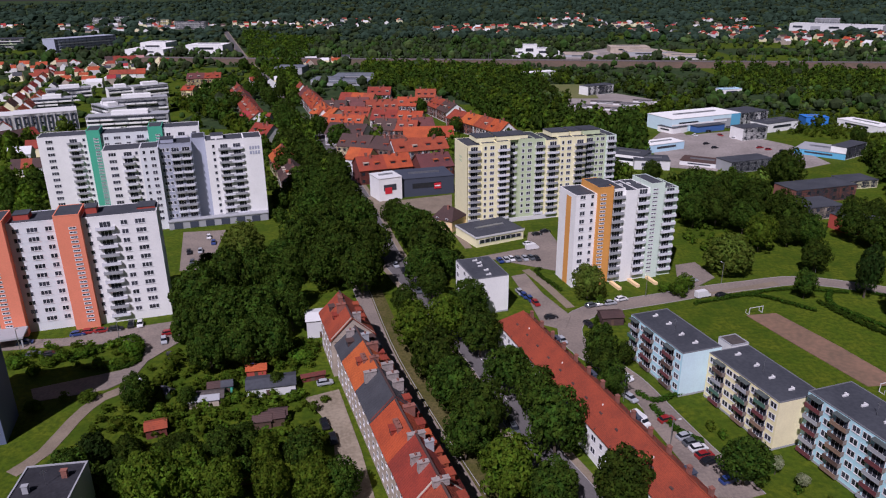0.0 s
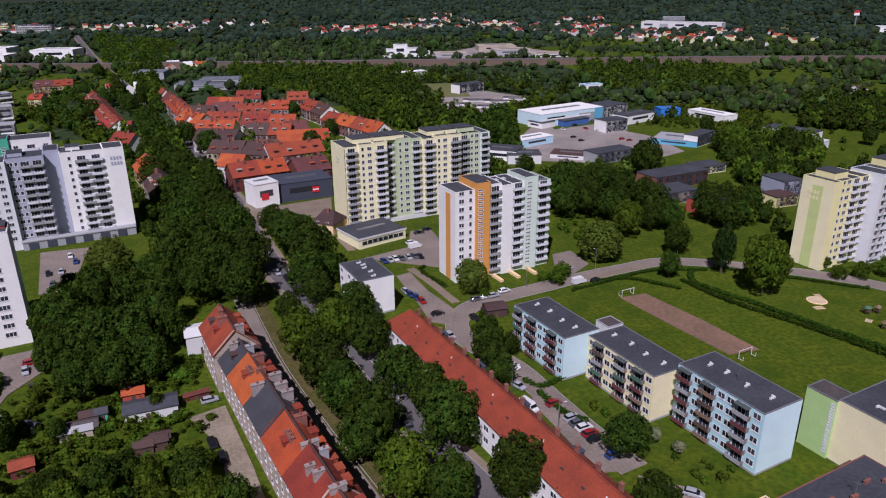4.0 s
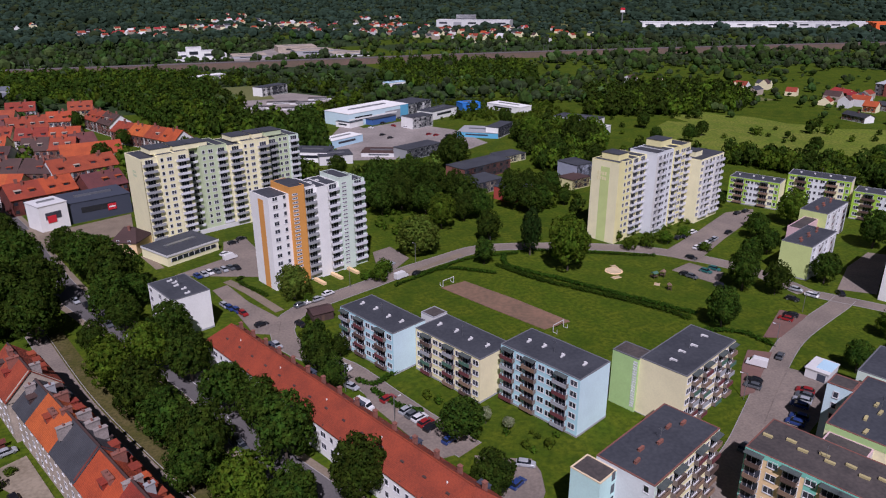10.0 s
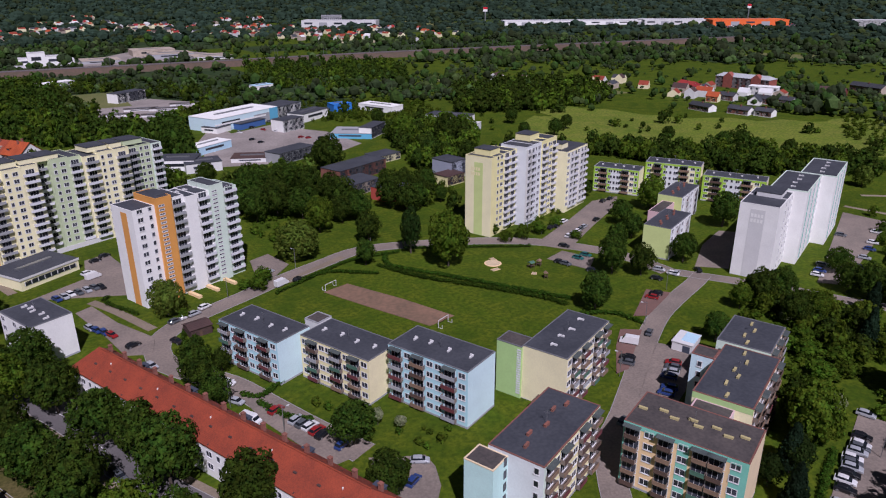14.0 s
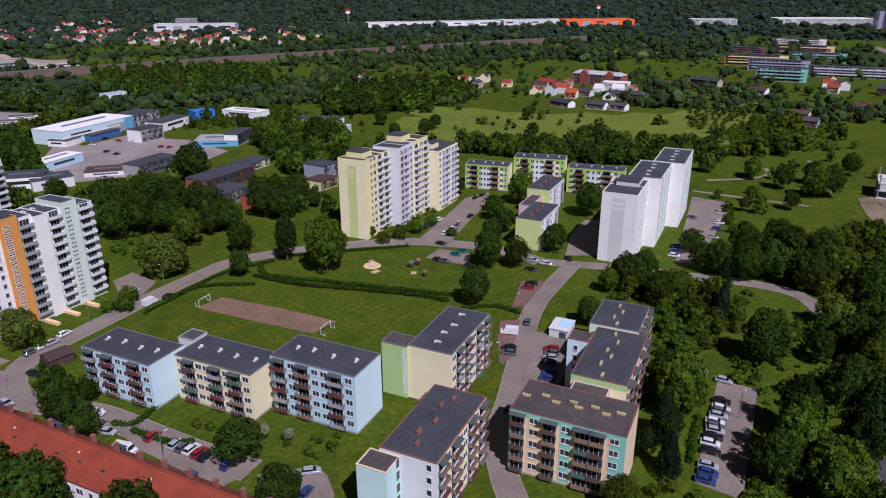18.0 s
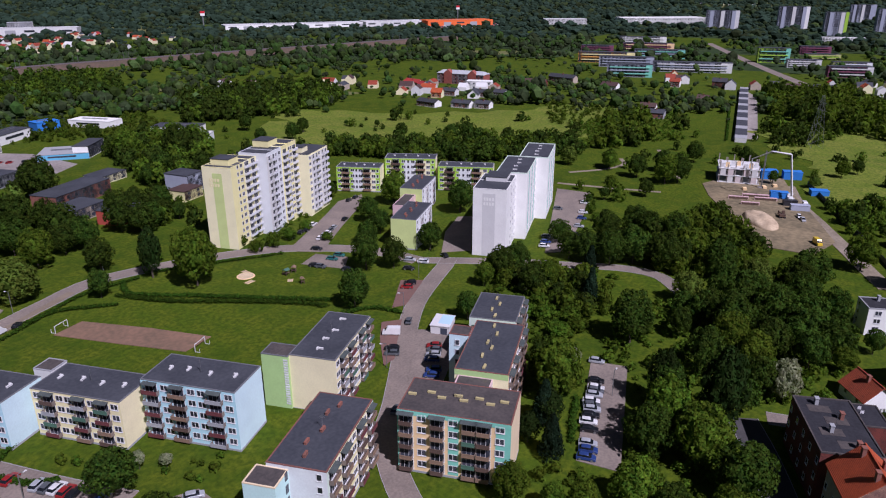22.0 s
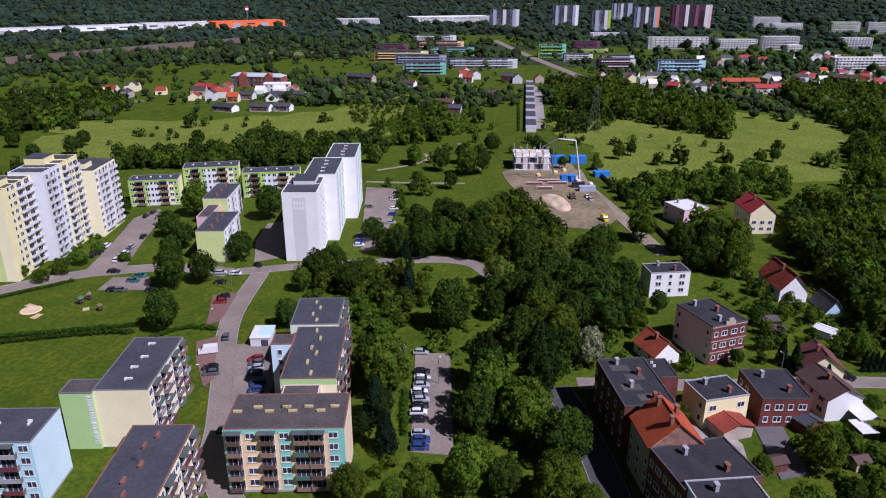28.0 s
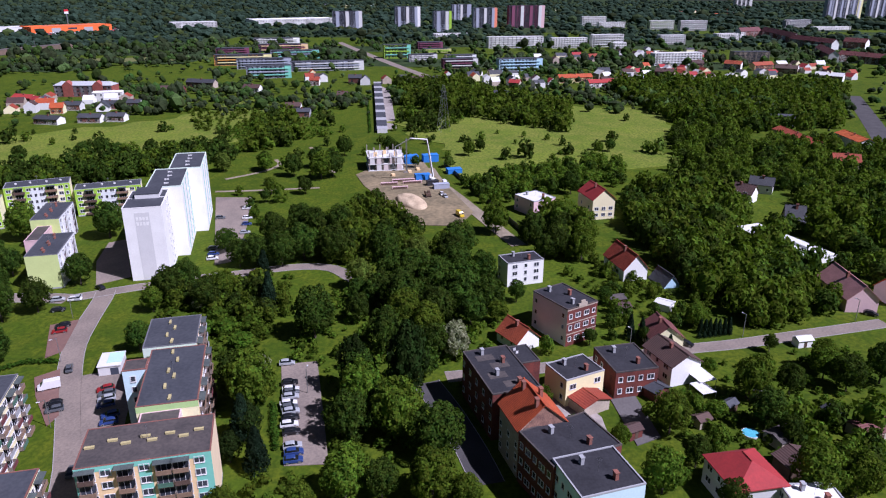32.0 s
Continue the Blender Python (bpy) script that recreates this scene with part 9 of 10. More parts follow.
def tree(x, y, r, kind, tall):
    """A tree of crown radius r; tall: height of its crown over its width."""
    low = kind == 6
    t = thing("shrub" if low else "tree", x, y, tq.uniform(0, 360), TREE_WORDS[kind], "shrub" if low else "tree", "trees of the estate")
    up = tall * tq.uniform(0.94, 1.06)
    zc = r * up + (0.0 if low else 0.2 if kind == 3 else 1.0)
    wide = 1.0 if kind != 3 else 1.25
    put("crown", tq.choice(CROWNS[kind]), t, Matrix.LocRotScale((0, 0, zc), Euler((tq.uniform(-0.08, 0.08), tq.uniform(-0.08, 0.08), 0)), (r * wide, r * wide * tq.uniform(0.9, 1.08), r * up)))
    th = max(zc, 1.0)
    put("trunk", tq.choice(TRUNKS), t, Matrix.Diagonal((min(th, 2 * r) * 0.9, min(th, 2 * r) * 0.9, th, 1)))
    return t


def inside(p, poly):
    x, y = p
    c = False
    for (x0, y0), (x1, y1) in zip(poly, poly[1:] + poly[:1]):
        if (y0 > y) != (y1 > y) and x < (x1 - x0) * (y - y0) / (y1 - y0) + x0:
            c = not c
    return c


def near_way(x, y, gap):
    for pts, hw in WAYS:
        for (x0, y0), (x1, y1) in zip(pts, pts[1:]):
            dx, dy = x1 - x0, y1 - y0
            t = max(0, min(1, ((x - x0) * dx + (y - y0) * dy) / (dx * dx + dy * dy + 1e-9)))
            if (x0 + dx * t - x) ** 2 + (y0 + dy * t - y) ** 2 < (hw + gap) ** 2:
                return True
    return False


def on_house(x, y, gap=0.0):
    for fx, fy, a, L, D, m in FOOT:
        dx, dy = x - fx, y - fy
        u, v = dx * math.cos(a) + dy * math.sin(a), -dx * math.sin(a) + dy * math.cos(a)
        if -m - gap < u < L + m + gap and -m - gap < v < D + m + gap:
            return True
    return False


def in_front(x, y, f, reach=55.0):
    """On a far building or on the open ground before it."""
    dx, dy = x - f[0], y - f[1]
    u, v = dx * math.cos(f[2]) + dy * math.sin(f[2]), -dx * math.sin(f[2]) + dy * math.cos(f[2])
    return -4 < u < f[3] + 4 and -reach < v < f[4] + 4


def free(x, y, gap=1.0):
    return not on_house(x, y, gap) and not near_way(x, y, gap) and not any(inside((x, y), a) for a in AREAS)


for x, y, r, kind, tall in TREES:
    tree(x, y, r, kind, tall)

# the woods: one sheet of crowns for each wood, small crowns copied point by point into one mesh
SMALL = []
for i in range(5):
    me = crown_mesh(0, 900 + i, 225, 15)
    SMALL.append((np.array([v.co[:] for v in me.vertices]), [tuple(p.vertices) for p in me.polygons]))
    bpy.data.meshes.remove(me)


def tiny(seed, lobes=2):
    """A bumpy clump of few faces for far woods."""
    q = random.Random(seed)
    bm = bmesh.new()
    for _ in range(lobes):
        c = Vector((q.uniform(-0.45, 0.45), q.uniform(-0.45, 0.45), q.uniform(-0.2, 0.45))) * (lobes > 1)
        res = bmesh.ops.create_icosphere(bm, subdivisions=1, radius=q.uniform(0.5, 0.8) if lobes > 1 else 1.0)
        for v in res["verts"]:
            v.co = v.co * q.uniform(0.88, 1.12) + c
    bm.verts.index_update()
    data = np.array([v.co[:] for v in bm.verts]), [tuple(v.index for v in f.verts) for f in bm.faces]
    bm.free()
    return data


def leafy(data, seed, n):
    """Loose leaf clumps over a few lobes, so that far crowns have a ragged outline."""
    q = random.Random(seed)
    pts, faces = data
    V, F = [tuple(p) for p in pts], list(faces)
    for _ in range(n):
        c = Vector(pts[q.randrange(len(pts))]) * q.uniform(0.85, 1.15)
        k = len(V)
        V += [tuple(c + Vector((q.gauss(0, 0.11), q.gauss(0, 0.11), q.gauss(0, 0.11)))) for _ in range(3)]
        F.append((k, k + 1, k + 2))
    return np.array(V), F


TINY = [leafy(tiny(i, 3), i, 14) for i in range(6)]
MICRO = [leafy(tiny(40 + i, 1), i, 5) for i in range(6)]
HEDGE = []
for i in range(3):
    me = crown_mesh(6, 950 + i, 90, 9)
    HEDGE.append((np.array([v.co[:] for v in me.vertices]), [tuple(p.vertices) for p in me.polygons]))
    bpy.data.meshes.remove(me)


def grove(name, spots, protos, material, label):
    """Many crowns in one mesh. spots: x, y, radius, height factor."""
    V, F, base = [], [], 0
    for i, (x, y, r, k) in enumerate(spots):
        pts, faces = protos[i % len(protos)]
        a = (i * 2.399) % 6.283
        c, s = math.cos(a), math.sin(a)
        V.append(np.column_stack(((pts[:, 0] * c - pts[:, 1] * s) * r + x, (pts[:, 0] * s + pts[:, 1] * c) * r + y, pts[:, 2] * r * k + r * k * 0.85 + 0.3)))
        F.extend([tuple(v + base for v in f) for f in faces])
        base += len(pts)
    if not V:
        return
    me = bpy.data.meshes.new(name)
    me.from_pydata(np.concatenate(V).tolist(), [], F)
    me.materials.append(material)
    tagged(put(name, me), label, "trees", "", "stuff")


wq = random.Random(11)
for pts, sp, rad, kind in WOODS:
    xs, ys = [p[0] for p in pts], [p[1] for p in pts]
    spots = {0: [], 1: []}
    far = math.hypot(sum(xs) / len(xs), sum(ys) / len(ys))
    x = min(xs)
    while x < max(xs):
        y = min(ys)
        while y < max(ys):
            px, py = x + wq.uniform(-0.45, 0.45) * sp, y + wq.uniform(-0.45, 0.45) * sp
            r = rad * wq.uniform(0.65, 1.25)
            if inside((px, py), pts) and not on_house(px, py, r * 0.6) and not near_way(px, py, 2.0) and not any(inside((px, py), a) for a in AREAS):
                spots[int(wq.random() < (0.75 if kind == 1 else 0.3))].append((px, py, r, wq.uniform(0.95, 1.45)) if kind < 2 else (px, py, r * wq.uniform(0.5, 1.2), wq.uniform(0.6, 1.1)))
            y += sp
        x += sp
    for k in (0, 1):
        if kind == 2:
            grove("shrubbery", spots[k], HEDGE, LEAF[6 if k else 1], "low shrubs and garden plants in the grass")
        else:
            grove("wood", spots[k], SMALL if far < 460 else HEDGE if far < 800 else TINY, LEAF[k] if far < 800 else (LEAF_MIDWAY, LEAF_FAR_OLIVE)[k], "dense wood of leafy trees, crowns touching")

# scattered trees and far forest
BIG = [f for f in FOOT if math.hypot(f[0], f[1]) > 900]
near, mid, far = ({0: [], 1: [], 2: []} for _ in range(3))
for i in range(60000):
    a = radians(wq.uniform(-122, 36))
    d = 300 * math.exp(wq.random() ** 0.7 * math.log(4800 / 300))
    x, y = -math.sin(a) * d, math.cos(a) * d
    n = noise.noise(Vector((x, y, 0)) * 0.004) + 0.6 * noise.noise(Vector((x, y, 9)) * 0.013)
    keep = 0.06 if d < 600 else 0.15 if d < 950 else 0.3
    if -230 < x < 260 and d > 620 and wq.random() < 0.55 or n > (0.33 if d < 600 else 0.14 if d < 950 else -0.02 if d < 1500 else -0.25) or wq.random() < keep:
        if any(inside((x, y), p) for p in TOWNS) and wq.random() < 0.3:
            continue
        if d > 1600 and not any((x - f[0]) ** 2 + (y - f[1]) ** 2 < (f[3] + 70) ** 2 and in_front(x, y, f) for f in BIG) or d <= 1600 and free(x, y, 3):
            tone = noise.noise(Vector((x, y, 5)) * 0.011) * 0.45
            pick = wq.random() + tone
            k = 2 if pick < (0.07 if d < 1300 else -0.1) else 1 if pick < (0.5 if d < 1300 else 0.22) else 0
            size = min(1.9, math.exp(wq.gauss(-0.14, 0.38)))
            if d < 560:
                near[k].append((x, y, 2.7 * size, wq.uniform(0.8, 1.4)))
            elif d < 1300:
                mid[k].append((x, y, (3.5 if d < 900 else 4.7) * size, wq.uniform(0.6, 1.2)))
            else:
                far[k].append((x, y, (6.2 if d < 2000 else 9) * size, wq.uniform(0.45, 0.8)))
for k in (0, 1, 2):
    grove("scattered_trees", near[k], HEDGE, LEAF[(0, 1, 4)[k]], "scattered trees and scrub on the meadows")
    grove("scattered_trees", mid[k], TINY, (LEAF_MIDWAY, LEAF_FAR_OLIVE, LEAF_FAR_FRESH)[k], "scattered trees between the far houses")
    grove("distant_wood", far[k], MICRO, (LEAF_HAZE, LEAF_FAR_OLIVE, LEAF_FAR_FRESH)[k], "far woods towards the horizon")


# hedges: rows of clipped leafy clumps
for pts, w, h in HEDGES:
    line = smooth_line(pts, 1.1)
    sp = [(p.x + wq.uniform(-0.12, 0.12) * w, p.y + wq.uniform(-0.12, 0.12) * w, w * 0.48 * wq.uniform(0.85, 1.15), h / w * 0.8) for p in line]
    grove("hedge", sp, HEDGE, HEDGE_LEAF, "clipped green hedge beside the lawn")


# ---- vehicles ----
def wheel_mesh():
    bm = bmesh.new()
    bmesh.ops.create_cone(bm, cap_ends=True, segments=14, radius1=0.32, radius2=0.32, depth=0.2, matrix=pose(0, 0, 0, 90, 0, 0))
    n = len(bm.faces)
    bmesh.ops.create_cone(bm, cap_ends=True, segments=10, radius1=0.19, radius2=0.19, depth=0.22, matrix=pose(0, 0, 0, 90, 0, 0))
    bm.faces.ensure_lookup_table()
    for f in bm.faces[n:]:
        f.material_index = 1
    return done("wheel", bm, [RUBBER, METAL])


def profile(name, pts, half, mats, inset=0.0):
    """A side outline drawn out across the car, drawn in at the top by inset."""
    bm = bmesh.new()
    top = max(z for _, z in pts)
    low = min(z for _, z in pts)
    sides = [[bm.verts.new((x, s * (half - inset * (z - low) / (top - low)), z)) for x, z in pts] for s in (-1, 1)]
    bm.faces.new(sides[0])
    bm.faces.new(sides[1][::-1])
    n = len(pts)
    for i in range(n):
        bm.faces.new((sides[0][i], sides[1][i], sides[1][(i + 1) % n], sides[0][(i + 1) % n]))
    bmesh.ops.recalc_face_normals(bm, faces=bm.faces)
    bmesh.ops.bevel(bm, geom=[e for e in bm.edges if abs(e.verts[0].co.y - e.verts[1].co.y) < 0.3], offset=0.05, segments=1, affect="EDGES")
    return done(name, bm, mats)


WHEEL = wheel_mesh()
BODY = [(-2.1, 0.3), (-2.15, 0.75), (-2.05, 0.98), (-1.0, 1.02), (0.9, 0.98), (1.85, 0.82), (2.12, 0.62), (2.12, 0.3)]
CABIN = [(-1.95, 0.96), (-1.55, 1.42), (-0.2, 1.5), (0.45, 1.42), (1.15, 0.95)]
ROOFL = [(-1.55, 1.41), (-1.2, 1.5), (-0.2, 1.54), (0.35, 1.47), (0.5, 1.41)]
VANB = [(-2.6, 0.35), (-2.65, 2.3), (-2.5, 2.45), (1.1, 2.45), (1.9, 1.4), (2.6, 1.15), (2.7, 0.35)]
VANW = [(1.0, 1.55), (1.12, 2.32), (1.9, 1.42), (1.75, 1.38)]


def car(paint_name, colour, label, van=False):
    p = mat(paint_name, colour, tuple(c * 0.9 for c in colour), 0.5, 3, 0.3, 0.1, bump=0.0)
    c = thing("van" if van else "car", 0, 0, 0, label, "van" if van else "car", "parked vehicles")
    if van:
        put("body", profile("body", VANB, 0.98, p, 0.08), c)
        put("windscreen", profile("windscreen", VANW, 0.93, CARGLASS, 0.03), c, pose(0.03, 0, 0.02))
        w = 1.55
    else:
        put("body", profile("body", BODY, 0.88, p, 0.06), c)
        put("cabin_glass", profile("cabin_glass", CABIN, 0.8, CARGLASS, 0.16), c)
        put("roof_panel", profile("roof_panel", ROOFL, 0.66, p, 0.03), c)
        w = 1.3
    for i in (-1, 1):
        for j in (-1, 1):
            put("wheel", WHEEL, c, pose(i * w, j * 0.82, 0.32))
    return c


CARS = [car("paint_white", (0.75, 0.75, 0.74), "white hatchback parked on the asphalt"), car("paint_black", (0.015, 0.015, 0.018), "black car parked on the asphalt"),
        car("paint_silver", (0.4, 0.42, 0.44), "silver car parked on the asphalt"), car("paint_blue", (0.03, 0.06, 0.2), "dark blue car parked on the asphalt"),
        car("paint_red", (0.3, 0.02, 0.02), "red car parked on the asphalt"), car("paint_grey", (0.1, 0.11, 0.12), "dark grey car parked on the asphalt"),
        car("paint_van", (0.78, 0.78, 0.77), "white delivery van parked on the asphalt", True), car("paint_yellow", (0.7, 0.5, 0.03), "yellow van on the building site", True),
        car("paint_teal", (0.02, 0.14, 0.13), "dark teal car parked on the asphalt")]
USED = set()
CAR_SPOTS = []


def park(x, y, kind, yaw):
    m = pose(x, y, 0.14, 0, 0, yaw + vq.uniform(-4, 4))
    if kind not in USED:
        USED.add(kind)
        CARS[kind].matrix_basis = m
    else:
        copy_thing(CARS[kind], m)




CAR_SPOTS += [(-121.4, 180, 3, 18), (-108.6, 185, 3, 18), (-105.9, 186.4, 4, 18), (-102.2, 187.1, 4, 18), (-98.7, 188.1, 1, 18), (-81.6, 185.3, 4, 18), (-79.4, 186.3, 2, 18), (-31, 156.9, 2, 18), (-50.6, 165.2, 3, 18), (-110.3, 172.9, 1, 18), (-115.1, 173, 5, 18), (-95.3, 191, 1, -72), (-92.7, 191.3, 0, -72), (-81.5, 180.7, 2, -72), (-76.4, 171.1, 1, -72), (-28.2, 138.6, 1, -72), (-25.4, 132.9, 1, -72), (-38.5, 153.8, 1, -72), (-98.3, 252.2, 1, -72), (-94.3, 253.3, 2, -72), (-93.6, 241.6, 5, -72), (-96, 269.4, 0, -72), (-92.1, 262.7, 3, -72), (20.8, 240.8, 3, -72)]
CAR_SPOTS += [(23.1, 241.3, 2, -72), (25.1, 242.4, 0, -72), (27.6, 242.3, 5, -72), (30.2, 242.8, 2, -72), (32.6, 243.4, 5, -72), (34.6, 242.7, 1, -72), (25.1, 212.4, 2, -72), (26.3, 209.6, 3, -72), (27.9, 207, 3, -72), (29.3, 203.9, 4, -72), (43.4, 188.6, 1, -72), (33.8, 178.8, 2, -72), (0.5, 237.9, 1, -72), (32.8, 193.7, 1, 18), (46.9, 201.9, 5, 18), (50.4, 203.1, 0, 18), (57.5, 206.4, 0, 18), (53.2, 203.5, 2, 18), (84.5, 208.5, 6, 18), (90.9, 208.8, 1, 18), (38.1, 269.6, 1, 18), (42, 273, 1, 18), (33.3, 258.5, 0, 18), (34.2, 253.5, 6, 18)]
CAR_SPOTS += [(80.5, 215, 5, 18), (85.3, 221.1, 2, 18), (47.2, 158.5, 0, -60), (45.8, 148.7, 2, -60), (45.6, 138.7, 6, -60), (52.1, 139.5, 4, 18), (54.3, 132.9, 2, 18), (55, 130.6, 5, 18), (55.8, 128.6, 0, 18), (56.3, 126.2, 4, 18), (56.7, 124.1, 1, 18), (58.5, 118, 3, 18), (192, 194.3, 1, 18), (198.8, 195.5, 1, 18), (202.6, 195.5, 1, 18), (209.1, 198, 0, 18), (221.7, 191.2, 1, 18), (197.6, 184, 0, 18), (201, 184.9, 2, 18), (204.5, 185.8, 0, 18), (207.6, 186.9, 5, 18), (210.9, 188.1, 2, 18), (244.6, 207.8, 1, 18), (250.1, 208.3, 1, 18)]
CAR_SPOTS += [(187.7, 177, 1, -72), (174.4, 166, 1, -72), (175, 163.6, 5, -72), (182.8, 164.9, 8, -72), (187.2, 165.2, 8, -72), (177.9, 153.5, 1, -72), (197.8, 139.9, 2, -72), (198.5, 134.6, 0, -72), (190.5, 135.4, 1, -72), (115.5, 86.7, 5, 18), (63.6, 106.2, 3, -40)]
CAR_SPOTS += [(69.2, 103.2, 2, -40), (64.4, 98.6, 3, 20), (153.8, 50.7, 1, -72), (150.6, 49.5, 0, -72), (147.3, 48.7, 2, -72), (144.3, 48.3, 0, -72), (141, 46.8, 2, -72), (138.4, 46.2, 1, -72), (135.7, 45.7, 0, -72), (132.9, 44.4, 1, -72), (127.8, 42.7, 2, -72), (125.6, 41.8, 3, -72), (122.9, 41.2, 3, -72), (163.6, 54.2, 2, -72), (142.6, 47.6, 5, -72), (149.3, 49.1, 5, -72), (300.1, 111.8, 0, -72), (286.3, 107.1, 0, -72), (277.9, 104.5, 3, -72), (267.2, 101.5, 2, -72), (256.5, 98.3, 1, -72), (244.6, 96.6, 3, -72), (239.4, 94.1, 3, -72)]
CAR_SPOTS += [(248, 107.5, 5, -72), (237.5, 103.8, 0, -72), (242.1, 105.2, 3, -72), (285.3, 118.9, 5, -72), (224.9, 82.6, 1, -72), (183.4, -57, 1, -120), (208.1, -120, 1, -120), (180.1, -49.2, 5, -120), (349.5, 24.4, 6, 200), (331, 24.5, 0, 200), (327, 22.5, 2, 200), (297.6, 13.9, 7, -150), (250.7, 22.9, 3, -150), (-10.8, 219.1, 1, -72), (-14.4, 231.7, 1, -72), (-17.7, 237.2, 2, -72), (-8.7, 214.4, 5, -72), (15.5, 138.4, 1, -72), (15.9, 136.2, 5, -72), (11.7, 162.8, 1, -72), (-31.3, 282.1, 0, -72)]
CAR_SPOTS += [(-116.8, 550.3, 0, -72), (-128.5, 563.6, 2, -72), (195.1, 512.3, 1, -72), (184.7, 462, 4, -72), (168, 462.7, 0, -72), (181.9, 475.4, 1, 18), (200.5, 488.5, 5, 18), (190.4, 452.7, 0, 18), (194.9, 424.1, 4, 18), (198, 419.3, 4, 18), (204.4, 414.5, 1, 18), (211.2, 476.1, 0, 18), (166.3, 436.5, 1, 18), (167.5, 425.1, 1, 18)]
CAR_SPOTS += [(176.6, 126.5, 4, 118), (180.2, 127.6, 1, 118), (147, 111.2, 6, 118), (139.6, 105.6, 1, 118), (137.3, 103.9, 5, 118), (156.2, 111.4, 5, 30), (147.2, 96.4, 4, 118), (145.2, 95, 5, 118), (142.8, 93.8, 2, 118), (140.3, 92.6, 3, 118), (136.2, 89.3, 3, 118), (133.4, 88.2, 3, 118), (129.6, 86.6, 1, 118), (199.8, 134.2, 2, 20), (208.2, 131.4, 1, 60)]
for spot in CAR_SPOTS:
    park(*spot)


# ---- football goals, playground, huts, lamps ----
def goal(x, y, yaw):
    b = thing("football_goal", x, y, yaw, "white tubular football goal on the pitch", "football goal", "goals")
    for xx in (0, 5):
        part("post", boxes((xx - 0.07, -0.07, 0, xx + 0.07, 0.07, 2.2)), PVC, b)
        part("stay", boxes((xx - 0.05, 0, 0, xx + 0.05, 1.5, 0.1), (xx - 0.05, 1.4, 0, xx + 0.05, 1.5, 1.2)), PVC, b)
    part("crossbar", boxes((-0.07, -0.07, 2.2, 5.07, 0.07, 2.34)), PVC, b)


def outline_roof(w):
    """A low pitched roof over a square of width w."""
    bm = bmesh.new()
    lo = [bm.verts.new(p) for p in ((-0.2, -0.2, 2.0), (w + 0.2, -0.2, 2.0), (w + 0.2, w + 0.2, 2.0), (-0.2, w + 0.2, 2.0))]
    hi = [bm.verts.new((-0.2, w / 2, 2.6)), bm.verts.new((w + 0.2, w / 2, 2.6))]
    for q in ((lo[0], lo[1], hi[1], hi[0]), (lo[2], lo[3], hi[0], hi[1]), (lo[1], lo[2], hi[1]), (lo[3], lo[0], hi[0]), lo[::-1]):
        bm.faces.new(q)
    return bm


goal(94.4, 195.4, 18)
goal(113.9, 153.1, 198)
sp = thing("sandpit", 154.9, 180.7, 0, "round sandpit with a spiral kerb in the lawn", "sandpit")
bm = bmesh.new()
bmesh.ops.create_cone(bm, cap_ends=True, segments=28, radius1=3.2, radius2=3.1, depth=0.16, matrix=pose(0, 0, 0.06))
part("kerb", bm, PEACH, sp)
bm = bmesh.new()
bmesh.ops.create_cone(bm, cap_ends=True, segments=28, radius1=2.7, radius2=2.7, depth=0.1, matrix=pose(0, 0, 0.13))
part("sand", bm, mat("play_sand", (0.66, 0.52, 0.33), None, 0.4, 3, 0.95), sp)
for i, (px, py, wd) in enumerate(((162.5, 168.5, 1.7), (166.5, 168.0, 1.4), (161.0, 158.5, 1.1))):
    b = thing("climbing_frame", px, py, 30 * i, "small wooden climbing frame with a green roof on the lawn", "climbing frame", "playground")
    for xx, yy in ((0, 0), (wd, 0), (0, wd), (wd, wd)):
        part("post", boxes((xx - 0.06, yy - 0.06, 0, xx + 0.06, yy + 0.06, 2.0)), WOOD, b)
    part("roof_board", outline_roof(wd), RAILS[3] if i == 0 else RAILS[1], b)
    part("deck", boxes((-0.05, -0.05, 0.9, wd + 0.05, wd + 0.05, 1.0)), WOOD, b)
for i, (px, py, ln) in enumerate(((150.3, 174.8, 3.2), (160.2, 163.4, 2.2), (158.0, 182.0, 3.0))):
    b = thing("play_mat", px, py, 40 * i, "pale flat sand patch with a low timber edge", "play area", "playground")
    part("sand", boxes((0, 0, 0, ln, 1.6, 0.08)), SAND, b)
    for yy in (-0.1, 1.6):
        part("edging", boxes((-0.1, yy, 0, ln + 0.1, yy + 0.1, 0.16)), PEACH, b)


def hut(x, y, yaw, L, D, h, wall, roof, label, name="shed"):
    b = thing(name, x, y, yaw, label, name, "garden sheds")
    part("wall", boxes((0, 0, 0, L, D, h)), wall, b)
    bm = bmesh.new()
    for s in (0, 1):
        ya, yb = (-0.3, D / 2) if s == 0 else (D + 0.3, D / 2)
        vs = [bm.verts.new(p) for p in ((-0.3, ya, h), (L + 0.3, ya, h), (L + 0.3, yb, h + 0.9), (-0.3, yb, h + 0.9))]
        ws = [bm.verts.new(v.co + Vector((0, 0, 0.12))) for v in vs]
        bm.faces.new(vs)
        bm.faces.new(ws)
        for k in range(4):
            bm.faces.new((vs[k], vs[(k + 1) % 4], ws[(k + 1) % 4], ws[k]))
    part("roof", bm, roof, b)
    part("door", boxes((L * 0.4, -0.05, 0.05, L * 0.4 + 0.9, 0.02, 1.95)), WOOD, b)
    foot(x, y, yaw, L, D, 0.5)


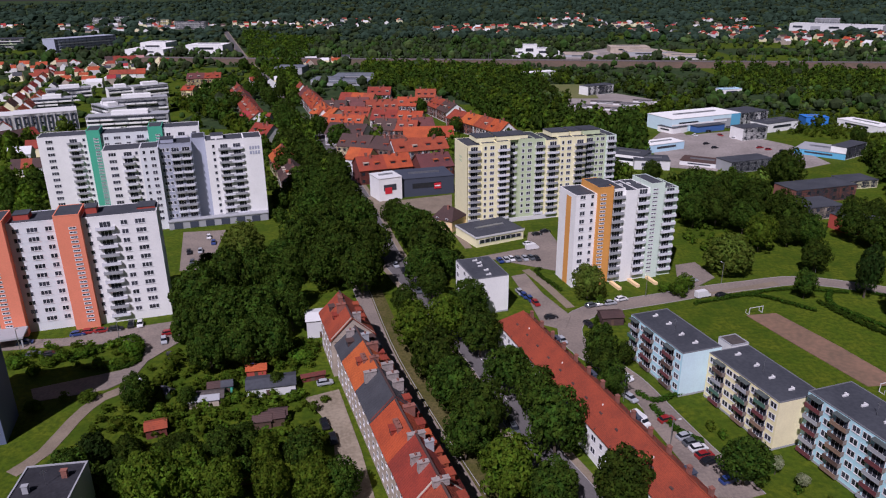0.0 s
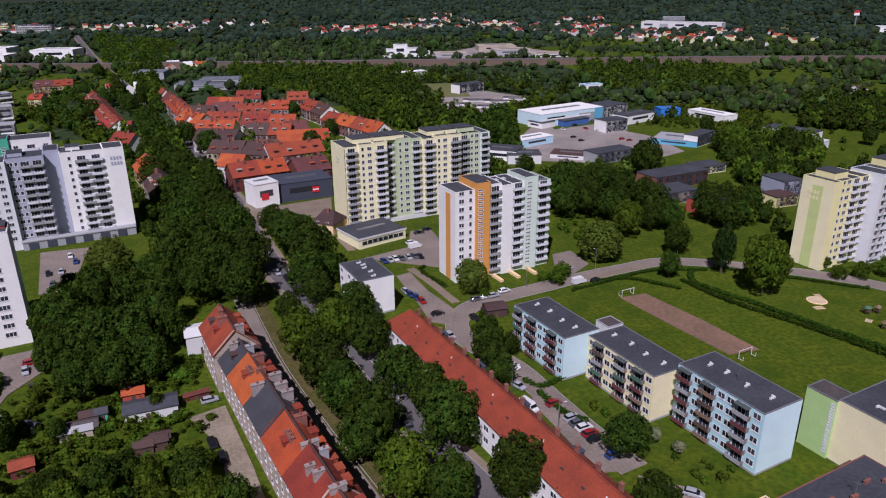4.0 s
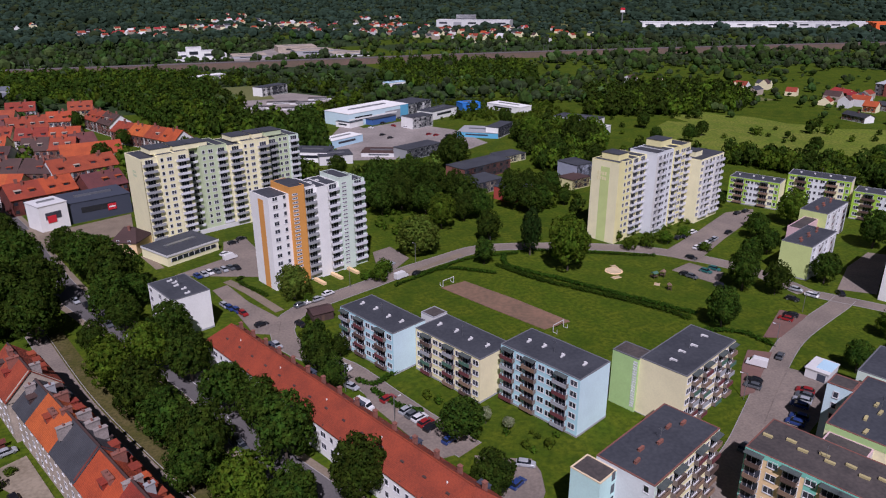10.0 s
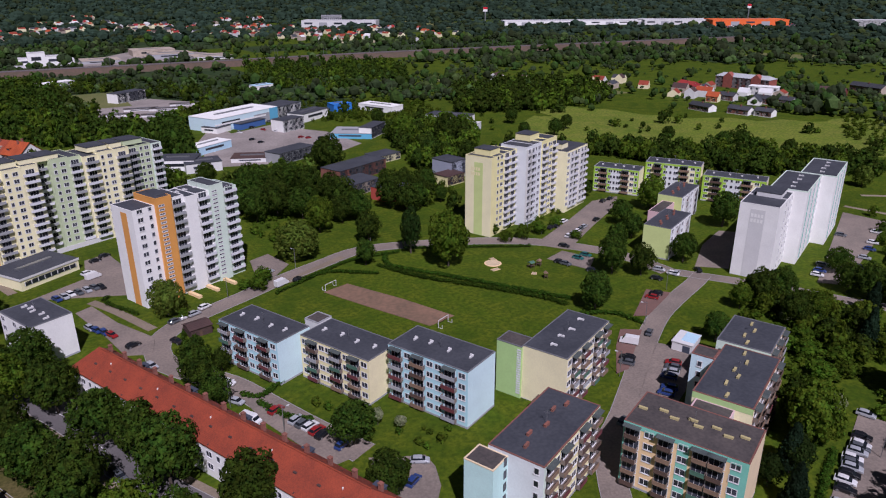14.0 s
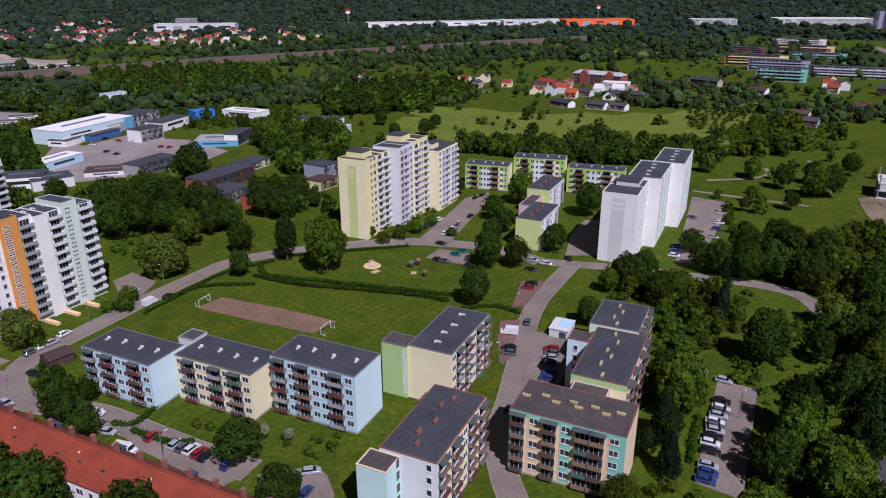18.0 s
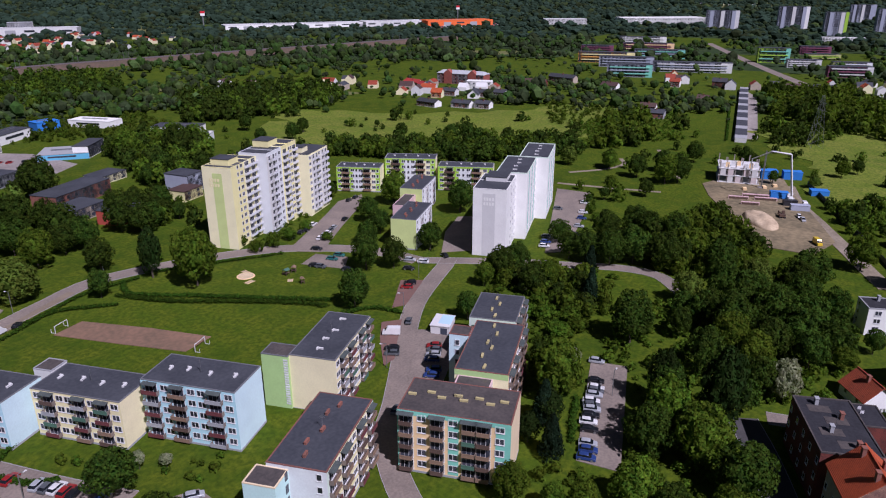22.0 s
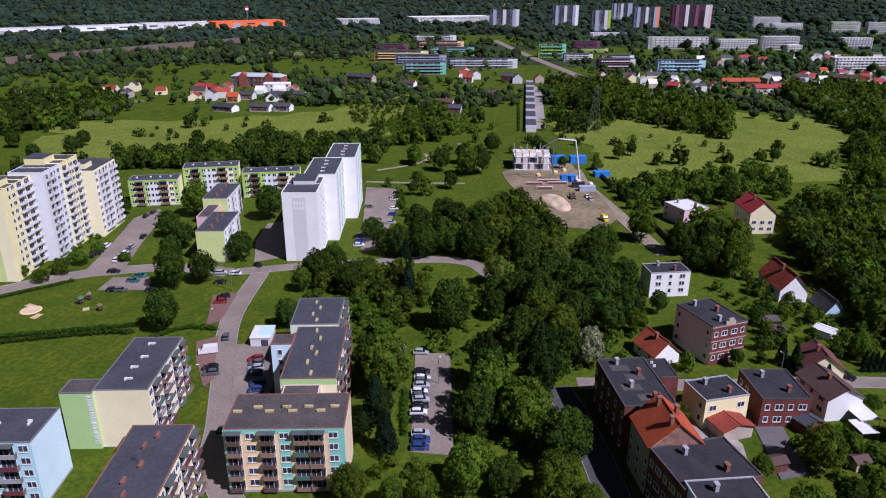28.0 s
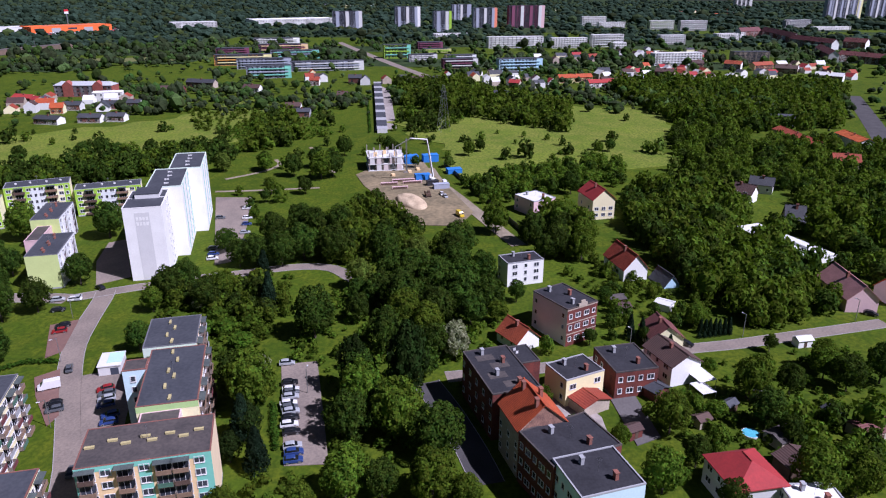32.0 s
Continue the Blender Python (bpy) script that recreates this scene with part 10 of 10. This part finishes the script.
hut(47.5, 188.5, 5, 6.5, 5.5, 2.6, TILE_BROWN, TILE_BROWN, "dark brown wooden shed with a low pitched roof")
hut(-49.5, 150.5, 12, 12, 6, 2.6, LIGHTGREY, TAR, "row of pale garages with a dark roof")
hut(-62.5, 146.5, 12, 8, 4, 2.0, WOOD, TAR_BROWN, "old low shed with a felt roof")
hut(-68.2, 134.0, 20, 4.5, 4, 2.2, BRICK, TILE_RED, "small garden hut with a red roof")
hut(-52, 160, 10, 5, 3.5, 2.2, REDWALL, TILE_ORANGE, "red garden hut")
hut(-42.5, 138, 14, 5, 3.5, 2.2, WOOD, TILE_BROWN, "brown garden hut among shrubs")
hut(-44.5, 125, 10, 6, 2.5, 1.9, BRICK, TILE_ORANGE, "low brick shed with rusty roof")
hut(-80, 156, -30, 2.5, 2, 2.2, CREAM, LIGHTGREY, "small cream kiosk by the path")
hut(-72, 152, -30, 3, 2.2, 1.6, PALEGREEN, TAR, "green waste container shelter")
hut(-40, 182, 12, 9, 8, 5.5, LIGHTGREY, LIGHTGREY, "grey metal roofed outbuilding beside the tenement")

# flat kiosk beside the blue stair tower
kiosk = thing("kiosk", 155.4, 96.5, 18, "pale grey kiosk with a blue panelled flat roof", "kiosk")
part("wall", boxes((0, 0, 0, 7.5, 5.6, 2.7)), LIGHTGREY, kiosk)
part("roof", boxes((-0.2, -0.2, 2.7, 7.7, 5.8, 2.95)), LIGHTGREY, kiosk)
part("roof_panel", boxes((1.5, -0.1, 2.95, 7.0, 3.6, 3.1)), SKYBLUE, kiosk, "faded blue roof sheet")
part("door", boxes((-0.06, 0.6, 0.1, 0.02, 2.6, 2.2)), DARKGREY, kiosk)
foot(155.4, 96.5, 18, 7.5, 5.6, 0.5)

# garden huts of the old quarter and the allotments
hut(147.6, -85.2, 20, 4, 3.5, 2.2, WOOD, TILE_DARK, "dark wooden garden hut among bushes")
hut(134.7, -65.7, -60, 7, 5, 2.2, OCHRE, TAR_BROWN, "low garden shed with a brown felt roof")
hut(138.5, -86.0, -65, 10, 6, 2.6, OCHRE, TILE_MAROON, "long garden shed with a maroon roof")
hut(154.1, -66.4, -60, 4, 3, 2.1, WOOD, TAR_BROWN, "small brown tool shed")
hut(141.7, -49.9, -60, 3.5, 3, 2.1, OCHRE, TILE_BROWN, "garden hut with a brown felt roof")
hut(184.1, -88.6, -75, 4.5, 3, 2.2, WHITE, LIGHTGREY, "white metal garden shed on the grass")
hut(136.0, -32.9, -60, 3.5, 3, 2.3, BRICK, TILE_BROWN, "maroon garden hut beside the drive")
hut(148.6, -58.6, -50, 3.5, 2.5, 2, WOOD, TAR, "old dark tool shed")
hut(207.5, -39.5, -70, 5, 4, 2.4, WOOD, TAR_BROWN, "brown garden house with a felt roof")
hut(201.3, -41.0, -70, 4, 4, 2.6, OCHRE, TILE_BROWN, "small garden house with a brown roof")
hut(-44.5, 137.3, 10, 4, 3, 2.1, WOOD, TILE_BROWN, "brown allotment hut")
hut(-41.3, 139.5, 10, 4, 3.2, 2.2, OCHRE, TILE_BROWN, "allotment hut with a brown roof")
hut(-45.4, 117.8, 8, 7, 2.4, 1.8, BRICK, TILE_ORANGE, "low allotment shed with a tiled roof")
hut(-59.5, 151.8, 14, 5, 3, 2.2, REDWALL, TILE_BROWN, "red allotment hut with a brown roof")
hut(-56.1, 152.2, 14, 2.5, 3, 2.4, GREEN, TAR, "green allotment cabin")
hut(-62.5, 146.1, 12, 7, 2.5, 1.8, OCHRE, GREY, "low plastered shed with a grey roof")
hut(-37.1, 157.8, 20, 6, 0.6, 1.4, BRICK, BRICK, "low brick garden wall")
hut(-55.1, 167.6, 10, 3, 2.5, 2.2, ORANGE, TILE_BROWN, "orange allotment hut")

# pool
pool = thing("paddling_pool", 140.3, -60.9, 0, "round turquoise garden pool with a pale rim", "pool")
bm = bmesh.new()
bmesh.ops.create_cone(bm, cap_ends=True, segments=24, radius1=2.0, radius2=2.0, depth=0.9, matrix=pose(0, 0, 0.45))
part("rim", bm, LIGHTGREY, pool)
bm = bmesh.new()
bmesh.ops.create_cone(bm, cap_ends=True, segments=24, radius1=1.85, radius2=1.85, depth=0.1, matrix=pose(0, 0, 0.9))
part("water_surface", bm, mat("pool_water", (0.12, 0.5, 0.62), None, 1, 4, 0.1), pool)


def street_lamp(x, y, yaw):
    b = thing("street_lamp", x, y, yaw, "slim grey street lamp with one arm", "street lamp", "street lamps")
    part("pole", boxes((-0.07, -0.07, 0, 0.07, 0.07, 7.4)), METAL, b)
    part("arm", boxes((0.07, -0.05, 7.3, 1.3, 0.05, 7.4)), METAL, b)
    part("head", boxes((1.0, -0.16, 7.18, 1.8, 0.16, 7.32)), LIGHTGREY, b)
    return b


lamp = street_lamp(104, 88, 120)
for x, y, yw in ((131, 101, 120), (160, 116, 120), (186, 128, 120), (66, 209, 100), (95, 220, 100), (130, 226, 70), (44, 148, 0), (50, 130, 0), (-2, 165, 180), (-12, 196, 180), (5, 143, 180),
                 (12, 122, 180), (226, 80, 30), (203, -113, 20), (190, -75, 20), (178, -40, 20), (-94, 180, 90), (-120, 175, 90), (185, 195, 120), (215, 215, 120), (150, 45, 0), (152, 62, 0)):
    copy_thing(lamp, pose(x, y, 0, 0, 0, yw))

# white dashes along the centre of the avenue
def dashes(pts, gap=9):
    line = smooth_line(pts, gap)
    for a, c in zip(line[2:-1:2], line[3::2]):
        d = math.degrees(math.atan2(c.y - a.y, c.x - a.x))
        tagged(put("lane_mark", DASH, None, pose(a.x, a.y, 0.045, 0, 0, d)), "white painted lane mark on the asphalt", "lane mark", "lane marks", "structure")


DASH = done("lane_mark", boxes((0, -0.08, 0, 3.5, 0.08, 0.012)), LINE)
dashes(WAYS[1][0][3:9])

# ---- building site ----
site = thing("building_site_shell", 385, 61, -76, "unfinished concrete building shell with scaffold poles", "unfinished building")
for k in range(3):
    part("floor_slab", boxes((-10, -10, 0.2 + 3.6 * k, 10, 9, 0.55 + 3.6 * k)), LIGHTGREY, site)
for i in range(6):
    for j in range(3):
        part("column", boxes((-9.6 + i * 3.75, -9.6 + j * 8.6, 0, -9.1 + i * 3.75, -9.1 + j * 8.6, 9.6 if (i + j) % 2 else 11.4)), CONCRETE, site)
for k in range(2):
    for i in range(5):
        if (i + k) % 3:
            part("wall_panel", boxes((-9 + i * 3.75, -9.9, 0.55 + 3.6 * k, -6.4 + i * 3.75, -9.6, 3.7 + 3.6 * k)), LIGHTGREY if (i + k) % 2 else MAUVE, site)
for i in range(7):
    part("shutter_panel", boxes((-9.5 + i * 2.8, -9 + 2.2 * (i % 4), 7.75, -7.6 + i * 2.8, -8.7 + 2.2 * (i % 4), 10.2)), PEACH if i % 2 else LIGHTGREY, site)
for x, y, L, D, h2, m, lab in ((391, 50, 8, 6, 4.5, TARP, "blue tarpaulin over stacked materials"), (397, 40, 9, 5, 4.0, TARP, "blue tarpaulin over stacked materials"), (356, 40, 8, 4, 3.0, TARP, "blue site container"),
                               (371, 24, 8, 5, 2.5, TARP, "blue tarpaulin beside the lane"), (340, 29, 8, 3, 2.6, GREYBLUE, "grey site cabin"), (346, 33, 6, 3, 2.6, DARKMETAL, "dark site container")):
    b = thing("site_container", x, y, -70, lab, "container", "site containers")
    part("body", boxes((0, 0, 0, L, D, h2)), m, b)
    part("roof_edge", boxes((-0.1, -0.1, h2, L + 0.1, D + 0.1, h2 + 0.15)), m, b)
for x, y, L, D in ((352, 52, 12, 1.0), (345, 57, 9, 0.8), (338, 50, 8, 0.8), (349, 46, 10, 0.8)):
    b = thing("foundation_wall", x, y, -72, "low pale foundation wall in the dug ground", "wall", "foundation walls")
    part("block", boxes((0, 0, 0, L, D, 1.6)), PINK, b)
    part("formwork", boxes((0.3, -0.15, 0, L - 0.3, 0, 1.3)), WOOD, b)
for x, y in ((372, 44), (364, 52), (378, 40), (360, 36)):
    b = thing("material_stack", x, y, 20, "stack of pale timber and blocks on pallets", "material stack", "material stacks")
    part("pallet", boxes((0, 0, 0, 3, 2, 0.2)), WOOD, b)
    part("block_pile", boxes((0.1, 0.1, 0.2, 2.9, 1.9, 1.3)), PEACH, b)
crane = thing("site_mast", 373, 47, 0, "slender grey steel mast on the building site", "mast")
part("pole", boxes((-0.35, -0.35, 0, 0.35, 0.35, 19)), METAL, crane)
part("base", boxes((-1.5, -1.5, 0, 1.5, 1.5, 0.6)), CONCRETE, crane)
pump = thing("concrete_pump", 356, 31, 20, "lorry-mounted concrete pump with a tall folded grey boom", "concrete pump")
part("chassis", boxes((-4, -1.2, 0.6, 4, 1.2, 1.6), (2.6, -1.2, 1.6, 4.6, 1.2, 3.0)), LIGHTGREY, pump)
for i in (-3, -1.8, 3):
    for j in (-1, 1):
        put("wheel", WHEEL, pump, Matrix.LocRotScale((i, j * 1.1, 0.5), None, (1.6, 1.6, 1.6)))


def boom(a, c, r):
    bm = bmesh.new()
    a, c = Vector(a), Vector(c)
    d = (c - a).normalized()
    u = d.orthogonal().normalized() * r
    w = d.cross(u)
    A = [bm.verts.new(a + u * i + w * j) for i, j in ((1, 1), (-1, 1), (-1, -1), (1, -1))]
    C = [bm.verts.new(c + u * i * 0.7 + w * j * 0.7) for i, j in ((1, 1), (-1, 1), (-1, -1), (1, -1))]
    for k in range(4):
        bm.faces.new((A[k], A[(k + 1) % 4], C[(k + 1) % 4], C[k]))
    bm.faces.new(A)
    bm.faces.new(C)
    part("boom_arm", bm, LIGHTGREY, pump)


inv = pose(356, 31, 0, 0, 0, 20).inverted()
P3 = [inv @ Vector(p) for p in ((356, 31, 2.5), (354, 34, 22.6), (352, 42, 23.5), (358, 51, 17.5), (362, 51.5, 9))]
for i, (a, c) in enumerate(zip(P3, P3[1:])):
    boom(a, c, 0.4 - 0.07 * i)
heap = bmesh.new()
res = bmesh.ops.create_icosphere(heap, subdivisions=4, radius=1)
for v in res["verts"]:
    v.co = Vector((v.co.x * 13, v.co.y * 6, max(v.co.z, -0.05) * 3.0 * (1 + 0.3 * noise.noise(v.co * 2))))
hp = thing("sand_heap", 317, 38, 30, "heap of pale building sand", "sand heap")
part("sand", heap, SAND, hp)
dg = thing("excavator", 327, 31, 20, "brown tracked excavator on the sand", "excavator")
part("track", boxes((-1.8, -1.4, 0, 1.8, -0.8, 0.8), (-1.8, 0.8, 0, 1.8, 1.4, 0.8)), DARKMETAL, dg)
part("cab", boxes((-1.6, -1.2, 0.8, 1.2, 1.2, 1.9), (0, -1.1, 1.9, 1.2, 0, 3)), WOOD, dg)
part("bucket_arm", boxes((1.2, 0.3, 1.5, 4.5, 0.7, 2.0), (4.1, 0.3, 0.2, 4.6, 0.7, 2.0)), WOOD, dg)
fe = thing("fence", 392, 28, math.degrees(math.atan2(-18.8 - 28, 262 - 392)), "dark site hoarding along the lane", "fence")
ln = math.hypot(130, 46.8)
for i in range(30):
    part("fence_panel", boxes((ln * i / 30 + 0.03, -0.04, 0.05, ln * (i + 1) / 30 - 0.03, 0.04, 2.2)), DARKMETAL, fe)
    part("post", boxes((ln * i / 30 - 0.05, -0.06, 0, ln * i / 30 + 0.03, 0.06, 2.3)), METAL, fe)

# railway masts
mast = thing("rail_mast", 0, 0, 0, "grey railway catenary mast beside the line", "mast", "railway masts")
part("pole", boxes((-0.15, -0.15, 0, 0.15, 0.15, 9)), METAL, mast)
part("bracket", boxes((0.15, -0.08, 7.2, 3.2, 0.08, 7.35), (0.15, -0.08, 8.4, 2.2, 0.08, 8.5)), METAL, mast)


mast.matrix_basis = pose(RAIL[20].x - 2, RAIL[20].y + 2, 6.2, 0, 0, 100)
for i in range(24, len(RAIL) - 1, 5):
    for q in (2, 18):
        copy_thing(mast, pose(RAIL[i].x + 0.2 * q, RAIL[i].y + q, 6.2, 0, 0, 100 if q < 9 else -80))
# white awnings behind the white house
for x, y, w, d, z in ((164.6, -51.6, 6.8, 5.0, 2.8), (158.5, -51.5, 5.5, 4.0, 2.4)):
    b = thing("awning", x, y, -158, "white sheet awning on thin posts behind a house", "awning", "awnings")
    part("sheet", boxes((0, 0, z, w, d, z + 0.1)), PVC, b)
    for px, py in ((0.1, 0.1), (w - 0.1, 0.1), (0.1, d - 0.1), (w - 0.1, d - 0.1)):
        part("post", boxes((px - 0.05, py - 0.05, 0, px + 0.05, py + 0.05, z)), METAL, b)
